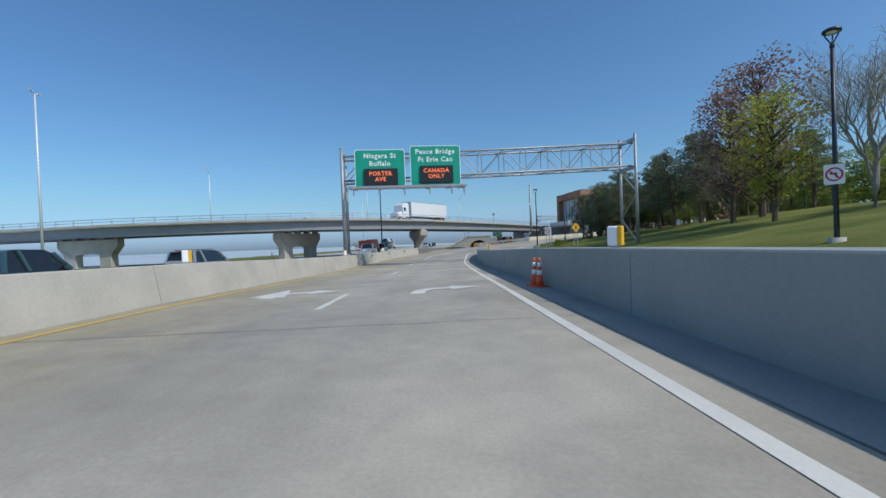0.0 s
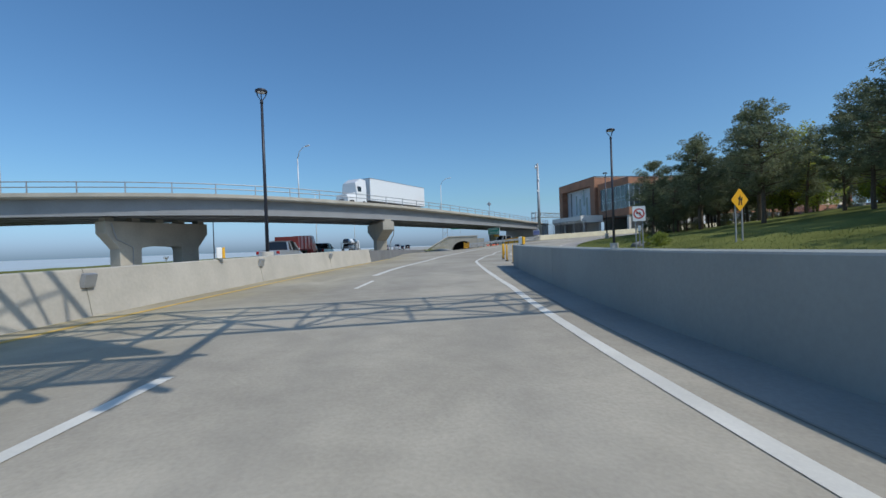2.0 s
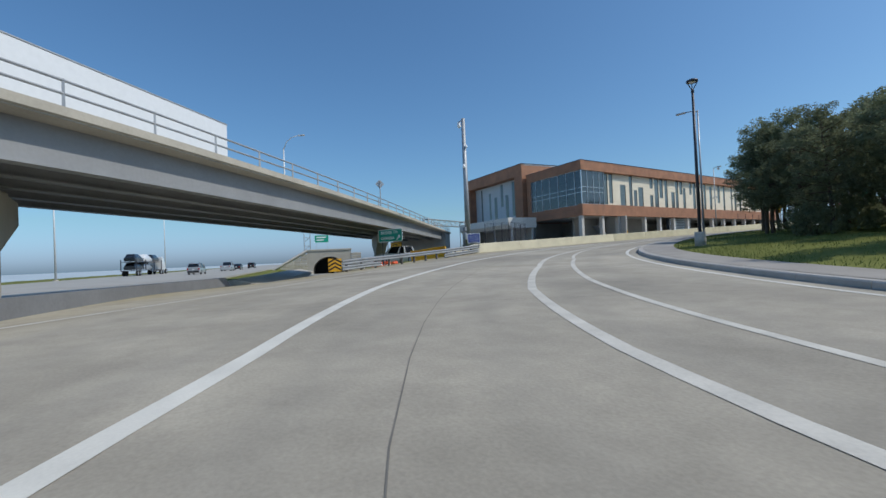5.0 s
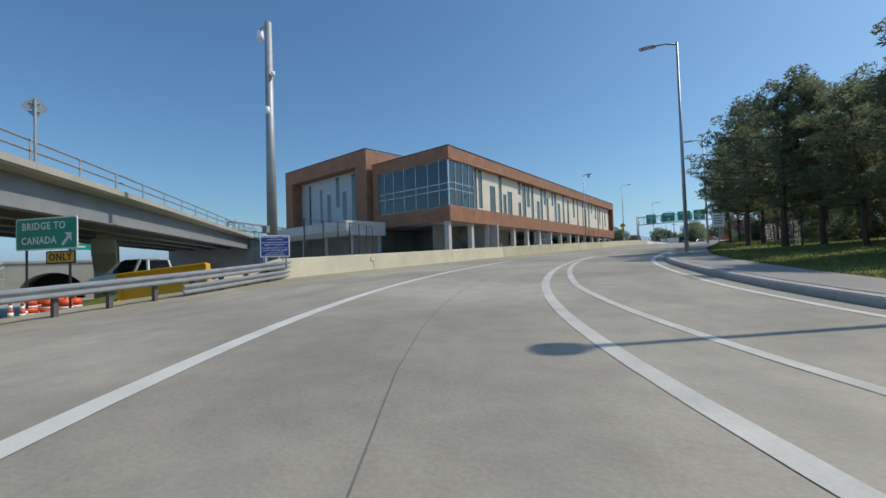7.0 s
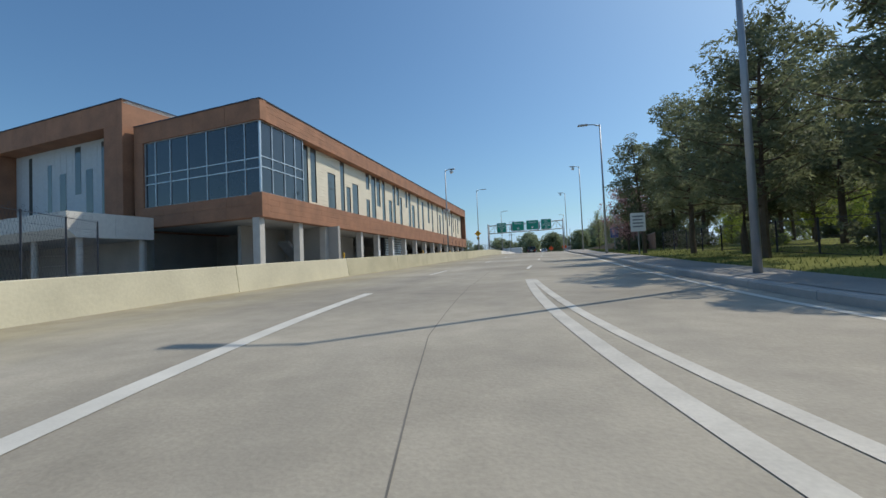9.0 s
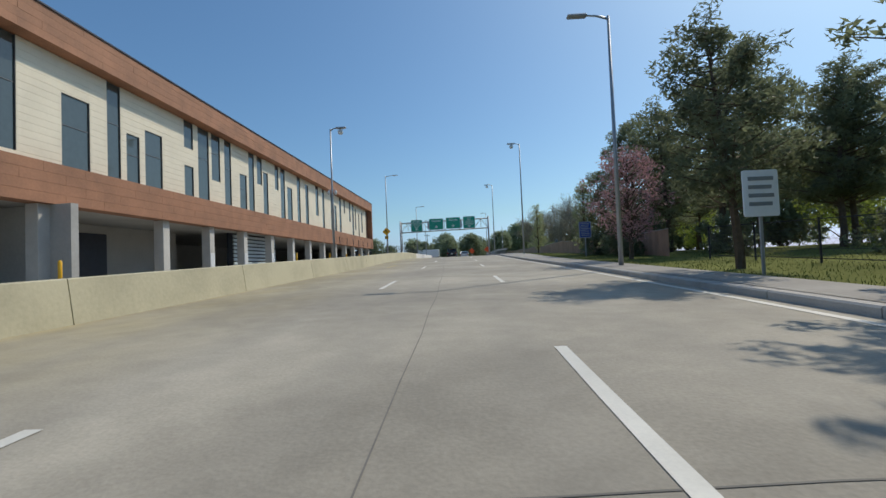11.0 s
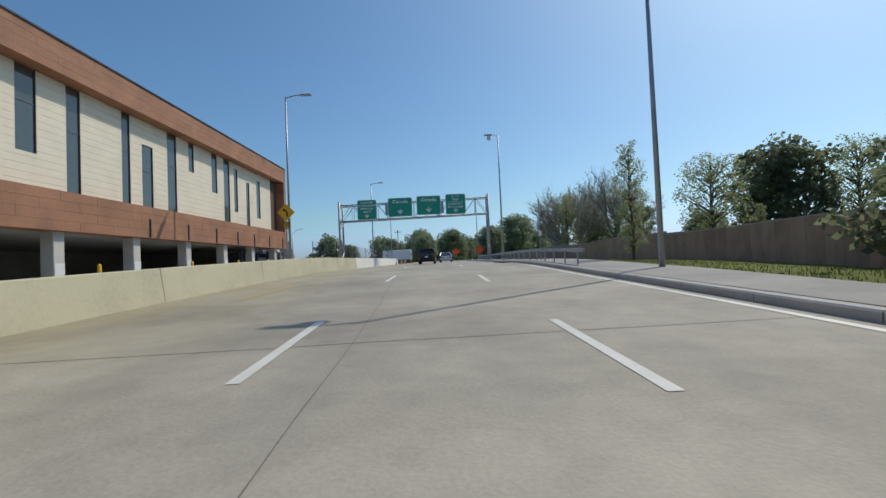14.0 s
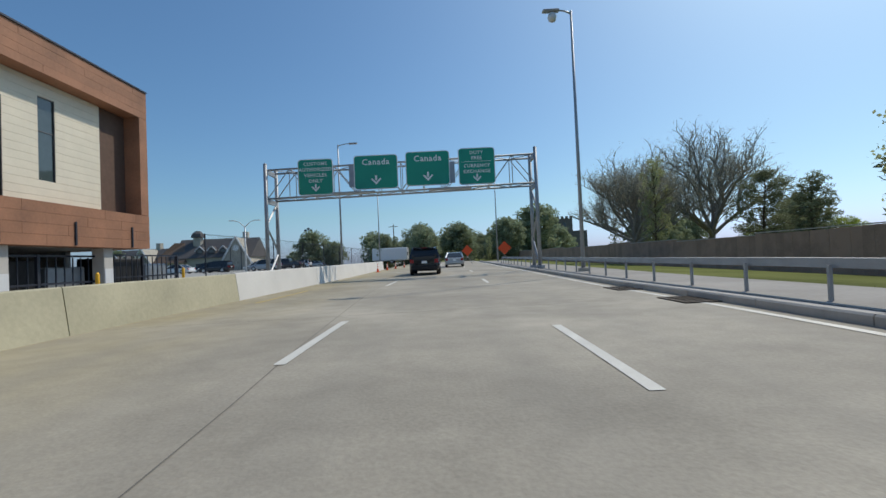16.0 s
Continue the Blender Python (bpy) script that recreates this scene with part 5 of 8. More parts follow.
def fork_lamp(x, y, z0, height, yaw):
    """A pole that forks into two rising arms with flat lamp heads."""
    top = empty("light_mast", pose(x, y, z0, 0, 0, yaw))
    part("pole", tube(bmesh.new(), [(0, 0, -0.3), (0, 0, height)], [0.13, 0.09], 10), WHITEPOLE, top, smooth=True)
    for k in (-1, 1):
        arm = part("arm", tube(bmesh.new(), [(0, 0, height - 0.1), (k * 0.75, 0, height + 0.62), (k * 1.35, 0, height + 0.78)], [0.06, 0.05, 0.045], 8), WHITEPOLE, top, smooth=True)
        part("lamp_head", box(bmesh.new(), k * 1.65 - 0.38, k * 1.65 + 0.38, -0.15, 0.15, height + 0.76, height + 0.86, 0.03), WHITEPOLE, arm)
    return tagged(top, "white pole with two rising lamp arms on the plaza", "street lamp", group="plaza lamps")


fork_lamp(-119.1, 178.7, 2.7, 6.3, 8)


def flood_mast(x, y, z0, height):
    top = empty("flood_mast", pose(x, y, z0))
    part("pole", tube(bmesh.new(), [(0, 0, -0.3), (0, 0, height)], [0.12, 0.07], 8), DARKMET, top, smooth=True)
    part("crossarm", one_box(-0.8, 0.8, -0.05, 0.05, height - 0.35, height - 0.25), DARKMET, top)
    for x0, z in ((-0.75, -0.2), (0.75, -0.2), (0.0, 0.25)):
        part("flood_lamp", one_box(x0 - 0.32, x0 + 0.32, -0.3, 0.1, height + z - 0.25, height + z + 0.3, 0.06), DARKMET, top)
    return tagged(top, "dark mast with a cluster of floodlights", "light mast")


flood_mast(-129.3, 239.4, 2.6, 10.4)
high_pole(-200, 25, -1.6, 18, yaw=60)


def bridge_lamp(i, side, height):
    o, r, u = bridge_frames()[i]
    p = o + r * side
    ang = math.degrees(math.atan2(r.y, r.x))
    top = empty("street_lamp", pose(p.x, p.y, p.z - 0.02, 0, 0, ang))
    part("pole", tube(bmesh.new(), [(0, 0, 0), (0, 0, height)], [0.09, 0.06], 8), WHITEPOLE, top, smooth=True)
    part("arm", tube(bmesh.new(), [(0, 0, height - 0.1), (-0.35, 0, height + 0.65), (-0.9, 0, height + 1.05), (-1.7, 0, height + 1.2)], [0.05, 0.045, 0.04, 0.035], 8), WHITEPOLE, top, smooth=True)
    part("lamp_head", one_box(-2.3, -1.6, -0.13, 0.13, height + 1.12, height + 1.24, 0.04), WHITEPOLE, top)
    return tagged(top, "white lamp with a curved arm on the bridge", "street lamp", group="bridge lamps")


bridge_lamp(39, DECK_W - 0.25, 6.2)
bridge_lamp(56, DECK_W - 0.25, 6.6)
bridge_lamp(20, DECK_W - 0.25, 8.6)

# camera mast by the end of the barrier
top = empty("camera_mast", pose(-103.2, 48.9, -0.2))
part("base", tube(bmesh.new(), [(0, 0, -0.6), (0, 0, 0.3)], 0.5, 16), BARRIER, top)
part("pole", tube(bmesh.new(), [(0, 0, 0.2), (0, 0, 14.2)], [0.30, 0.19], 16), GALV, top, smooth=True)
part("arm", one_box(-0.9, 0.05, -0.05, 0.05, 14.0, 14.1, 0.01), GALV, top)
part("camera", tube(bmesh.new(), [(-0.75, 0, 13.95), (-0.75, 0, 13.55), (-0.75, 0, 13.4)], [0.16, 0.2, 0.1], 12), SIGNW, top, "white dome camera", smooth=True)
part("camera", tube(bmesh.new(), [(0.15, -0.25, 9.3), (0.15, -0.25, 9.0), (0.15, -0.25, 8.9)], [0.12, 0.15, 0.06], 12), SIGNW, top, "white dome camera", smooth=True)
part("camera", tube(bmesh.new(), [(0.35, 0, 11.3), (0.35, 0, 11.05)], [0.1, 0.12], 12), SIGNW, top, "white dome camera", smooth=True)
part("control_box", one_box(-0.25, 0.25, -0.55, -0.28, 1.4, 2.1, 0.02), POLE, top)
part("control_box", one_box(-0.2, 0.2, -0.5, -0.28, 2.3, 2.7, 0.02), POLE, top)
tagged(top, "tall thick galvanised mast carrying white dome cameras", "mast")

# ---- road signs, guardrails, cones ----


def post_sign(x, y, z0, yaw, name, label, plates, posts, post_h, material=GALV):
    """Posts with flat plates on their -y side: plates are functions that draw on the parent."""
    top = empty(name, pose(x, y, z0, 0, 0, yaw))
    for px in posts:
        part("post", one_box(px - 0.035, px + 0.035, 0.0, 0.05, -0.5, post_h, 0.006), material, top)
    for f in plates:
        f(top)
    return tagged(top, label, "road sign", group="road signs")


def diamond(cx, cz, r, back=False):
    def draw(top):
        m = Matrix.Translation((cx, -0.03, cz)) @ pose(0, 0, 0, 90, 0, 0) @ pose(0, 0, 0, 0, 0, 45)
        bm = rounded(bmesh.new(), -r * 0.7, r * 0.7, -r * 0.7, r * 0.7, 0.06, 0, 0.02)
        bm.transform(m)
        p = part("sign_plate", bm, POLE if back else SIGNY, top)
        if not back:
            bm = bmesh.new()
            for pts in (((-.14, -.3), (-.04, -.3), (.04, .05), (-.06, .05)), ((.10, -.3), (.18, -.3), (.12, .05), (.03, .05)), ((-.16, .02), (.04, .3), (.08, -.02)), ((.02, -.02), (.2, .2), (.2, -.02))):
                bm.faces.new([bm.verts.new((cx + a * r * 1.5, -0.056, cz + b * r * 1.5)) for a, b in pts])
            bmesh.ops.recalc_face_normals(bm, faces=bm.faces[:])
            part("symbol", bm, BLACK, p)
    return draw


def no_turn(cx, cz, w):
    def draw(top):
        fm = Matrix.Translation((cx, -0.03, cz)) @ pose(0, 0, 0, 90, 0, 0)
        bm = rounded(bmesh.new(), -w / 2, w / 2, -w * 0.62, w * 0.62, 0.05, 0, 0.02)
        bm.transform(fm)
        p = part("sign_plate", bm, SIGNW, top)
        bm = bmesh.new()
        n = 28
        for k in range(n):
            a, b = 2 * math.pi * k / n, 2 * math.pi * (k + 1) / n
            bm.faces.new([bm.verts.new((math.cos(t) * r, math.sin(t) * r, 0.024)) for t, r in ((a, w * .33), (a, w * .43), (b, w * .43), (b, w * .33))])
        bm.faces.new([bm.verts.new((x * w, y * w, 0.027)) for x, y in ((-.27, .21), (-.21, .27), (.27, -.21), (.21, -.27))])
        bm.transform(fm)
        bmesh.ops.recalc_face_normals(bm, faces=bm.faces[:])
        part("prohibition_ring", bm, SIGNR, p)
        bm = bmesh.new()
        for pts in (((.06, -.22), (.13, -.22), (.13, .06), (.06, .06)), ((-.1, .02), (.13, .02), (.13, .1), (-.1, .1)), ((-.1, -.06), (-.1, .18), (-.24, .06))):
            bm.faces.new([bm.verts.new((x * w, y * w, 0.022)) for x, y in pts])
        bm.transform(fm)
        bmesh.ops.recalc_face_normals(bm, faces=bm.faces[:])
        part("symbol", bm, BLACK, p)
    return draw


def facing(x, y, tx, ty):
    """The turn about z that points a sign's -y face at a place."""
    return math.degrees(math.atan2(ty - y, tx - x)) + 90


post_sign(-46.5, 27.7, -1.0, facing(-46.5, 27.7, -20, 5) + 42, "merge_sign", "yellow diamond merge sign on two steel posts", [diamond(0, 2.2, 0.58)], (-0.22, 0.22), 2.4)
post_sign(-53.1, 27.5, -1.0, facing(-53.1, 27.5, -25, 8), "turn_sign", "white turn prohibition sign with red ring on two posts", [no_turn(0, 2.05, 0.76)], (-0.2, 0.2), 2.3)
post_sign(-11.6, 17.0, -0.6, facing(-11.4, 16.8, 0, 0), "turn_sign", "white turn prohibition sign fixed to a lamp post", [no_turn(0, 2.45, 0.56)], (0.0,), 2.8, DARKMET)
def curve_plate(top):
    """A yellow diamond with a bent arrow, and the speed plate below it."""
    r, cz = 0.60, 3.95
    bm = rounded(bmesh.new(), -r * 0.7, r * 0.7, -r * 0.7, r * 0.7, 0.06, 0, 0.02)
    bm.transform(Matrix.Translation((0, -0.03, cz)) @ pose(0, 0, 0, 90, 0, 0) @ pose(0, 0, 0, 0, 0, 45))
    p = part("sign_plate", bm, SIGNY, top)
    bm = bmesh.new()
    for pts in (((.02, -.28), (.12, -.28), (.12, .0), (.02, .0)), ((.02, .0), (.12, .0), (.02, .14), (-.06, .07)), ((-.06, .07), (.02, .14), (-.1, .2), (-.12, .1)), ((-.1, .02), (-.07, .27), (-.26, .16))):
        bm.faces.new([bm.verts.new((a, -0.056, cz + b)) for a, b in pts])
    bmesh.ops.recalc_face_normals(bm, faces=bm.faces[:])
    part("symbol", bm, BLACK, p)
    sign_panel(top, -0.24, 0.24, cz - 1.08, cz - 0.62, -0.04, [("20", 0.34, 0, cz - 0.85)], r=0.04, face=SIGNY, border=BLACK, ink=BLACK)


post_sign(-101.65, 126.75, 2.4, 180 + 180, "curve_sign", "yellow diamond curve sign on a lamp pole", [curve_plate], (0.0,), 4.2)


def chevrons():
    top = empty("chevron_plate", pose(-94.0, 30.9, -0.68, 0, 0, facing(-94, 31, -72, 22)))
    part("plate", one_box(-0.42, 0.42, -0.09, -0.06, -0.42, 0.42, 0.008), SIGNY, top)
    part("post", one_box(-0.05, 0.05, -0.055, 0.04, -1.0, 0.4, 0.006), GALV, top)
    for k in range(3):
        bm = bmesh.new()
        z = -0.34 + k * 0.25
        for sg in (-1, 1):
            bm.faces.new([bm.verts.new((sg * x, -0.093, zz)) for x, zz in ((0.0, z + 0.18), (0.40, z - 0.05 + (0.0 if k else 0.0)), (0.40, z + 0.07), (0.0, z + 0.30))][::sg])
        bmesh.ops.recalc_face_normals(bm, faces=bm.faces[:])
        part("stripe", bm, BLACK, top)
    return tagged(top, "black and yellow chevron plate on the guardrail nose", "road sign", group="road signs")


chevrons()


def canada_sign(top):
    face_y = -0.04
    p = sign_panel(top, -1.42, 1.42, 0, 1.12, face_y, [("BRIDGE TO", 0.36, -0.1, 0.82), ("CANADA", 0.36, -0.33, 0.32)], r=0.1)
    bm = bmesh.new()
    for pts in (((.72, .18), (.80, .10), (1.12, .42), (1.04, .50)), ((.88, .56), (1.18, .56), (1.18, .26))):
        bm.faces.new([bm.verts.new((a, face_y - 0.013, b)) for a, b in pts])
    bmesh.ops.recalc_face_normals(bm, faces=bm.faces[:])
    part("arrow", bm, SIGNW, p)
    q = sign_panel(top, 0.0, 1.32, -0.50, -0.06, face_y, [("ONLY", 0.36, 0.66, -0.28)], r=0.05, face=SIGNY, border=BLACK, ink=BLACK)


top = post_sign(-101.6, 38.95, 1.08, 20.5, "direction_sign", "green bridge to canada sign with an orange only plate", [canada_sign], (-1.0, 1.0), 1.05, DARKMET)
for ch in list(top.children):
    if ch.name.startswith("post"):
        ch.data.transform(Matrix.Translation((0, 0, -1.1)) @ Matrix.Diagonal((1, 1, 1.9, 1)))


def notice(top):
    sign_panel(top, -0.55, 0.55, 0, 0.86, -0.04, [("YOU ARE ENTERING A FEDERAL", 0.062, 0, 0.78), ("INSPECTION AREA.", 0.062, 0, 0.69), ("YOU AND YOUR VEHICLE ARE", 0.062, 0, 0.57), ("SUBJECT TO INSPECTION.", 0.062, 0, 0.48),
               ("YOU MUST COMPLY WITH ALL", 0.062, 0, 0.36), ("LAWFUL DIRECTIONS FROM", 0.062, 0, 0.27), ("U.S. CUSTOMS AND", 0.062, 0, 0.18), ("BORDER PROTECTION.", 0.062, 0, 0.09)], r=0.04, face=SIGNB)


post_sign(-96.9, 44.7, 0.62, facing(-96.9, 44.7, -82, 34), "notice_sign", "blue notice sign with white lettering on posts", [notice], (-0.4, 0.4), 0.8)
# small green sign behind the bridge and a speed plate by the verge
far = post_sign(-247, 82, -1.6, facing(-247, 82, -72, 24), "direction_sign", "green motorway direction sign far beyond the bridge", [lambda t: sign_panel(t, -2.8, 2.8, 9.0, 12.0, -0.1, [], r=0.2)], (-2.2, 2.2), 12.0)
for k in range(2):
    part("text_bar", one_box(-2.1, 1.7 - k * 0.8, -0.13, -0.117, 10.9 - k * 1.1, 11.35 - k * 1.1), SIGNW, far)
bm = bmesh.new()
for x in (-7.0, -4.6):
    tube(bm, [(x, 0.3, -0.5), (x, 0.3, 13.0)], 0.16, 8)
part("tower_leg", bm, GALV, far)
for k in range(7):
    part("tower_brace", bar(bmesh.new(), (-7.0, 0.3, 1.0 + 1.7 * k), (-4.6, 0.3, 1.0 + 1.7 * k + (1.7 if k % 2 else 0.0)), 0.14), GALV, far)


def verge_plate(top):
    p = sign_panel(top, -0.42, 0.42, 1.5, 2.6, -0.04, [], r=0.05, face=SIGNW, border=SIGNW)
    for k in range(4):
        part("text_bar", one_box(-0.3, 0.3 - 0.05 * (k % 2), -0.056, -0.048, 2.35 - k * 0.2, 2.44 - k * 0.2), POLE, p)


post_sign(*at(133, 7.2)[:2], 0.8, 3, "road_sign", "white rectangular road sign on a post", [verge_plate], (0.0,), 2.6)
def lined_plate(top):
    # white border and lines toned grey, the sign's backlit dimness put into colour
    p = sign_panel(top, -0.40, 0.40, 1.45, 2.55, -0.04, [], r=0.04, face=SIGNB, border=POLE)
    for k in range(8):
        part("text_bar", one_box(-0.31 + 0.03 * (k % 2), 0.31 - 0.04 * (k % 3), -0.056, -0.048, 2.40 - k * 0.115, 2.445 - k * 0.115), POLE, p)


post_sign(-82.2, 95.0, 1.4, -8, "notice_sign", "blue notice sign beside the fence, white lines greyed for its backlit dimness", [lined_plate], (0.0,), 2.5)
post_sign(*at(62, 12.0)[:2], -0.9, 40, "marker_post", "small white and green marker post", [lambda t: part("plate", one_box(-0.09, 0.09, -0.05, -0.02, 0.9, 1.25, 0.01), SIGNW, t)], (0.0,), 1.2)


RAILPOST = mat("weathered steel rail post", (0.15, 0.14, 0.13), 0.8, 0.3, var=0.2, scale=3, fine=30)


def guardrail(name, pts, label, rails, post_every=1.9, post_h=0.75, material=GALV, wide=0.05):
    """Corrugated rail (or tubes) on posts through the given places."""
    P = [Vector(p) for p in pts]
    top = empty(name, Matrix.Translation(P[0]))
    base = P[0]
    L = [0.0]
    for a, b in zip(P, P[1:]):
        L.append(L[-1] + (b - a).length)

    def on(d):
        for i in range(len(P) - 1):
            if d <= L[i + 1] or i == len(P) - 2:
                f = (d - L[i]) / (L[i + 1] - L[i])
                return P[i] + (P[i + 1] - P[i]) * f, (P[i + 1] - P[i]).normalized()

    n = int(L[-1] / 1.0)
    samples = [on(L[-1] * k / n) for k in range(n + 1)]
    for zc, prof, *reach in rails:
        lo, hi = reach or (0.0, 1.0)
        fr = [(q - base + Vector((0, 0, zc)), Vector((d.y, -d.x, 0)).normalized(), Vector((0, 0, 1))) for q, d in samples[int(lo * n):int(hi * n) + 1]]
        part("rail", prism(bmesh.new(), prof, fr), material, top)
    d = 0.4
    while d < L[-1]:
        q, t = on(d)
        q = q - base
        r = Vector((t.y, -t.x, 0)).normalized()
        m = Matrix(((r.x, t.x, 0, q.x), (r.y, t.y, 0, q.y), (0, 0, 1, q.z), (0, 0, 0, 1)))
        bm = box(bmesh.new(), -0.08 - wide * 2.8, -0.08, -wide, wide, -0.9, post_h, 0.0, m)
        part("post", bm, RAILPOST if wide > 0.04 else GALV, top)
        d += post_every
    return tagged(top, label, "guardrail", group="guardrails")


WBEAM = [(-0.03, -0.155), (0.05, -0.11), (0.05, -0.07), (-0.03, -0.02), (-0.03, 0.02), (0.05, 0.07), (0.05, 0.11), (-0.03, 0.155), (-0.045, 0.155), (-0.045, -0.155)]
guardrail("guardrail", [(-93.7, 31.3, -1.17), (-94.1, 33.0, -1.05), (-94.9, 37.0, -0.85), (-95.7, 41.0, -0.6), (-97.2, 45.4, -0.3), (-97.9, 46.6, -0.25)], "galvanised double corrugated guardrail on steel posts",
          [(0.62, WBEAM), (0.24, WBEAM, 0.0, 0.26), (0.24, WBEAM, 0.64, 1.0)], 1.2)
guardrail("guardrail", [(-94.3, 30.9, -1.3), (-96.2, 33.5, -1.35), (-98, 35.5, -1.35)], "galvanised guardrail beside the underpass lane", [(0.62, WBEAM)])
guardrail("guardrail", [at(s, lerp_table(RIGHT_EDGE, s) + 0.65, 0.12) for s in range(172, 226, 3)], "galvanised box-beam guardrail on steel posts along the kerb", [(0.60, [(-0.05, -0.075), (0.05, -0.075), (0.05, 0.075), (-0.05, 0.075)])], 1.8, 0.57, wide=0.02)


top = empty("steel_post", pose(*at(180.5, 6.1)[:2], at(180.5, 6.1).z + 0.1))
part("shaft", one_box(-0.03, 0.03, -0.025, 0.025, -0.5, 3.6, 0.006), GALV, top)
part("plate", one_box(-0.08, 0.08, -0.04, -0.026, 1.45, 1.75, 0.004), SIGNW, top, "small white plate")
tagged(top, "slim galvanised sign post behind the guardrail", "post")


def cone(x, y, z, yaw=0, h=0.72):
    top = empty("traffic_cone", pose(x, y, z, 0, 0, yaw))
    part("base", one_box(-0.16, 0.16, -0.16, 0.16, 0, 0.035, 0.008), ORANGE, top)
    rs = lambda t: 0.105 * (1 - t) + 0.025 * t
    for a, b, m in ((0.03, 0.42, ORANGE), (0.42, 0.58, SIGNW), (0.58, 0.70, ORANGE), (0.70, 0.84, SIGNW), (0.84, 1.0, ORANGE)):
        part("collar" if m is SIGNW else "body", tube(bmesh.new(), [(0, 0, a * h), (0, 0, b * h)], [rs(a), rs(b)], 14), m, top, smooth=True)
    return tagged(top, "orange traffic cone with white reflective collars", "cone", group="traffic cones")


first = cone(*at(11.1, 2.48), 10)
copy_thing(first, road_pose(10.7, 2.52, 0, 40))
for k, (x, y) in enumerate(((-103.4, 37.9), (-104.1, 38.5), (-103.8, 37.2), (-104.6, 39.0), (-104.9, 37.8), (-103.0, 38.6))):
    copy_thing(first, pose(x, y, ground_z(x, y), 0, 0, 25 * k) @ Matrix.Scale(1.45, 4))


def barrel(x, y, z):
    top = empty("traffic_barrel", pose(x, y, z))
    part("base", tube(bmesh.new(), [(0, 0, 0), (0, 0, 0.08)], 0.36, 16), TYRE, top)
    for a, b, m in ((0.08, 0.40, ORANGE), (0.40, 0.48, SIGNW), (0.48, 0.70, ORANGE), (0.70, 0.77, SIGNW), (0.77, 1.03, ORANGE)):
        part("band", tube(bmesh.new(), [(0, 0, a), (0, 0, b)], [0.297 - a * 0.09, 0.297 - b * 0.09], 16), m, top, smooth=True)
    part("handle", tube(bmesh.new(), [(-0.1, 0, 1.02), (-0.08, 0, 1.1), (0.08, 0, 1.1), (0.1, 0, 1.02)], 0.02, 6), ORANGE, top)
    return tagged(top, "orange and white striped traffic barrel", "traffic barrel", group="traffic barrels")


b0 = barrel(-104.6, 40.2, ground_z(-104.6, 40.2))
for x, y in ((-105.4, 39.7), (-105.9, 40.5), (-106.4, 39.5), (-103.9, 39.8), (-103.3, 39.4), (-104.8, 39.2), (-103.0, 40.1), (-102.6, 39.7)):
    copy_thing(b0, pose(x, y, ground_z(x, y)))
for s, o in ((214, -6.0), (219, -5.9), (223, -5.6), (228, -5.2)):
    copy_thing(first, road_pose(s, o))


def delineator(x, y, z):
    top = empty("lane_post", pose(x, y, z))
    part("base", tube(bmesh.new(), [(0, 0, 0), (0, 0, 0.05)], [0.11, 0.09], 12), BLACK, top)
    part("tube", tube(bmesh.new(), [(0, 0, 0.05), (0, 0, 0.9), (0, 0, 0.93)], [0.045, 0.045, 0.02], 10), YELPOST, top, smooth=True)
    return tagged(top, "yellow flexible lane post standing on the gore", "lane post", group="lane posts")


p0 = delineator(*at(53.5, 2.9))
for s, o in ((56.1, 2.72), (58.9, 2.62), (61.6, 2.72), (64.2, 2.86), (67.5, 3.1)):
    copy_thing(p0, Matrix.Translation(at(s, o)))


def wall_marker(s, o, z):
    top = empty("wall_marker", road_pose(s, o, z, -35))
    part("foot", one_box(-0.06, 0.06, -0.06, 0.06, -0.01, 0.05, 0.01), POLE, top)
    part("box", one_box(-0.12, 0.04, -0.08, 0.08, 0.03, 0.36, 0.02), SIGNW, top)
    part("reflector", one_box(0.042, 0.12, -0.08, 0.08, 0.03, 0.36, 0.015), YELPOST, top, "yellow reflector half")
    return tagged(top, "small white and yellow marker box on the wall", "marker", group="wall markers")


m0 = wall_marker(7.3, 3.03, 0.94)
for s in (28.0, 50.2):
    copy_thing(m0, road_pose(s, 3.03, 0.94, -35))
for s in (31.0, 44.0, 12):
    copy_thing(m0, road_pose(s, -6.75, 0.90, 30))

# ---- underpass arch ----


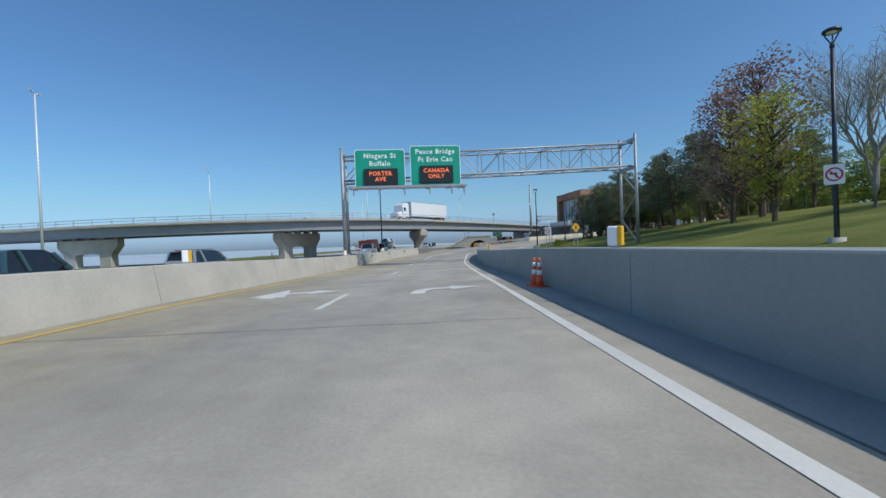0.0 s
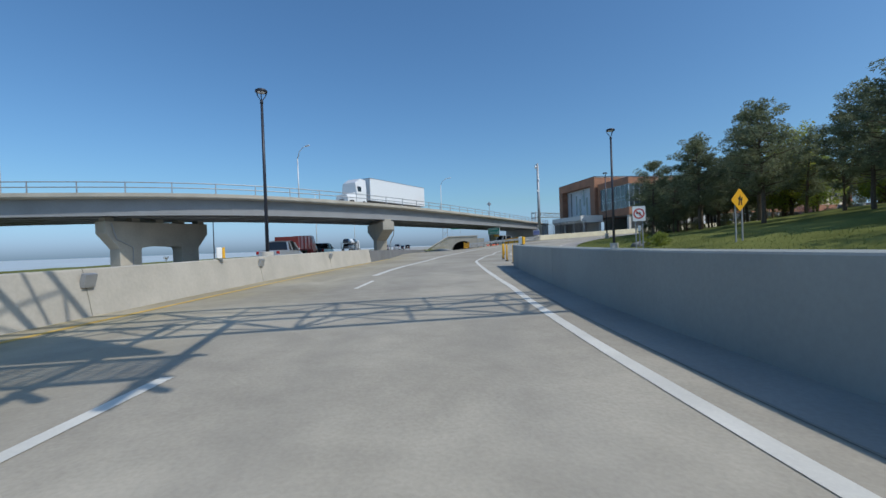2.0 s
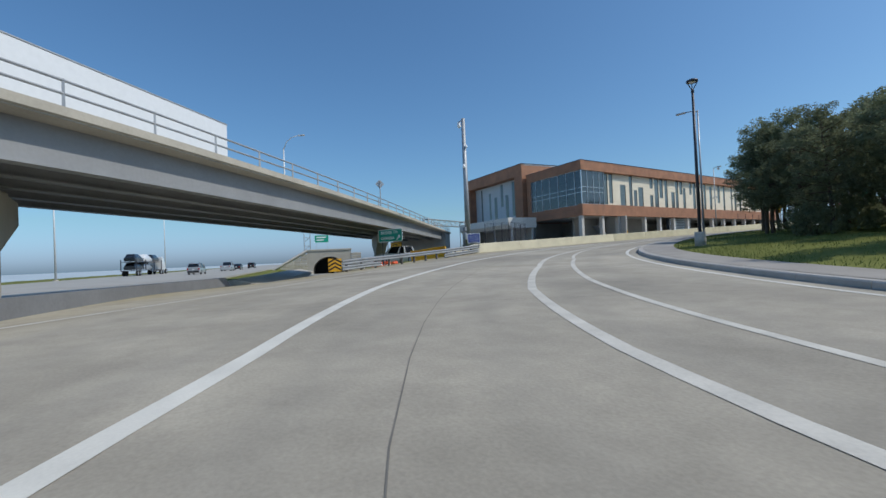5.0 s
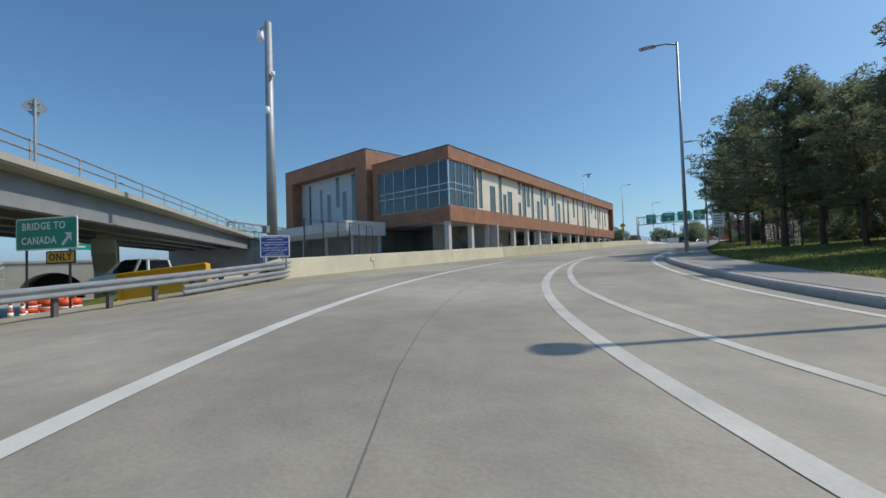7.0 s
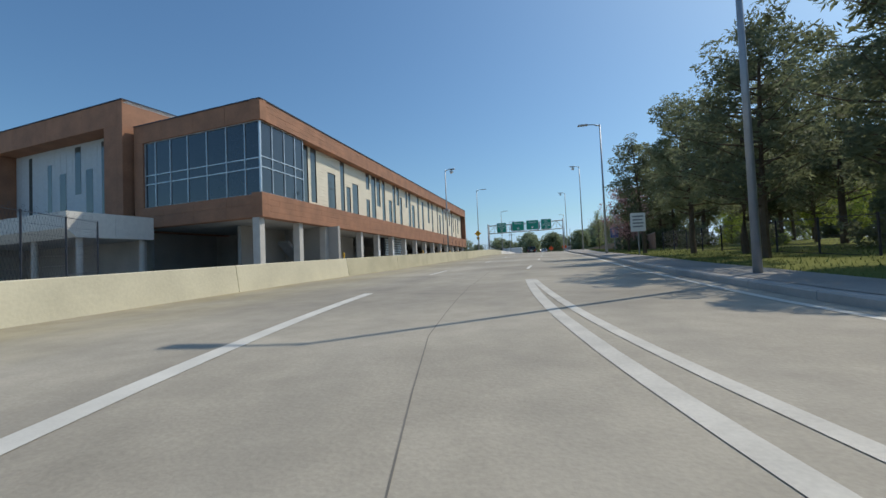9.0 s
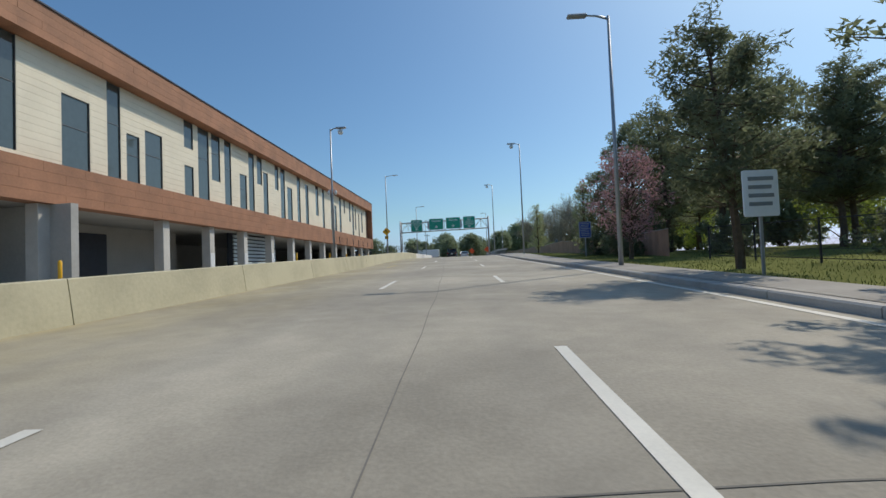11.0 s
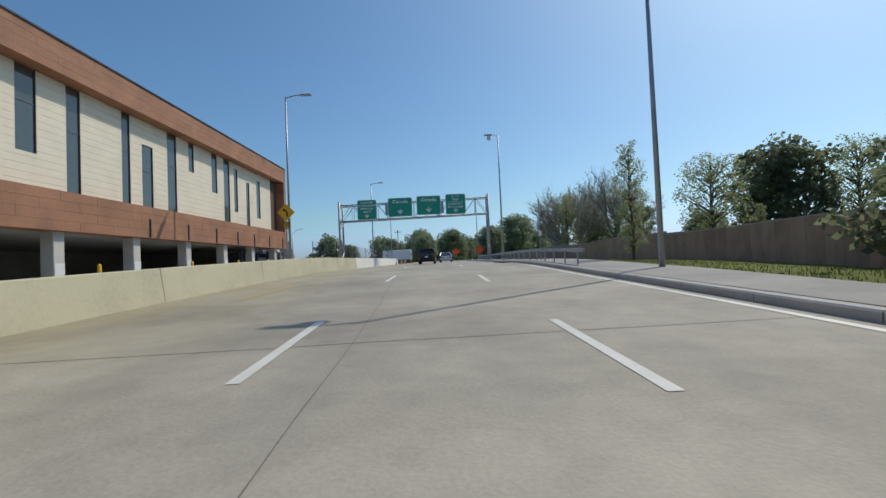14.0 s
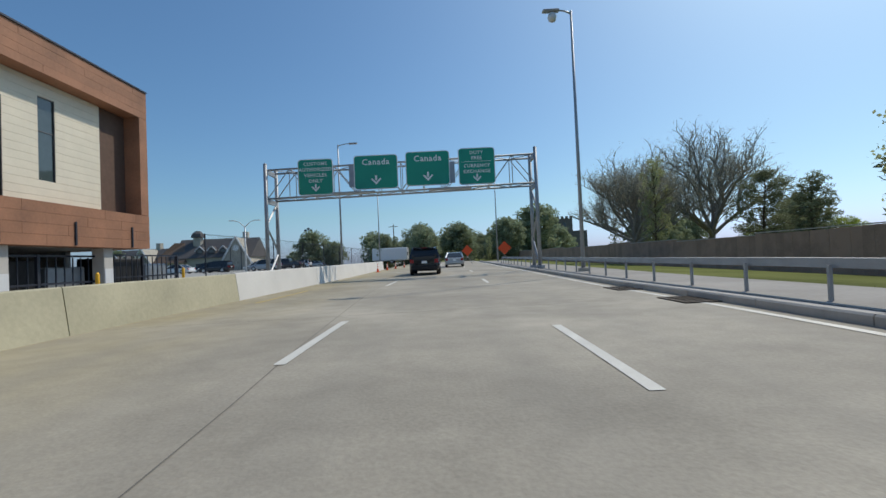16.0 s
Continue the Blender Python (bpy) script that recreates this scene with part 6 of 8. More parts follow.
def build_arch():
    top = empty("underpass_portal", pose(-155, 52.3, -3.2, 0, 0, facing(-155, 52.3, -66, 18)))
    W, H, R = 4.4, 4.9, 3.3
    bm = bmesh.new()
    n = 16
    arc = [(-R + 0.0, 0.0)] + [(-R * math.cos(math.pi * k / n), 0.9 + 2.8 * math.sin(math.pi * k / n)) for k in range(n + 1)] + [(R, 0.0)]
    top_pts = [(-W, 0.0)] + [(-W + 2 * W * k / n, H) for k in range(n + 1)] + [(W, 0.0)]
    for y0, y1 in ((-0.3, 9.0),):
        a0 = [bm.verts.new((x, y0, z)) for x, z in arc]
        a1 = [bm.verts.new((x, y1, z)) for x, z in arc]
        t0 = [bm.verts.new((x, y0, z)) for x, z in top_pts]
        t1 = [bm.verts.new((x, y1, z)) for x, z in top_pts]
        for k in range(len(arc) - 1):
            bm.faces.new((a0[k], a0[k + 1], t0[k + 1], t0[k]))
            bm.faces.new((a0[k], a1[k], a1[k + 1], a0[k + 1]))
            bm.faces.new((t0[k], t0[k + 1], t1[k + 1], t1[k]))
        bm.faces.new(a1)
    bmesh.ops.recalc_face_normals(bm, faces=bm.faces[:])
    part("arch", bm, BRIDGEC, top)
    part("coping", one_box(-W - 0.1, W + 0.1, -0.45, 0.1, H, H + 0.35, 0.04), BRIDGEC, top)
    # black sheet across the bore, painted in place of the tunnel's darkness
    part("back", one_box(-R, R, 8.0, 8.2, 0, 3.8), BLACK, top)
    # stepped wing wall in courses
    for c in range(7):
        for k in range(5):
            x0 = -W - 1.3 * (k + 1)
            if (c + 1) * 0.62 < H + 0.1 - k * 0.8:
                part("stone", one_box(x0 + 0.02, x0 + 1.28, -0.35 - 0.25 * k, 0.1 - 0.25 * k, c * 0.62 + 0.02, c * 0.62 + 0.60, 0.02), MASON, top)
    part("coping", bar(bmesh.new(), (-W, -0.4, H + 0.1), (-W - 6.6, -1.3, H - 3.6), 0.4), BARRIER, top)
    for c in range(7):
        part("stone", one_box(W + 0.02, W + 2.0, -0.4, 0.1, c * 0.62 + 0.02, c * 0.62 + 0.60, 0.02), MASON, top)
    return tagged(top, "pale concrete underpass portal with a low round arch", "underpass")


build_arch()
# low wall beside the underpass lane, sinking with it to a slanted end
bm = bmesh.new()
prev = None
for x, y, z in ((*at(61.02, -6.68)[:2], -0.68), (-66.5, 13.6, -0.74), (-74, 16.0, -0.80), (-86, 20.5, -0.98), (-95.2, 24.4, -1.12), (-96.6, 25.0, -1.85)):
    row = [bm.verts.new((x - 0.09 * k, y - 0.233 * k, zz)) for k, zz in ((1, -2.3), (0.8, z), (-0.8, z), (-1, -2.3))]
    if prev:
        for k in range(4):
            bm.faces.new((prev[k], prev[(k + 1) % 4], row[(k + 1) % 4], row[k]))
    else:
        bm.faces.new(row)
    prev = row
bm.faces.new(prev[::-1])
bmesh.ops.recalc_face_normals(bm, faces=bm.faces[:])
# the dark concrete colour carries the shade on the wall's road side
tagged(link("underpass_wall", bm, mat("shade-dark wall concrete", (0.17, 0.175, 0.18), 0.85, var=0.2, scale=0.8, fine=12, bump=0.2)), "concrete wall beside the underpass lane, its shade put into a dark colour", "wall", kind="structure")
bm = bmesh.new()
prism(bm, [(-0.25, 0), (-0.2, 0.85), (0.2, 0.85), (2.0, 0.45), (2.05, 0)], [(Vector(q), Vector((0.36, 0.93, 0)), Vector((0, 0, 1))) for q in ((-97.2, 25.2, -2.2), (-105.2, 28.6, -2.2), (-120, 34.4, -2.2), (-134, 40, -2.3))])
tagged(link("lane_wall", bm, BARRIER), "low pale concrete wall and sloping apron along the underpass lane", "wall", kind="structure")
# yellow pusher blade left standing under the bridge
def pusher_blade(m, half):
    top = empty("pusher_blade", m)
    face = [(0.02, 0.42), (0.10, 0.62), (0.12, 0.85), (0.10, 1.15), (0.03, 1.42), (-0.01, 1.42), (0.06, 1.15), (0.08, 0.85), (0.06, 0.62), (-0.02, 0.42)]
    part("mouldboard", prism(bmesh.new(), face, [(Vector((x, 0, 0)), Vector((0, 1, 0)), Vector((0, 0, 1))) for x in (-half, half)]), YELPOST, top)
    part("top_flange", one_box(-half, half, -0.12, 0.10, 1.423, 1.50, 0.01), YELPOST, top)
    part("cutting_edge", prism(bmesh.new(), [(-0.42, 0.02), (-0.36, 0.02), (0.02, 0.40), (-0.05, 0.41)], [(Vector((x, 0, 0)), Vector((0, 1, 0)), Vector((0, 0, 1))) for x in (-half, half)]), YELPOST, top)
    for x in (-half, half):
        part("side_plate", prism(bmesh.new(), [(-0.75, 0.0), (-0.75, 0.30), (-0.15, 0.48), (-0.12, 1.46), (0.3, 1.46), (0.3, 0.0)], [(Vector((x + dx, 0, 0)), Vector((0, 1, 0)), Vector((0, 0, 1))) for dx in (-0.025, 0.025)]), YELPOST, top)
    for x in (-half * 0.5, 0.0, half * 0.5):
        part("rib", one_box(x - 0.03, x + 0.03, 0.121, 0.32, 0.42, 1.42), YELPOST, top)
    part("skid", one_box(half - 0.5, half + 0.25, -0.2, 0.5, -0.01, 0.4, 0.03), BLACK, top, "black rubber skid")
    return tagged(top, "yellow steel pusher blade standing in the yard", "plough blade")


pusher_blade(pose(-100.5, 42.3, -1.16, 0, -6, 40.4), 1.65)


def diamond_back(x, y, z):
    """A warning sign on the bridge edge, seen from behind."""
    top = empty("road_sign", pose(x, y, z, 0, 0, 80))
    part("post", tube(bmesh.new(), [(0, 0, -0.3), (0, 0, 2.4)], 0.05, 8), GALV, top)
    bm = rounded(bmesh.new(), -0.3, 0.3, -0.3, 0.3, 0.04, 0, 0.02)
    bm.transform(Matrix.Translation((0, 0.07, 2.1)) @ pose(0, 0, 0, 90, 0, 0) @ pose(0, 0, 0, 0, 0, 45))
    part("plate", bm, POLE, top, "bare grey metal back of a diamond plate")
    for k in (1.95, 2.25):
        part("bracket", one_box(-0.15, 0.15, 0.0, 0.045, k - 0.03, k + 0.03), GALV, top)
    return tagged(top, "diamond road sign on the bridge edge seen from behind", "road sign", group="road signs")


diamond_back(-103.6, 39.1, 4.5)


def storm_drain(s, o):
    """A cast iron grating let into the gutter: a rim and its bars."""
    top = empty("storm_drain", road_pose(s, o, 0.012))
    bm = bmesh.new()
    for x0, x1, y0, y1 in ((-0.36, 0.36, -0.55, -0.49), (-0.36, 0.36, 0.49, 0.55), (-0.36, -0.30, -0.49, 0.49), (0.30, 0.36, -0.49, 0.49)):
        box(bm, x0, x1, y0, y1, -0.03, 0.012)
    part("rim", bm, IRON, top)
    # dark slab below the bars, its colour in place of the pit's shade
    part("pit", one_box(-0.30, 0.30, -0.49, 0.49, -0.03, -0.002), SEAL, top)
    for k in range(9):
        part("bar", one_box(-0.30, 0.30, -0.44 + 0.105 * k, -0.40 + 0.105 * k, -0.001, 0.010), IRON, top)
    return tagged(top, "rusty cast iron drain grating in the gutter", "drain", group="drains")


IRON = mat("rusty cast iron", (0.09, 0.075, 0.06), 0.75, metal=0.4, var=0.3, scale=8, fine=70, bump=0.2)
for s in (185.4, 188.6):
    storm_drain(s, 4.7)

# ---- vehicles ----


def wheel(parent, x, y, r, w):
    tyre = part("wheel", tube(bmesh.new(), [(x - w / 2, y, r), (x - w / 2 + 0.03, y, r), (x + w / 2 - 0.03, y, r), (x + w / 2, y, r)], [r * 0.9, r, r, r * 0.9], 20), TYRE, parent, smooth=False)
    sx = 1 if x > 0 else -1
    part("rim", tube(bmesh.new(), [(x + sx * (w / 2 - 0.02), y, r), (x + sx * (w / 2 + 0.008), y, r)], [r * 0.66, r * 0.6], 16), RIM, tyre)
    return tyre


def loft(sections):
    """A closed body from cross sections: (y, half width low, half width mid, half width top, z low, z mid, z top)."""
    bm = bmesh.new()
    rings = []
    for y, wl, wm, wt, zl, zm, zt in sections:
        pts = [(-wl, zl), (-wm, zl + 0.18), (-wm, zm), (-wt, zt - 0.04), (-wt + 0.07, zt), (wt - 0.07, zt), (wt, zt - 0.04), (wm, zm), (wm, zl + 0.18), (wl, zl)]
        rings.append([bm.verts.new((x, y, z)) for x, z in pts])
    n = len(rings[0])
    for a, b in zip(rings, rings[1:]):
        for k in range(n):
            bm.faces.new((a[k], a[(k + 1) % n], b[(k + 1) % n], b[k]))
    bm.faces.new(rings[0][::-1])
    bm.faces.new(rings[-1])
    bmesh.ops.recalc_face_normals(bm, faces=bm.faces[:])
    return bm


def car(m, kind, paint, label, name="car", category="car"):
    """A car, nose towards +y, its middle at the origin."""
    top = empty(name, m)
    if kind == "suv":
        L, W, H, belt, r = 4.6, 1.86, 1.68, 1.02, 0.35
        cabin = [(-2.16, 0.72, 1.25), (-1.95, 0.70, 1.62), (-1.4, 0.69, 1.68), (0.1, 0.68, 1.67), (0.55, 0.68, 1.58), (1.25, 0.74, 1.05)]
    elif kind == "sedan":
        L, W, H, belt, r = 4.8, 1.84, 1.45, 0.92, 0.33
        cabin = [(-1.75, 0.74, 0.98), (-1.0, 0.66, 1.38), (-0.4, 0.64, 1.45), (0.3, 0.64, 1.43), (0.6, 0.65, 1.36), (1.35, 0.74, 0.95)]
    else:
        L, W, H, belt, r = 5.8, 1.98, 1.9, 1.15, 0.40
        cabin = [(-0.9, 0.80, 1.2), (-0.75, 0.76, 1.82), (-0.3, 0.74, 1.9), (0.7, 0.74, 1.88), (1.0, 0.75, 1.75), (1.6, 0.82, 1.18)]
    h, w = L / 2, W / 2
    body = loft([(-h, w * 0.82, w * 0.88, w * 0.80, 0.38, 0.62, belt - 0.1), (-h + 0.12, w * 0.92, w * 0.97, w * 0.90, 0.24, 0.66, belt), (-h * 0.55, w * 0.95, w, w * 0.93, 0.22, 0.7, belt), (0, w * 0.95, w, w * 0.93, 0.22, 0.7, belt),
                 (h * 0.5, w * 0.95, w, w * 0.91, 0.22, 0.68, belt - 0.02), (h * 0.82, w * 0.93, w * 0.97, w * 0.86, 0.22, 0.62, belt - 0.16), (h - 0.08, w * 0.84, w * 0.88, w * 0.76, 0.26, 0.55, belt - 0.30), (h, w * 0.74, w * 0.78, w * 0.68, 0.34, 0.5, belt - 0.36)])
    part("body", body, paint, top, smooth=False)
    bm = bmesh.new()
    prev = None
    for y, hw, z in cabin:
        row = [bm.verts.new(p) for p in ((-w * 0.93, y, belt - 0.03), (-hw, y, z), (hw, y, z), (w * 0.93, y, belt - 0.03))]
        if prev:
            for k in range(3):
                bm.faces.new((prev[k], prev[k + 1], row[k + 1], row[k]))
        else:
            bm.faces.new(row[::-1])
        prev = row
    bm.faces.new(prev)
    bmesh.ops.recalc_face_normals(bm, faces=bm.faces[:])
    part("cabin_glass", bm, CARGLASS, top, "dark tinted glass")
    ys = [c for c in cabin if c[2] > H - 0.12]
    bm = bmesh.new()
    rows = [[bm.verts.new((sx * (c[1] + 0.015), c[0], c[2] + dz)) for sx, dz in ((-1, -0.05), (-0.9, 0.012), (0.9, 0.012), (1, -0.05))] for c in ys]
    for a, b in zip(rows, rows[1:]):
        for k in range(3):
            bm.faces.new((a[k], a[k + 1], b[k + 1], b[k]))
    bmesh.ops.solidify(bm, geom=bm.faces[:], thickness=-0.02)
    part("roof", bm, paint, top)
    for sx in (-1, 1):
        for i, j in ((0, 1), (-1, -2), (2, 2)):
            a, b = cabin[i], cabin[j]
            p0 = (sx * (w * 0.93 + 0.004), a[0] if i != 2 else a[0] + 0.25, belt - 0.03)
            part("pillar", bar(bmesh.new(), p0, (sx * (b[1] + 0.01), b[0], b[2]), 0.12), paint, top)
        part("wing_mirror", one_box(sx * (w + 0.02) - 0.09, sx * (w + 0.02) + 0.09, cabin[-1][0] - 0.35, cabin[-1][0] - 0.2, belt - 0.02, belt + 0.14, 0.03), paint, top)
        part("tail_light", one_box(sx * w * 0.80 - 0.13, sx * w * 0.80 + 0.10, -h - 0.012, -h + 0.16, belt - 0.30, belt - 0.06, 0.02), LAMPRED, top, "red tail light")
        part("headlight", one_box(sx * w * 0.68 - 0.17, sx * w * 0.68 + 0.13, h - 0.16, h - 0.01, belt - 0.44, belt - 0.28, 0.02), SIGNW, top, "clear headlight")
        for y in (-h * 0.58, h * 0.60):
            wheel(top, sx * (w - 0.11), y, r, 0.23)
        if kind == "suv":
            part("roof_rail", tube(bmesh.new(), [(sx * 0.62, -1.7, 1.72), (sx * 0.62, 0.1, 1.74)], 0.02, 6), BLACK, top)
    part("bumper", one_box(-w * 0.86, w * 0.86, -h - 0.05, -h + 0.12, 0.30, 0.58, 0.05), BLACK if kind == "suv" else paint, top)
    part("bumper", one_box(-w * 0.74, w * 0.74, h - 0.1, h + 0.03, 0.28, 0.46, 0.04), paint, top)
    part("number_plate", one_box(-0.16, 0.16, -h - 0.022, -h - 0.004, belt - 0.32, belt - 0.16, 0.004), SIGNW, top, "white number plate")
    if kind == "suv":
        part("rear_window", box(bmesh.new(), -0.62, 0.62, -0.006, 0.0, 0.0, 0.40, 0.0, Matrix.Translation((0, -2.19, 1.14)) @ pose(0, 0, 0, -22, 0, 0)), CARGLASS, top)
        part("brake_light", one_box(-0.2, 0.2, -2.215, -2.2, 1.635, 1.665, 0.004), LAMPRED, top, "red high brake light")
        part("spoiler", one_box(-0.64, 0.64, -2.2, -1.9, 1.63, 1.67, 0.012), paint, top)
        part("tailgate", loft([(-2.30, 0.70, 0.74, 0.70, 0.56, 0.8, 1.12), (-2.2, 0.72, 0.78, 0.74, 0.56, 0.8, 1.14)]), paint, top)
    if kind == "pickup":
        part("bed", one_box(-w * 0.8, w * 0.8, -h + 0.2, -1.0, belt - 0.02, belt + 0.012, 0.0), BLACK, top)
    return tagged(top, label, category, group="vehicles")


car(road_pose(205.6, -1.5), "suv", CARDARK, "dark grey compact sport utility vehicle seen from behind")
car(road_pose(222.0, 0.6), "sedan", CARSILVER, "silver saloon car on the concrete lane")


def highway_pose(d, off, z=-1.57, turn=0):
    """d metres along the motorway, off to the right of its axis."""
    ax, rx = Vector((-0.9537, 0.3007, 0)), Vector((0.3007, 0.9537, 0))
    p = Vector((100, -55, 0)) + ax * d + rx * off
    return pose(p.x, p.y, z, 0, 0, math.degrees(math.atan2(0.9537, 0.3007)) + turn)


car(highway_pose(180, 6.5), "pickup", CARSILVER, "silver pickup truck on the motorway", "pickup_truck", "pickup")
car(highway_pose(201.5, 4.0), "pickup", CARDARK, "black pickup truck on the motorway", "pickup_truck", "pickup")
car(highway_pose(138, 6.0), "suv", CARSILVER, "grey sport utility vehicle on the motorway")
car(highway_pose(126.5, 6.0), "pickup", mat("teal paint", (0.04, 0.09, 0.10), 0.3, 0.2, var=0.05, coat=0.8), "dark teal pickup truck on the motorway", "pickup_truck", "pickup")
car(highway_pose(258, 5.0), "suv", CARSILVER, "blue-grey car far along the motorway")
car(highway_pose(297, 5.0), "sedan", CARDARK, "dark saloon car far along the motorway")
car(highway_pose(323, 5.0), "suv", CARDARK, "dark car far along the motorway")
car(highway_pose(284, 5.0), "pickup", CARSILVER, "silver pickup truck far along the motorway", "pickup_truck", "pickup")
car(pose(-114.0, 46.9, ground_z(-114.0, 46.9) + 0.02, 0, 0, 118) @ Matrix.Scale(1.12, 4), "pickup", CARWHITE, "white work truck parked under the bridge", "work_truck", "truck")


def semi(m, cab_paint, box_paint, label):
    """An articulated lorry with a long box trailer, nose towards +y."""
    top = empty("semi_truck", m)
    part("trailer", one_box(-1.3, 1.3, -10.0, 3.6, 1.15, 4.0, 0.04), box_paint, top)
    for z in (1.12, 3.98):
        part("trailer_rail", one_box(-1.32, 1.32, -10.02, 3.62, z, z + 0.07, 0.01), GALV, top)
    part("tail_door", one_box(-1.2, 1.2, -10.03, -10.0, 1.3, 3.9, 0.01), box_paint, top)
    part("frame", one_box(-0.5, 0.5, -9.6, 7.6, 0.85, 1.12), BLACK, top)
    part("cab", loft([(4.3, 1.1, 1.2, 1.1, 0.7, 2.4, 3.7), (5.2, 1.1, 1.2, 1.05, 0.7, 2.4, 3.8), (6.2, 1.1, 1.18, 1.0, 0.7, 2.0, 3.2)]), cab_paint, top)
    part("bonnet", loft([(6.2, 1.0, 1.1, 0.9, 0.6, 1.4, 2.0), (7.6, 0.9, 0.95, 0.75, 0.6, 1.2, 1.65)]), cab_paint, top)
    part("windscreen", box(bmesh.new(), -0.95, 0.95, 0, 0.02, 0, 0.85, 0.0, Matrix.Translation((0, 6.16, 2.1)) @ pose(0, 0, 0, 8, 0, 0)), CARGLASS, top)
    for sx in (-1, 1):
        part("side_window", one_box(sx * 1.15 - 0.07, sx * 1.15 + 0.07, 5.3, 5.95, 2.1, 2.75, 0.02), CARGLASS, top)
        for y in (-9.0, -7.8, 3.6, 4.8, 7.0):
            wheel(top, sx * 1.05, y, 0.5, 0.32)
    return tagged(top, label, "truck", group="lorries")


o, r, u = bridge_frames()[45]
d = Vector((r.y, -r.x, 0))
q = o + r * 6.6
semi(pose(q.x, q.y, q.z - 0.045, 0, 0, math.degrees(math.atan2(d.x, -d.y))), CARWHITE, CARWHITE, "white articulated lorry with a plain box trailer")


def transporter(m):
    """A car transporter: cab, two-deck open frame and the cars on it, nose towards +y."""
    top = empty("car_transporter", m)
    part("cab", loft([(4.3, 1.1, 1.2, 1.1, 0.7, 2.4, 3.5), (5.2, 1.1, 1.2, 1.05, 0.7, 2.4, 3.6), (6.2, 1.1, 1.18, 1.0, 0.7, 2.0, 3.0)]), CARWHITE, top)
    part("bonnet", loft([(6.2, 1.0, 1.1, 0.9, 0.6, 1.4, 2.0), (7.6, 0.9, 0.95, 0.75, 0.6, 1.2, 1.65)]), CARWHITE, top)
    for z in (0.9, 2.45):
        part("deck", one_box(-1.2, 1.2, -10, 3.9, z, z + 0.1), DARKMET, top)
    for y in (-9.8, -5.2, -0.6, 3.7):
        for sx in (-1, 1):
            part("deck_post", one_box(sx * 1.2 - 0.06, sx * 1.2 + 0.06, y - 0.06, y + 0.06, 0.9, 2.9), DARKMET, top)
    for i, (y, z) in enumerate(((-7.6, 1.0), (-2.9, 1.0), (-7.4, 2.55), (-2.6, 2.55), (1.8, 2.55))):
        paint = (CARDARK, CARSILVER, CARDARK, CARWHITE, CARDARK)[i]
        load = part("loaded_car", loft([(y - 2.1, 0.75, 0.85, 0.7, z + 0.15, z + 0.6, z + 0.8), (y - 1.9, 0.85, 0.9, 0.75, z + 0.1, z + 0.65, z + 0.9), (y - 1.3, 0.88, 0.92, 0.62, z + 0.1, z + 0.75, z + 1.4),
                                        (y + 0.3, 0.88, 0.92, 0.62, z + 0.1, z + 0.75, z + 1.42), (y + 1.1, 0.88, 0.92, 0.75, z + 0.1, z + 0.75, z + 0.92), (y + 2.1, 0.75, 0.85, 0.65, z + 0.15, z + 0.55, z + 0.7)]), paint, top)
    for sx in (-1, 1):
        for y in (-9.0, -7.8, 3.6, 4.8, 7.0):
            wheel(top, sx * 1.05, y, 0.5, 0.32)
    return tagged(top, "white car transporter loaded with cars on the motorway", "truck", group="lorries")


transporter(highway_pose(282, -9))


def dump_truck(m):
    top = empty("dump_truck", m)
    part("frame", one_box(-0.5, 0.5, -3.6, 3.6, 0.8, 1.05), BLACK, top)
    part("cab", loft([(1.2, 1.0, 1.15, 1.0, 0.7, 1.9, 2.7), (2.3, 1.0, 1.15, 0.95, 0.7, 1.8, 2.65)]), CARRED, top)
    part("bonnet", loft([(2.3, 0.9, 1.0, 0.85, 0.7, 1.3, 1.8), (3.8, 0.85, 0.9, 0.7, 0.7, 1.2, 1.6)]), CARRED, top)
    bm = bmesh.new()
    prism(bm, [(-3.7, 1.2), (-3.9, 2.5), (1.0, 2.6), (1.0, 1.2)], [(Vector((x, 0, 0)), Vector((0, 1, 0)), Vector((0, 0, 1))) for x in (-1.2, 1.2)])
    part("tipper", bm, CARRED, top)
    for y in (-3.2, -2.0, -0.8, 0.4):
        for sx in (-1, 1):
            part("rib", one_box(sx * 1.22 - 0.05, sx * 1.22 + 0.05, y - 0.06, y + 0.06, 1.2, 2.5), CARRED, top)
    for sx in (-1, 1):
        for y in (-2.7, -1.5, 2.9):
            wheel(top, sx * 1.0, y, 0.5, 0.32)
    return tagged(top, "red tipper truck on the motorway", "truck", group="lorries")


dump_truck(highway_pose(191.5, 4.2))

# parked cars beyond the barrier and along the lot
PARK = [(-106.5, 152, "suv", CARSILVER), (-107.0, 158, "sedan", CARWHITE), (-106.6, 164, "pickup", CARDARK), (-107.2, 171, "sedan", CARDARK), (-106.8, 178, "suv", CARWHITE), (-107, 186, "sedan", CARSILVER), (-114, 150, "suv", CARDARK), (-114.5, 158, "sedan", CARSILVER), (-120, 152, "sedan", CARWHITE), (-121, 162, "suv", CARDARK)]
for x, y, k, c in PARK:
    car(pose(x - 12 - (y * 3) % 5, y + 34, 2.8, 0, 0, 80 + (y * 7) % 20), k, c, {"suv": "parked sport utility vehicle", "sedan": "parked saloon car", "pickup": "parked pickup truck"}[k] + " on the concrete lot")


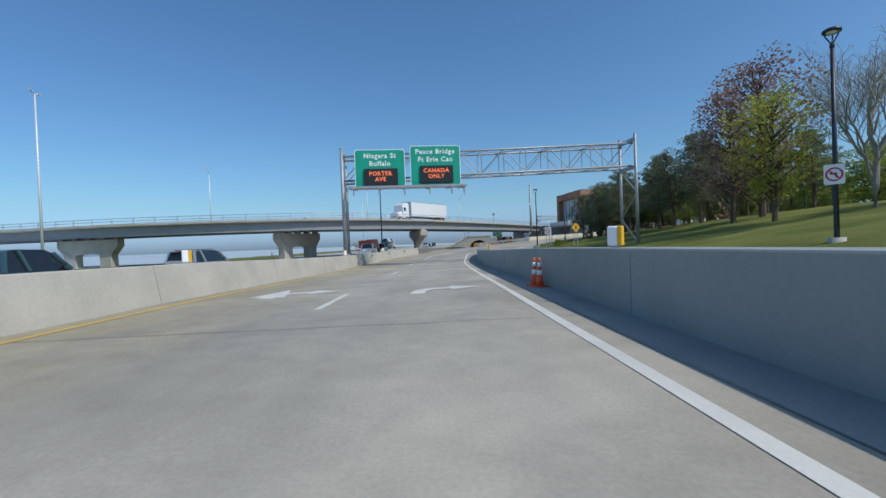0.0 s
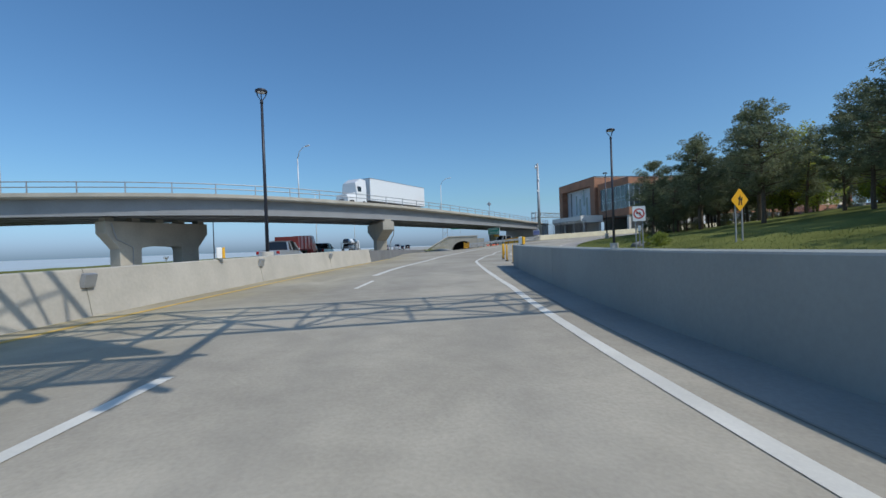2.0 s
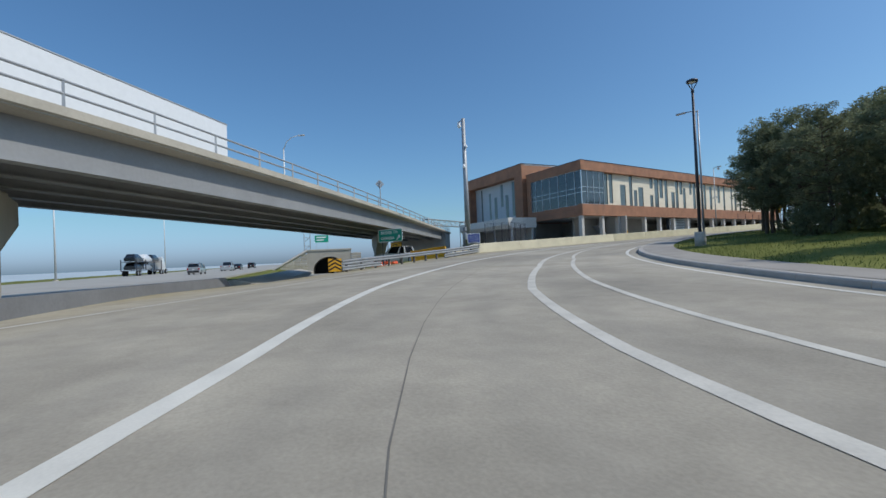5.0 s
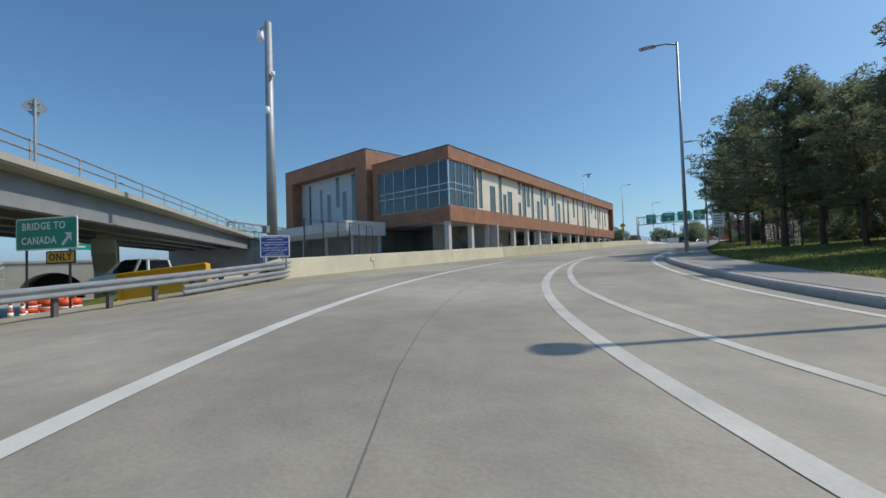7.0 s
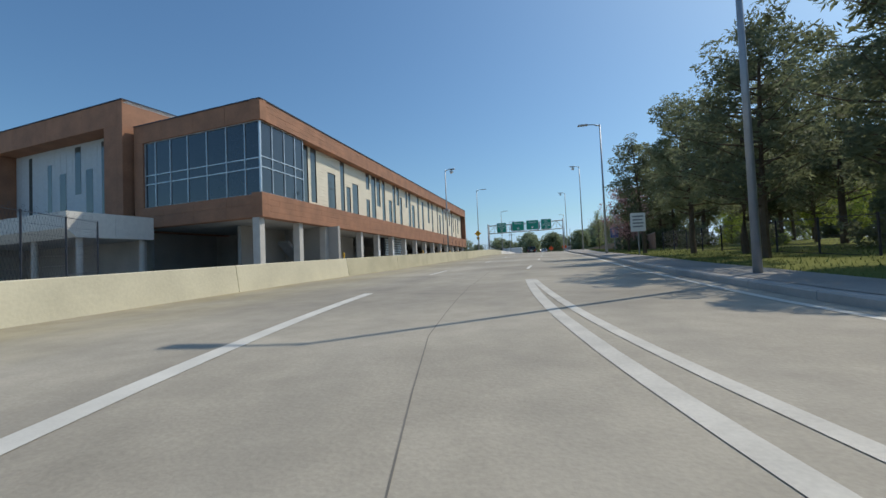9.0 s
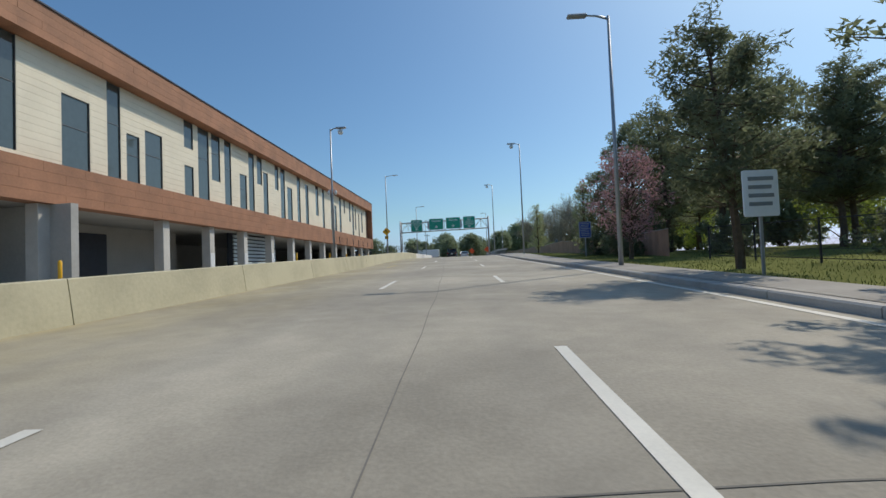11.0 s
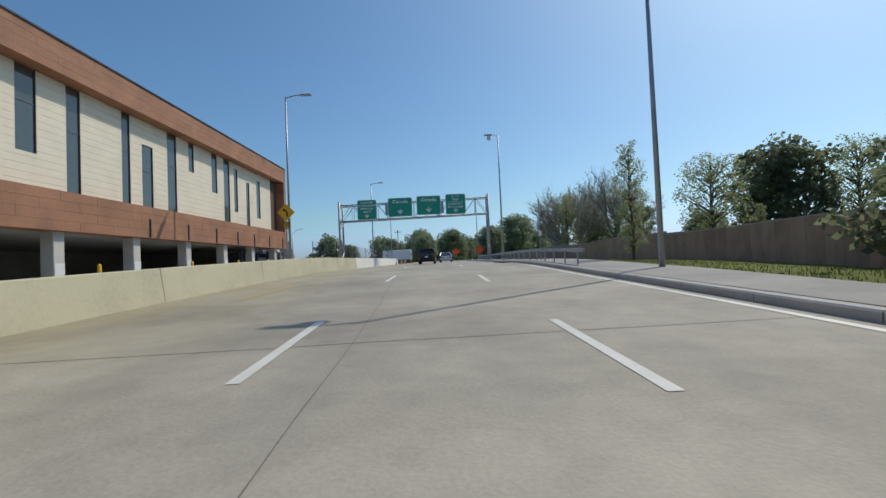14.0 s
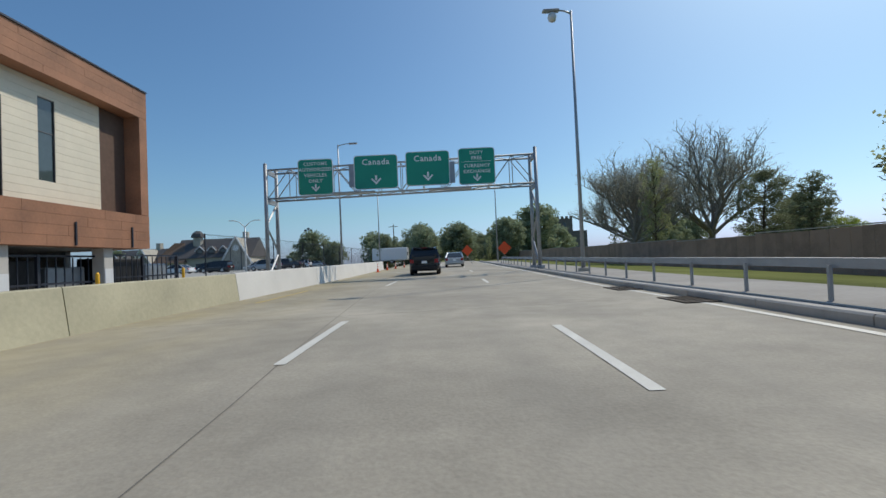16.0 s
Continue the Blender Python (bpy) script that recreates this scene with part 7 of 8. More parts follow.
def trailer(x, y, z, yaw):
    top = empty("camper_trailer", pose(x, y, z, 0, 0, yaw))
    part("body", one_box(-1.2, 1.2, -3.4, 3.4, 0.55, 3.0, 0.18), CARWHITE, top)
    for k in range(4):
        part("window", one_box(-0.75 + 0.0, -0.15, -3.43, -3.39, 1.5, 2.1, 0.02) if k == 0 else one_box(1.19, 1.22, -3 + k * 1.5, -2.2 + k * 1.5, 1.5, 2.1, 0.01), CARGLASS, top)
    for sx in (-1, 1):
        wheel(top, sx * 1.0, -0.4, 0.36, 0.24)
    part("hitch", one_box(-0.06, 0.06, 3.4, 4.6, 0.45, 0.55), BLACK, top)
    return tagged(top, "white camper trailer standing on the plaza", "trailer")


trailer(-102.5, 204, 2.95, 85)

# ---- trees ----


def leaf_cloud(vs, fs, rng, c, r, n, size, flat=1.0, thin=0.55):
    """n small leaf blades scattered through a ball at c, denser towards its skin."""
    for _ in range(n):
        d = Vector((rng.gauss(0, 1), rng.gauss(0, 1), rng.gauss(0, 1))).normalized() * (r * rng.uniform(0.25, 1.05) ** 0.6)
        p = Vector((c.x + d.x, c.y + d.y, c.z + d.z * flat))
        a = Vector((rng.uniform(-1, 1), rng.uniform(-1, 1), rng.uniform(-0.7, 0.7))).normalized()
        b = a.orthogonal().normalized()
        b = b * math.cos(rng.uniform(0, 6.28)) + a.cross(b) * math.sin(rng.uniform(0, 6.28))
        s = size * rng.uniform(0.55, 1.45)
        i = len(vs)
        vs += [p - a * s, p - b * s * thin, p + a * s, p + b * s * thin]
        fs.append((i, i + 1, i + 2, i + 3))


# crown shapes: height, crown base, crown radius, clumps, leaves a clump, leaf length, clump radius, leaf width
CROWNS = {"broad": (9.0, 0.20, 3.3, 80, 70, 0.13, 0.75, 0.6), "dense": (8.0, 0.10, 3.5, 110, 80, 0.19, 0.95, 0.65), "airy": (9.0, 0.22, 2.9, 70, 84, 0.095, 0.85, 0.6),
          "slender": (9.0, 0.08, 1.2, 66, 84, 0.07, 0.42, 0.5), "bush": (2.6, 0.0, 1.7, 34, 70, 0.11, 0.5, 0.6)}


def tree(name, seed, kind, m, label, leaf, group):
    rng = random.Random(seed)
    top = empty(name, m)
    trunk = bmesh.new()
    vs, fs = [], []
    if kind == "pine":
        H = 10.0
        lean = Vector((rng.uniform(-.7, .7), rng.uniform(-.7, .7), 0))
        axis = lambda t: Vector((0, 0, H * t)) + lean * t * t
        tube(trunk, [axis(t) + Vector((rng.uniform(-.08, .08), rng.uniform(-.08, .08), 0)) for t in (-0.06, 0.1, 0.3, 0.55, 0.8, 1.0)], [0.21, 0.18, 0.15, 0.11, 0.06, 0.015], 7)
        n = 54
        lop = rng.uniform(0, 6.28)
        for i in range(n):
            t = 0.24 + 0.74 * (i / (n - 1.0)) + rng.uniform(-.015, .015)
            a = i * 2.4 + rng.uniform(-0.5, 0.5)
            reach = lerp_table([(0.2, 1.7), (0.36, 2.9), (0.6, 3.0), (0.8, 2.2), (0.93, 1.1), (1.0, 0.4)], t) * rng.uniform(0.6, 1.12) * (1.0 + 0.18 * math.cos(a - lop))
            base = axis(t)
            tip = base + Vector((math.cos(a) * reach, math.sin(a) * reach, rng.uniform(-0.15, 0.75) + 0.15 * reach))
            mid = (base + tip) / 2 + Vector((rng.uniform(-.15, .15), rng.uniform(-.15, .15), -0.12))
            tube(trunk, [base, mid, tip], [0.05, 0.032, 0.012], 4)
            for f in (0.45, 0.73, 1.0):
                c = base + (tip - base) * f + Vector((rng.uniform(-.35, .35), rng.uniform(-.35, .35), rng.uniform(-.1, .35)))
                if f < 0.5 and reach < 1.4:
                    continue
                leaf_cloud(vs, fs, rng, c, 0.40 + 0.32 * rng.random(), 84, 0.135, 0.7, 0.26)
        leaf_cloud(vs, fs, rng, axis(1.0), 0.42, 70, 0.14, 1.4, 0.3)
    elif kind in ("bare", "fan"):
        wide = 0.85 if kind == "fan" else 0.74
        segs, turn = [], [rng.uniform(0, 6.28)]

        def grow(p, d, length, r, depth):
            """A limb that throws side limbs on its way and forks at its end."""
            q = p + d * length
            segs.append((p, q, r, r * 0.68, depth))
            if depth == 0:
                leaf_cloud(vs, fs, rng, q, 0.30, 4, 0.12, 1.0, 0.04)
                return
            for f, spread, k in ((0.45, 0.95, 0.66), (0.72, 0.85, 0.68), (1.0, 0.75, 0.72), (1.0, 0.55, 0.74))[:4 if depth > 4 else 3]:
                turn[0] += 2.4 + rng.uniform(-.4, .4)
                side = Vector((math.cos(turn[0]), math.sin(turn[0]), rng.uniform(-0.15, 0.3)))
                grow(p + d * length * f, (d + side.normalized() * spread * wide + Vector((0, 0, 0.10))).normalized(), length * k * rng.uniform(0.85, 1.15), r * (0.5 if f < 1 else 0.68), depth - 1)

        if kind == "bare":
            grow(Vector((0, 0, -0.3)), Vector((rng.uniform(-.1, .1), rng.uniform(-.1, .1), 1)), 2.3, 0.12, 6)
        else:
            segs.append((Vector((0, 0, -0.3)), Vector((0, 0, 1.7)), 0.2, 0.16, 6))
            for k in range(9):
                az, el = k * 2.4 + rng.uniform(-.2, .2), math.radians(24 + 7.2 * k + rng.uniform(-4, 4))
                grow(Vector((0, 0, 1.2 + 0.06 * k)), Vector((math.cos(az) * math.cos(el), math.sin(az) * math.cos(el), math.sin(el))), 1.55 * rng.uniform(0.9, 1.1), 0.09, 5)
        tips = [q for p, q, r0, r1, depth in segs if depth == 0]
        lean = sum(tips, Vector()) / len(tips)
        upright = Matrix(((1, 0, -lean.x / lean.z), (0, 1, -lean.y / lean.z), (0, 0, 1)))      # the crown's weight over the trunk
        segs = [(upright @ p, upright @ q, r0, r1, depth) for p, q, r0, r1, depth in segs]
        vs[:] = [tuple(upright @ Vector(v)) for v in vs]
        for p, q, r0, r1, depth in segs:
            bend = (p + q) / 2 + Vector((rng.uniform(-1, 1), rng.uniform(-1, 1), 0)) * (q - p).length * 0.07
            tube(trunk, [p, bend, q], [max(r0, 0.006), max((r0 + r1) / 2, 0.006), max(r1, 0.005)], 7 if depth > 3 else 3, cap=False)
    else:
        H, base_t, R, n, n_leaf, size, cr, thin = CROWNS[kind]
        zc, hz = H * (1 + base_t) / 2, H * (1 - base_t) / 2
        ph = [rng.uniform(0, 6.28) for _ in range(4)]
        stems = 5 if kind == "bush" else 1
        limbs = []
        if stems == 1:
            tr = 0.2 * H / 9 * (0.6 if kind == "slender" else 1.0)
            line = [Vector((0, 0, -0.4)), Vector((0.08, 0, H * 0.25)), Vector((-0.05, 0.1, H * 0.55)), Vector((0.05, 0.05, H * 0.95))]
            tube(trunk, line, [tr, tr * 0.8, tr * 0.5, 0.02], 7)
        for i in range(n):
            # points over the crown's skin and inside it, its outline lobed and uneven
            u = -0.96 + 1.92 * (i + 0.5) / n
            a = i * 2.39996 + rng.uniform(-.3, .3)
            lobed = 1 + 0.17 * math.sin(2 * a + ph[0]) * math.cos(3 * u + ph[1]) + 0.12 * math.sin(5 * a + ph[2] + 4 * u)
            depth = rng.uniform(0.55, 1.0) if i % 3 else rng.uniform(0.2, 0.6)
            w = math.sqrt(max(0.0, 1 - u * u)) ** 0.8 * lobed * depth
            c = Vector((math.cos(a) * R * w, math.sin(a) * R * w, zc + hz * u * (0.9 + 0.1 * lobed)))
            c += Vector((rng.uniform(-.3, .3), rng.uniform(-.3, .3), rng.uniform(-.3, .3))) * cr
            c.z = max(c.z, cr * 0.5)
            root = Vector((0, 0, max(0.0, min(H * 0.8, c.z - (0.35 + 0.5 * rng.random()) * math.hypot(c.x, c.y) - 0.3)))) if stems == 1 else Vector((rng.uniform(-.2, .2), rng.uniform(-.2, .2), -0.1))
            if i % 2 == 0 or kind in ("airy",):
                mid = (root + c) / 2 + Vector((rng.uniform(-.2, .2), rng.uniform(-.2, .2), 0.15)) * R * 0.25
                r0 = (0.055 if kind != "bush" else 0.02) * H / 9 + 0.008
                tube(trunk, [root, mid, c], [r0, r0 * 0.6, 0.008], 4, cap=False)
            leaf_cloud(vs, fs, rng, c, cr * rng.uniform(0.7, 1.2), n_leaf, size, 0.85, thin)
    part("trunk", trunk, BARK if kind not in ("bare", "fan") else TWIG, top)
    me = bpy.data.meshes.new("crown")
    me.from_pydata(vs, [], fs)
    me.materials.append(leaf)
    crown = new("crown", me)
    crown.parent = top
    return tagged(top, label, "bush" if kind == "bush" else "tree", group=group)


def ground_pose(x, y, scale, yaw, sink=0.05, squash=1.0):
    return pose(x, y, grass_z(x, y) - sink, 0, 0, yaw) @ Matrix.Diagonal((scale, scale, scale * squash, 1))


def road_xy(s, o):
    p = at(s, o)
    return p.x, p.y


rng = random.Random(5)
PINES = []
spots = []
# the stand of pines on the slope, then the row beside the kerb
for x, y, h in ((-66.5, 41, 0.72), (-63, 43.5, 0.8), (-60, 40, 0.75), (-57, 43, 0.85), (-54, 39.5, 0.85), (-51, 43, 0.92), (-48, 40.5, 0.92), (-44, 43, 1.0), (-40, 40, 0.95), (-36.5, 44, 1.0), (-69, 46, 0.8), (-64, 49, 0.9), (-58, 50, 0.95), (-51, 50, 1.0), (-44, 50, 1.05), (-71.5, 50.5, 0.85), (-31, 43, 0.9), (-73, 56, 0.9), (-77.2, 51.4, 0.68), (-75.6, 52.0, 0.78), (-73.6, 51.7, 0.8), (-78.8, 59.1, 0.85), (-76.6, 59.6, 0.92), (-74.4, 60.2, 0.95)):
    spots.append((x, y, h))
for i in range(9):
    s = 98 + i * 4.6
    x, y = road_xy(s + rng.uniform(-1, 1), lerp_table(RIGHT_EDGE, s) + rng.uniform(2.5, 4.0) + lerp_table([(98, 4.6), (108, 3.2), (120, 1.2), (132, 0.0)], s))
    spots.append((x, y, lerp_table([(98, 0.62), (112, 0.8), (128, 1.0), (165, 1.05)], s) * rng.uniform(0.92, 1.1)))
for i in range(9):
    s = 96 + i * 6.2
    x, y = road_xy(s + rng.uniform(-2, 2), lerp_table(RIGHT_EDGE, s) + rng.uniform(10, 15))
    spots.append((x, y, lerp_table([(96, 0.8), (120, 1.05), (165, 1.1)], s) * rng.uniform(0.9, 1.15)))
for i in range(11):
    s = 99 + i * 5.0
    spots.append((*road_xy(s + rng.uniform(-2, 2), lerp_table(RIGHT_EDGE, s) + rng.uniform(15, 21)), rng.uniform(0.85, 1.05)))
for s, o, h in ((158.5, 14.8, 1.25), (161.4, 13.2, 0.8), (157, 19, 1.35), (164, 20.5, 1.15), (152.5, 14.5, 1.3), (149.0, 16.0, 1.3), (154.5, 22, 1.4)):
    spots.append((*road_xy(s, o), h))
spots += [(-67.5, 152.5, 0.98), (-68.2, 147.2, 0.72), (-41.0, 36.5, 1.05), (-37.0, 36.2, 1.05), (-45.0, 38.0, 0.95)]
for i, (x, y, h) in enumerate(spots):
    m = ground_pose(x, y, h, rng.uniform(0, 360))
    if i < 5:
        PINES.append(tree("pine_tree", 20 + i, "pine", m, "dark green pine with a bare lower trunk on grass", PINE, "roadside pines"))
    else:
        copy_thing(PINES[i % 5], m)


def stand(name, kind, leaf, label, group, places, seed, variants=2):
    made = []
    for i, (x, y, h) in enumerate(places):
        m = ground_pose(x, y, h, (i * 77) % 360)
        if i < variants:
            made.append(tree(name, seed + i, kind, m, label, leaf, group))
        else:
            copy_thing(made[i % variants], m)


stand("maple_tree", "airy", PURPLE, "broad tree in purple-brown spring leaf on the slope", "slope trees", [(-29.0, 34.5, 1.42), (-29.1, 31.6, 0.8)], 51, 1)
stand("lime_tree", "airy", YELLEAF, "broad tree in fresh yellow-green spring leaf", "slope trees", [(-23.5, 29.0, 0.98), (-60.7, 52, 1.05)], 61, 1)
stand("bare_tree", "bare", TWIGBUD, "bare grey tree with fine budding twigs", "bare trees", [(-18.8, 30.7, 1.6), (-15.2, 36, 1.6)], 71, 2)
stand("bare_tree", "fan", TWIGBUD, "wide grey tree with fine budding twigs behind the fence", "bare trees", [(-75.4, 157.0, 1.55), (-66.6, 160.6, 2.1), (-66.5, 176, 1.5)], 171, 2)
stand("poplar_tree", "slender", PALELEAF, "slender young tree in light green leaf", "young trees", [(-81.4, 120.0, 0.68), (-80.0, 103.4, 0.72), (-75.6, 152.6, 1.35), (-62.5, 137, 0.8), (-72.0, 160, 0.8), (-69, 178, 0.9), (-85.2, 186, 0.6)], 81, 2)
stand("willow_tree", "airy", PALELEAF, "wide tree in pale new leaf beyond the fence", "young trees", [(-63.3, 142.7, 1.2), (-33.0, 158.5, 1.45)], 91, 1)
stand("cherry_tree", "airy", PINK, "small tree in dusky pink blossom beside the kerb", "blossom trees", [(*road_xy(144.6, 8.7), 0.62)], 95, 1)
stand("round_tree", "dense", PINE, "dense dark green round tree beyond the fence", "young trees", [(-46, 156, 1.8), (-40, 138, 1.2)], 98, 1)
stand("leafy_tree", "broad", LEAF, "full green leafy tree behind the pines", "meadow trees", [(*road_xy(96 + 6.4 * k, 27 + 7 * (k % 3)), 0.8 + 0.14 * (k % 3)) for k in range(13)] + [(*road_xy(92 + 9 * k, 52 + 9 * (k % 3)), 1.1) for k in range(12)] + [(*road_xy(84 + 5.2 * k, 84 + 6 * (k % 3)), 1.15 + 0.2 * (k % 2)) for k in range(22)] + [(*road_xy(176 + 6 * k, 62 + 8 * (k % 3)), 0.65 + 0.15 * (k % 2)) for k in range(18)] + [(-52 + 5 * k, 58 + 3 * (k % 2), 0.9) for k in range(4)], 105, 2)
stand("shrub", "bush", LEAF, "rounded green shrub on the verge", "shrubs", [(*road_xy(60, 12.5), 0.32), (*road_xy(62, 13.2), 0.28), (*road_xy(64, 12.9), 0.3)] + [(*road_xy(99 + 4.1 * k, lerp_table(RIGHT_EDGE, 99 + 4.1 * k) + 10.5 + 2.2 * (k % 3)), 0.45 + 0.18 * ((k * 7) % 4)) for k in range(17) if not 5 < k < 8] + [(-75.2 + (k % 3) * 0.9, 112 + k * 5.3, 0.75 + 0.2 * (k % 2)) for k in range(14)], 110, 3)
stand("thicket", "bush", PINE, "dark evergreen undergrowth below the pines", "shrubs", [(*road_xy(98 + 3.7 * k, lerp_table(RIGHT_EDGE, 98 + 3.7 * k) + 7.5 + 1.6 * (k % 3)), 0.55 + 0.16 * ((k * 5) % 3)) for k in range(14)] + [(*road_xy(148.5 + 1.9 * k, 10.2 + 0.5 * (k % 3)), 0.75 + 0.2 * (k % 3)) for k in range(4)] + [(*road_xy(159 + 3.0 * k, 15.5 + 0.8 * (k % 2)), 1.5 + 0.3 * (k % 2)) for k in range(4)] + [(*road_xy(158.5, 15.0), 1.7), (*road_xy(163.5, 16.5), 1.5), (*road_xy(153, 14.0), 1.4)] + [(-104 + 3.4 * k, 208 + 4 * (k % 3), 1.3) for k in range(12)], 116, 2)
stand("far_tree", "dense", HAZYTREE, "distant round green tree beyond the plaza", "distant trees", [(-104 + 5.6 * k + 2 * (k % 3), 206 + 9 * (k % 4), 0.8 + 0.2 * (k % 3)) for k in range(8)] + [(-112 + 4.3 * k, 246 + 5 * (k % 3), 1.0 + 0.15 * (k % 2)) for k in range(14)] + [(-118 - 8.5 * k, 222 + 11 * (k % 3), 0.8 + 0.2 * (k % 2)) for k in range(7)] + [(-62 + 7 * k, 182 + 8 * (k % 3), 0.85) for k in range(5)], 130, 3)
stand("river_tree", "bare", TWIGBUD, "thin bare tree by the motorway", "bare trees", [(-120, 6, 0.45), (-172, 36, 0.4), (-110, -14, 0.4), (-60, -42, 0.4)], 140, 1)

# ---- fences and far things ----


def timber_fence():
    pts = [Vector((-79.8, 88, 0)), Vector((-79.3, 98, 0)), Vector((-77.0, 118, 0)), Vector((-76.6, 160, 0)), Vector((-77.5, 205, 0))]
    top = empty("timber_fence", pose(-79.8, 88, 0))
    n = 0
    bm_rest = bmesh.new()
    for a, b in zip(pts, pts[1:]):
        L = (b - a).length
        k = round(L / 0.46)
        step = L / k
        d = (b - a).normalized()
        ang = math.atan2(d.y, d.x)
        for i in range(k):
            q = a + d * (i * step)
            z = ground_z(q.x, q.y)
            h = 1.76 + 0.05 * ((i // 16) % 3)
            m = Matrix.Translation((q.x - top.location.x, q.y - top.location.y, z)) @ Matrix.Rotation(ang, 4, "Z")
            off = 0.008 * (i % 2)
            if i % 16 == 0:
                run = min(16, k - i) * step
                part("cap", box(bmesh.new(), 0.01, run - 0.01, -0.03, 0.04, h + 0.004, h + 0.045, 0.0, m), KERB, top, "pale capping board")
            if n < 290:
                part("board", box(bmesh.new(), 0.001, step - 0.001, -0.012 + off, 0.012 + off, -0.1, h, 0.0, m), FENCE, top)
            else:
                box(bm_rest, 0.001, step - 0.001, -0.012 + off, 0.012 + off, -0.1, h, 0.0, m)
            n += 1
    tagged(part("boarding", bm_rest, FENCE, top), kind="stuff")
    return tagged(top, "weathered dark brown timber board fence on the verge", "fence")


timber_fence()


def mesh_fence(name, pts, height, spacing, label, wires=7, barbs=True):
    top = empty(name, Matrix.Translation(pts[0]))
    base = Vector(pts[0])
    P = [Vector(p) - base for p in pts]
    for a, b in zip(P, P[1:]):
        L = (b - a).length
        n = max(1, round(L / spacing))
        for i in range(n + 1):
            q = a + (b - a) * i / n
            part("post", tube(bmesh.new(), [q - Vector((0, 0, 0.5)), q + Vector((0, 0, height))], 0.035, 6), DARKMET, top)
        bm = bmesh.new()
        for k in range(wires):
            z = 0.1 + (height - 0.15) * k / (wires - 1)
            tube(bm, [a + Vector((0, 0, z)), b + Vector((0, 0, z))], 0.006 if 0 < k < wires - 1 else 0.015, 3)
        m = int(L / 0.22)
        for i in range(m):
            q = a + (b - a) * i / m
            q2 = a + (b - a) * min(1, (i + 6) / m)
            tube(bm, [q, q2 + Vector((0, 0, height))], 0.003, 3, cap=False)
            tube(bm, [q + Vector((0, 0, height)), q2], 0.003, 3, cap=False)
        tagged(part("wire_mesh", bm, DARKMET, top), kind="stuff")
        if barbs:
            coil = [a + (b - a) * (i / (L * 7)) + Vector((0.09 * math.cos(i * 1.05), 0.09 * math.cos(i * 1.05), height + 0.09 + 0.09 * math.sin(i * 1.05))) for i in range(int(L * 7))]
            if len(coil) > 2:
                part("razor_wire", tube(bmesh.new(), coil, 0.004, 3), DARKMET, top)
    return tagged(top, label, "fence", group="wire fences")


mesh_fence("wire_fence", [(-98.8, 47.6, 0.0), (-103.5, 55, 0.6), (-109.5, 63.5, 1.1)], 2.5, 3.0, "dark chain-link fence topped with coiled wire")
mesh_fence("wire_fence", [(-104.5, 142, 2.75), (-104.0, 150, 2.8), (-103.9, 188, 2.87)], 2.5, 6.0, "dark chain-link fence behind the barrier", 5, False)
mesh_fence("wire_fence", [(*road_xy(40, 33), 2.0), (*road_xy(52, 33), 1.9), (*road_xy(64, 31), 1.7)], 1.6, 3.0, "dark wire fence on the grass slope", 5, False)
mesh_fence("wire_fence", [(*road_xy(116, 10.5), 0.3), (*road_xy(130, 10.5), 0.9), (*road_xy(141, 10.5), 1.3)], 1.3, 2.5, "thin dark wire fence at the meadow", 5, False)


def bollard(x, y, z):
    top = empty("bollard", pose(x, y, z))
    part("tube", tube(bmesh.new(), [(0, 0, -0.3), (0, 0, 0.78), (0, 0, 0.84)], [0.065, 0.065, 0.03], 12), YELPOST, top, smooth=True)
    part("foot", one_box(-0.15, 0.15, -0.15, 0.15, -0.95, 0.02, 0.02), BARRIER, top)
    return tagged(top, "yellow steel bollard beside the raised building", "bollard", group="bollards")


def storage_rack(x, y, z):
    """A dark steel rack of upright bars with loads behind, added in place of unclear dark clutter."""
    top = empty("storage_rack", pose(x, y, z))
    for yy in (-3.0, 0.0, 3.0):
        part("upright", one_box(-0.06, 0.06, yy - 0.06, yy + 0.06, -0.8, 2.3), DARKMET, top)
    for zz in (0.1, 1.1, 2.2):
        part("rail", one_box(-0.04, 0.04, -2.94, 2.94, zz, zz + 0.08), DARKMET, top)
    for k in range(15):
        yy = -2.8 + k * 0.4
        part("bar", one_box(-0.02, 0.02, yy - 0.02, yy + 0.02, 0.19, 2.19), DARKMET, top)
    # both loads are added boxes that close a bright gap behind the bars
    part("load", one_box(-1.3, -0.3, -2.7, 0.4, -0.8, 2.1, 0.05), BLACK, top, "black box added to darken the gap")
    part("load", one_box(-1.2, -0.3, 0.7, 2.6, -0.8, 1.8, 0.05), POLE, top, "grey box added to darken the gap")
    return tagged(top, "dark steel rack added in place of dark clutter beside the raised building", "rack", group="storage racks")


r0 = storage_rack(-107.4, 135.5, 1.9)
copy_thing(r0, pose(-108.0, 142.2, 2.0))

bl = bollard(-104.4, 79, 1.3)
for y in (99, 107.5, 113.5, 119.5, 124.5, 129, 134, 139):
    copy_thing(bl, pose(-103.9, y, 1.45 + 0.018 * (y - 72)))


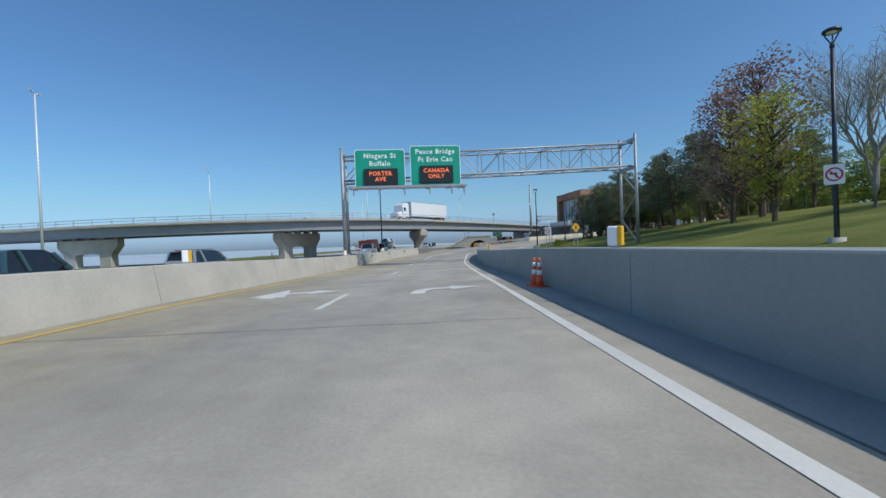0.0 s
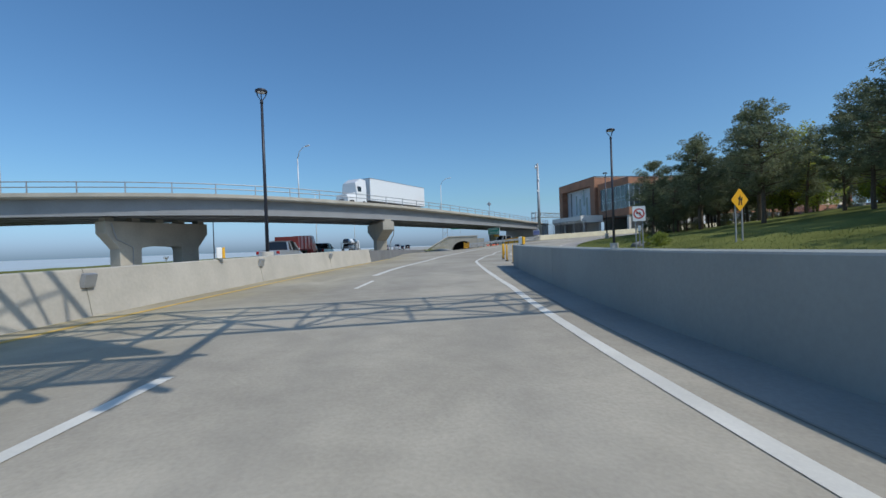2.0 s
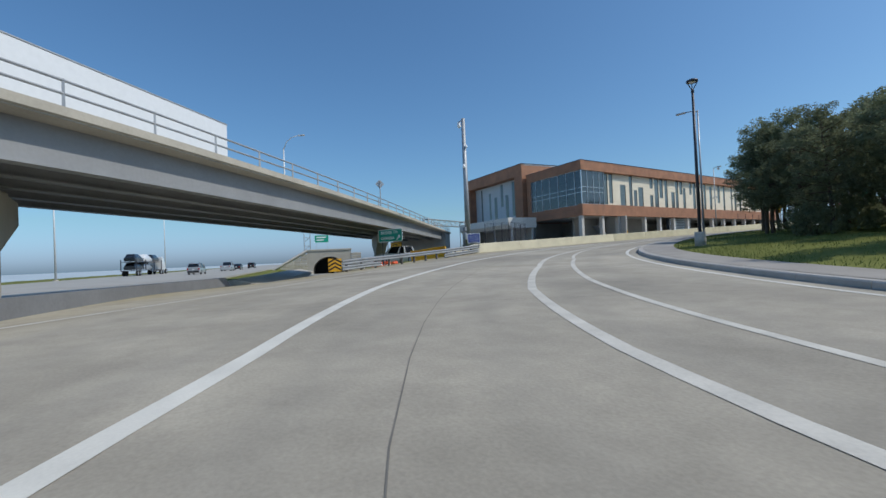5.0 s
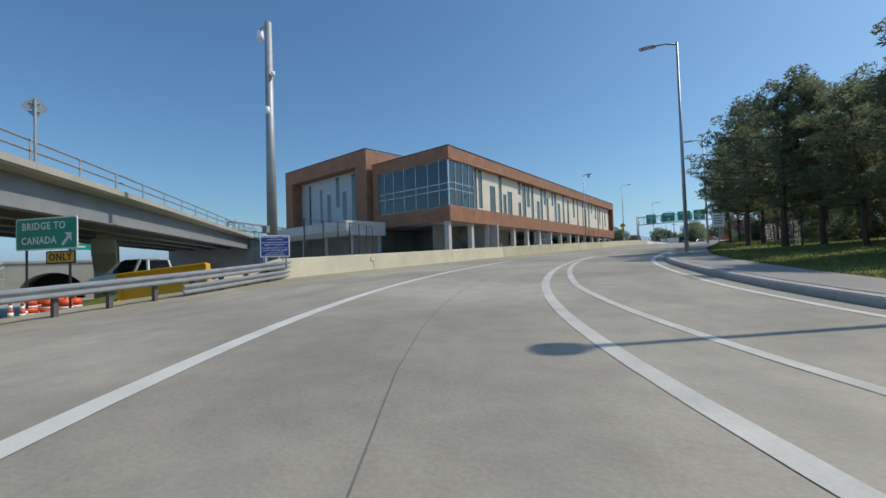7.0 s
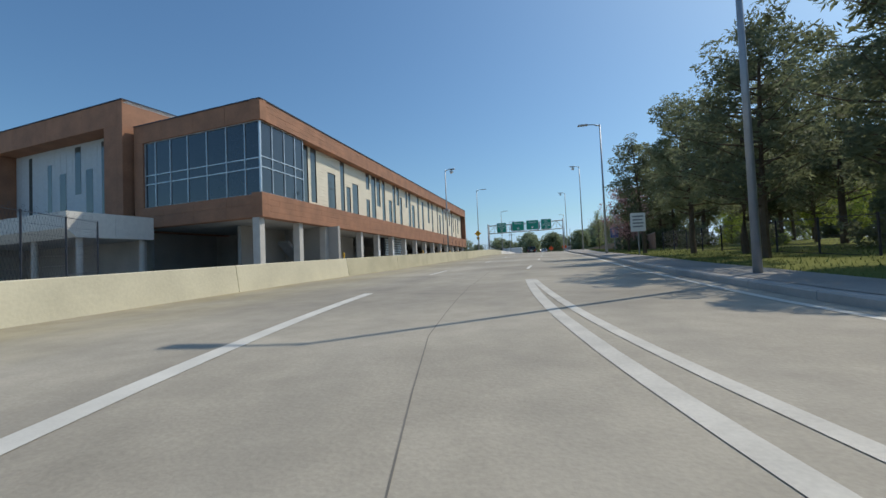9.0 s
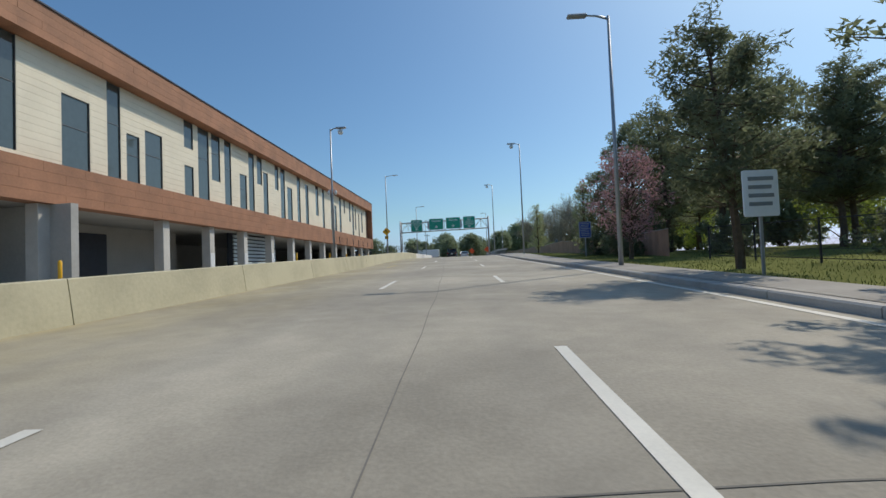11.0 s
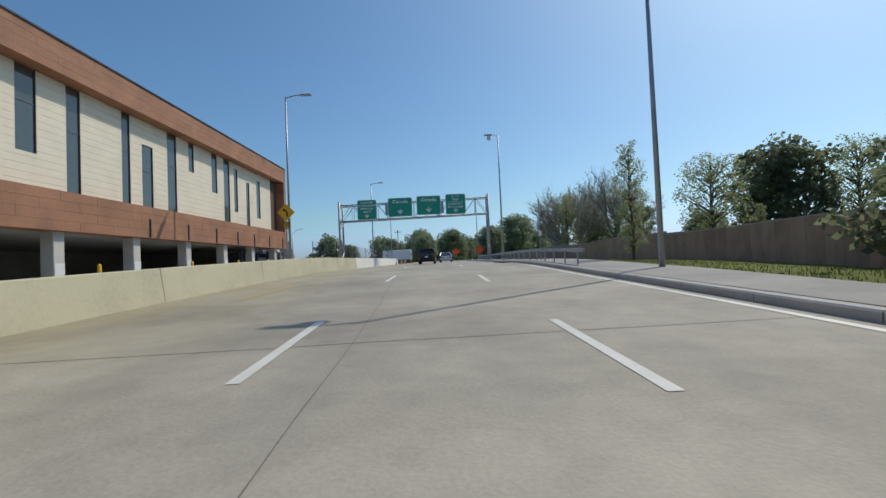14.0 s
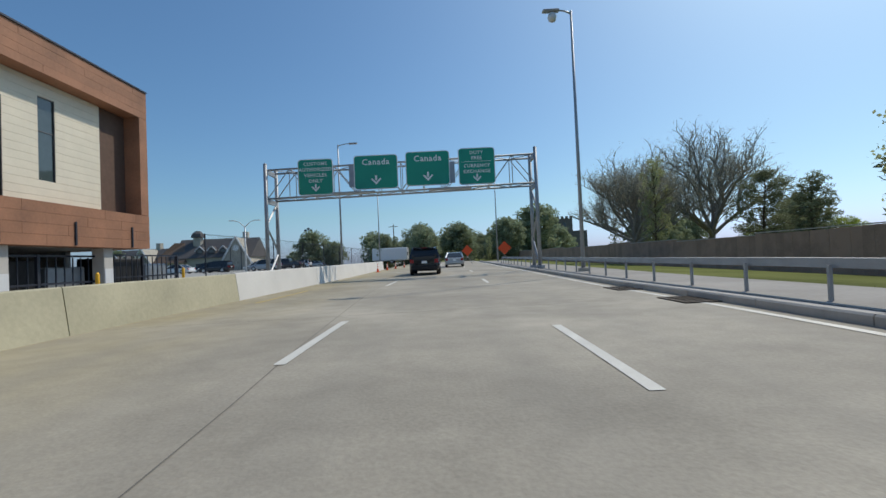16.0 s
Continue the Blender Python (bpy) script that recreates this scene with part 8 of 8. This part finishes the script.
def house(x, y, z, yaw, w, dep, h, label, cupola=False):
    top = empty("house", pose(x, y, z, 0, 0, yaw))
    part("wall", one_box(-w / 2, w / 2, -dep / 2, dep / 2, 0, h, 0.02), MASON, top)
    rise = dep * 0.42
    bm = bmesh.new()
    prism(bm, [(-dep / 2 - 0.5, h - 0.1), (0, h + rise), (dep / 2 + 0.5, h - 0.1)], [(Vector((xx, 0, 0)), Vector((0, 1, 0)), Vector((0, 0, 1))) for xx in (-w / 2 - 0.4, w / 2 + 0.4)])
    part("roof", bm, ROOFING, top)
    for k in range(3):
        xx = -w * 0.16 + k * w * 0.15
        bm = bmesh.new()
        prism(bm, [(xx - 0.8, h + 0.9), (xx - 0.8, h + 1.6), (xx, h + 2.35), (xx + 0.8, h + 1.6), (xx + 0.8, h + 0.9)], [(Vector((0, yy, 0)), Vector((1, 0, 0)), Vector((0, 0, 1))) for yy in (-dep / 2 + 0.6, -0.6)])
        d = part("dormer", bm, ROOFING, top)
        for sx in (-1, 1):
            part("bargeboard", bar(bmesh.new(), (xx + sx * 0.95, -dep / 2 + 0.55, h + 1.45), (xx, -dep / 2 + 0.55, h + 2.42), 0.16), CARWHITE, d, "white bargeboard")
        part("pane", one_box(xx - 0.4, xx + 0.4, -dep / 2 + 0.56, -dep / 2 + 0.59, h + 1.05, h + 1.65), GLASS, d)
        part("window", one_box(xx - 0.6, xx + 0.6, -dep / 2 - 0.03, -dep / 2 - 0.003, 0.9, 2.2), GLASS, top)
    # a half-timbered gable turned towards the plaza, and a chimney
    gx, gw = w * 0.34, 2.9
    bm = bmesh.new()
    prism(bm, [(gx - gw, 0.0), (gx - gw, h * 0.7), (gx, h + rise - 0.2), (gx + gw, h * 0.7), (gx + gw, 0.0)], [(Vector((0, yy, 0)), Vector((1, 0, 0)), Vector((0, 0, 1))) for yy in (-dep / 2 - 0.9, 0.0)])
    g = part("gable", bm, MASON, top, "stone gable with timbers")
    for sx in (-1, 1):
        part("bargeboard", bar(bmesh.new(), (gx + sx * (gw + 0.3), -dep / 2 - 0.98, h * 0.7 - 0.4), (gx, -dep / 2 - 0.98, h + rise), 0.26), CARWHITE, g, "white bargeboard")
        part("timber", bar(bmesh.new(), (gx + sx * 1.1, -dep / 2 - 0.94, 0.6), (gx + sx * 1.1, -dep / 2 - 0.94, h + rise * 0.45), 0.14), ROOFING, g)
    part("medallion", tube(bmesh.new(), [(gx, -dep / 2 - 0.9, h + rise * 0.42), (gx, -dep / 2 - 1.0, h + rise * 0.42)], 0.62, 20), CARWHITE, g, "round white medallion")
    part("chimney", one_box(gx - 0.6, gx + 0.5, -0.4, 0.6, h + rise * 0.7, h + rise + 1.3, 0.03), MASON, top, "stone chimney")
    if cupola:
        cx = -w * 0.27
        part("cupola", tube(bmesh.new(), [(cx, -1.2, h + rise * 0.5), (cx, -1.2, h + rise + 0.35)], [1.0, 1.0], 8), MASON, top)
        part("dome", tube(bmesh.new(), [(cx, -1.2, h + rise + 0.3), (cx, -1.2, h + rise + 0.34), (cx, -1.2, h + rise + 1.1), (cx, -1.2, h + rise + 1.75)], [1.1, 1.45, 1.25, 0.5], 8), ROOFING, top, "dark eight-sided dome")
        bm = bmesh.new()
        vs = [bm.verts.new(q) for q in ((-w / 2 - 3.4, -dep / 2 - 1.2, h * 0.75), (-w / 2 + 3.2, -dep / 2 - 1.2, h * 0.75), (-w / 2 + 3.2, 0.5, h * 0.75), (-w / 2 - 3.4, 0.5, h * 0.75), (-w / 2 - 0.6, -2.6, h + rise * 0.82), (-w / 2 + 0.8, -1.2, h + rise * 0.82))]
        for f in ((0, 1, 5, 4), (1, 2, 5), (2, 3, 4, 5), (3, 0, 4), (3, 2, 1, 0)):
            bm.faces.new([vs[k] for k in f])
        bmesh.ops.recalc_face_normals(bm, faces=bm.faces[:])
        part("hipped_roof", bm, mat("brown roof shingle", (0.17, 0.115, 0.085), 0.9, var=0.25), top, "brown hipped roof over a side wing")
        part("side_wing", one_box(-w / 2 - 2.8, -w / 2 + 2.6, -dep / 2 - 0.6, 0, 0, h * 0.75 - 0.003, 0.02), MASON, top)
    return tagged(top, label, "house", group="houses")


house(-141.5, 216, 2.4, 4, 16, 10, 3.4, "low house with a grey shingle roof, dormers and a dark cupola", True)
house(-164, 222, 2.4, -8, 16, 9, 2.4, "low house with a grey shingle roof and dormers")


def block_building(x, y, z, w, dep, h):
    """A plain flat-roofed building with two rows of windows."""
    top = empty("building", pose(x, y, z))
    part("wall", one_box(-w / 2, w / 2, -dep / 2, dep / 2, -0.3, h, 0.02), MASON, top)
    part("parapet", one_box(-w / 2 - 0.15, w / 2 + 0.15, -dep / 2 - 0.15, dep / 2 + 0.15, h + 0.003, h + 0.4, 0.02), KERB, top)
    for zz in (1.2, 4.4):
        for k in range(5):
            xx = -w / 2 + w * (k + 0.5) / 5
            part("window", one_box(xx - 0.7, xx + 0.7, -dep / 2 - 0.04, -dep / 2 - 0.003, zz, zz + 1.7), GLASS, top)
    return tagged(top, "plain pale building beyond the trees", "building")


block_building(-70, 262, 2.6, 16, 10, 7.0)


def stone_tower(x, y, z, h):
    """A square battlemented tower with a lower wing."""
    top = empty("stone_tower", pose(x, y, z))
    stone = mat("dark tower stone", (0.16, 0.145, 0.13), 0.9, var=0.2, scale=0.6, fine=5)
    part("shaft", one_box(-3.2, 3.2, -3.2, 3.2, -0.5, h, 0.05), stone, top)
    for k in range(4):
        for sy in (-1, 1):
            part("merlon", one_box(-3.2 + k * 1.8, -2.2 + k * 1.8, sy * 3.0 - 0.22, sy * 3.0 + 0.22, h + 0.003, h + 1.0), stone, top)
    part("wing", one_box(3.203, 9, -3, 4, -0.5, h - 5, 0.05), stone, top)
    for zz in (h - 3.4, h - 7.5):
        part("window", one_box(-0.5, 0.5, -3.24, -3.203, zz, zz + 1.8), GLASS, top)
    return tagged(top, "far battlemented stone tower above the trees", "tower")


stone_tower(-43.5, 300, 2.4, 15.2)


def utility_pole(x, y, z, h):
    top = empty("utility_pole", pose(x, y, z))
    part("pole", tube(bmesh.new(), [(0, 0, -0.5), (0, 0, h)], [0.16, 0.11], 8), BARK, top)
    part("crossarm", one_box(-1.2, 1.2, -0.06, 0.06, h - 0.7, h - 0.55), BARK, top)
    for k in (-1.1, -0.5, 0.5, 1.1):
        part("insulator", tube(bmesh.new(), [(k, 0, h - 0.55), (k, 0, h - 0.38)], 0.04, 6), SIGNW, top)
    return tagged(top, "weathered timber utility pole with a crossarm", "utility pole", group="utility poles")


for x, y, h in ((-106, 240, 11), (-86, 250, 10.5), (-74, 226, 11.5), (-116, 262, 11)):
    utility_pole(x, y, 2.5, h)


def work_sign(x, y, z, yaw):
    top = empty("work_sign", pose(x, y, z, 0, 0, yaw))
    for sx in (-1, 1):
        part("leg", bar(bmesh.new(), (sx * 0.6, 0.3 * sx, 0), (0, 0, 1.0), 0.04), GALV, top)
    bm = rounded(bmesh.new(), -0.5, 0.5, -0.5, 0.5, 0.06, 0, 0.02)
    bm.transform(Matrix.Translation((0, -0.05, 1.7)) @ pose(0, 0, 0, 90, 0, 0) @ pose(0, 0, 0, 0, 0, 45))
    part("plate", bm, mat("orange sign sheeting", (0.85, 0.10, 0.02), 0.5, var=0.05), top)
    return tagged(top, "orange diamond work sign on folding legs", "road sign", group="work signs")


w0 = work_sign(*at(232, 2.4), 0)
copy_thing(w0, road_pose(222, 5.8))

def boulder(x, y, scale, yaw):
    rng = random.Random(7)
    bm = bmesh.new()
    bmesh.ops.create_icosphere(bm, subdivisions=3, radius=1.0)
    for v in bm.verts:
        k = 1 + 0.28 * noise.noise(v.co * 1.3) + 0.10 * noise.noise(v.co * 3.7)
        v.co = Vector((v.co.x * 1.3 * k, v.co.y * 0.8 * k, max(v.co.z * 0.55 * k, -0.25)))
    ob = link("boulder", bm, mat("grey stone", (0.26, 0.25, 0.235), 0.9, var=0.3, scale=2.5, fine=18, bump=0.5), smooth=True)
    ob.matrix_world = ground_pose(x, y, scale, yaw, 0.0)
    return tagged(ob, "weathered grey boulder among low shrubs on the verge", "boulder")


boulder(*road_xy(62.5, 12.4), 0.55, 40)
stand("sedge", "bush", LEAF, "low green shrub beside the boulder", "shrubs", [(*road_xy(61.4, 12.2), 0.2), (*road_xy(63.8, 12.6), 0.22), (*road_xy(62.6, 13.2), 0.24), (*road_xy(64.8, 12.4), 0.17)], 150, 2)

# ---- grass blades along the verge ----


def verge_grass():
    g = random.Random(9)
    bm = bmesh.new()
    for i in range(26000):
        s = g.uniform(44, 185)
        o = lerp_table(RIGHT_EDGE, s) + lerp_table(WALKWAY, s) + 0.05 + g.random() ** 1.6 * 7
        p = at(s, o)
        z = verge_z(s, o, p.z) if o < lerp_table(RIGHT_EDGE, s) + 9 else ground_z(p.x, p.y)
        a = g.uniform(0, 6.28)
        h, w = g.uniform(0.03, 0.11), 0.014
        dx, dy = math.cos(a) * w, math.sin(a) * w
        lx, ly = g.uniform(-.06, .06), g.uniform(-.06, .06)
        bm.faces.new([bm.verts.new(q) for q in ((p.x - dx, p.y - dy, z - 0.02), (p.x + dx, p.y + dy, z - 0.02), (p.x + lx, p.y + ly, z + h))])
    return tagged(link("grass", bm, BLADE), "short spring grass along the verge", "grass", kind="stuff")


verge_grass()
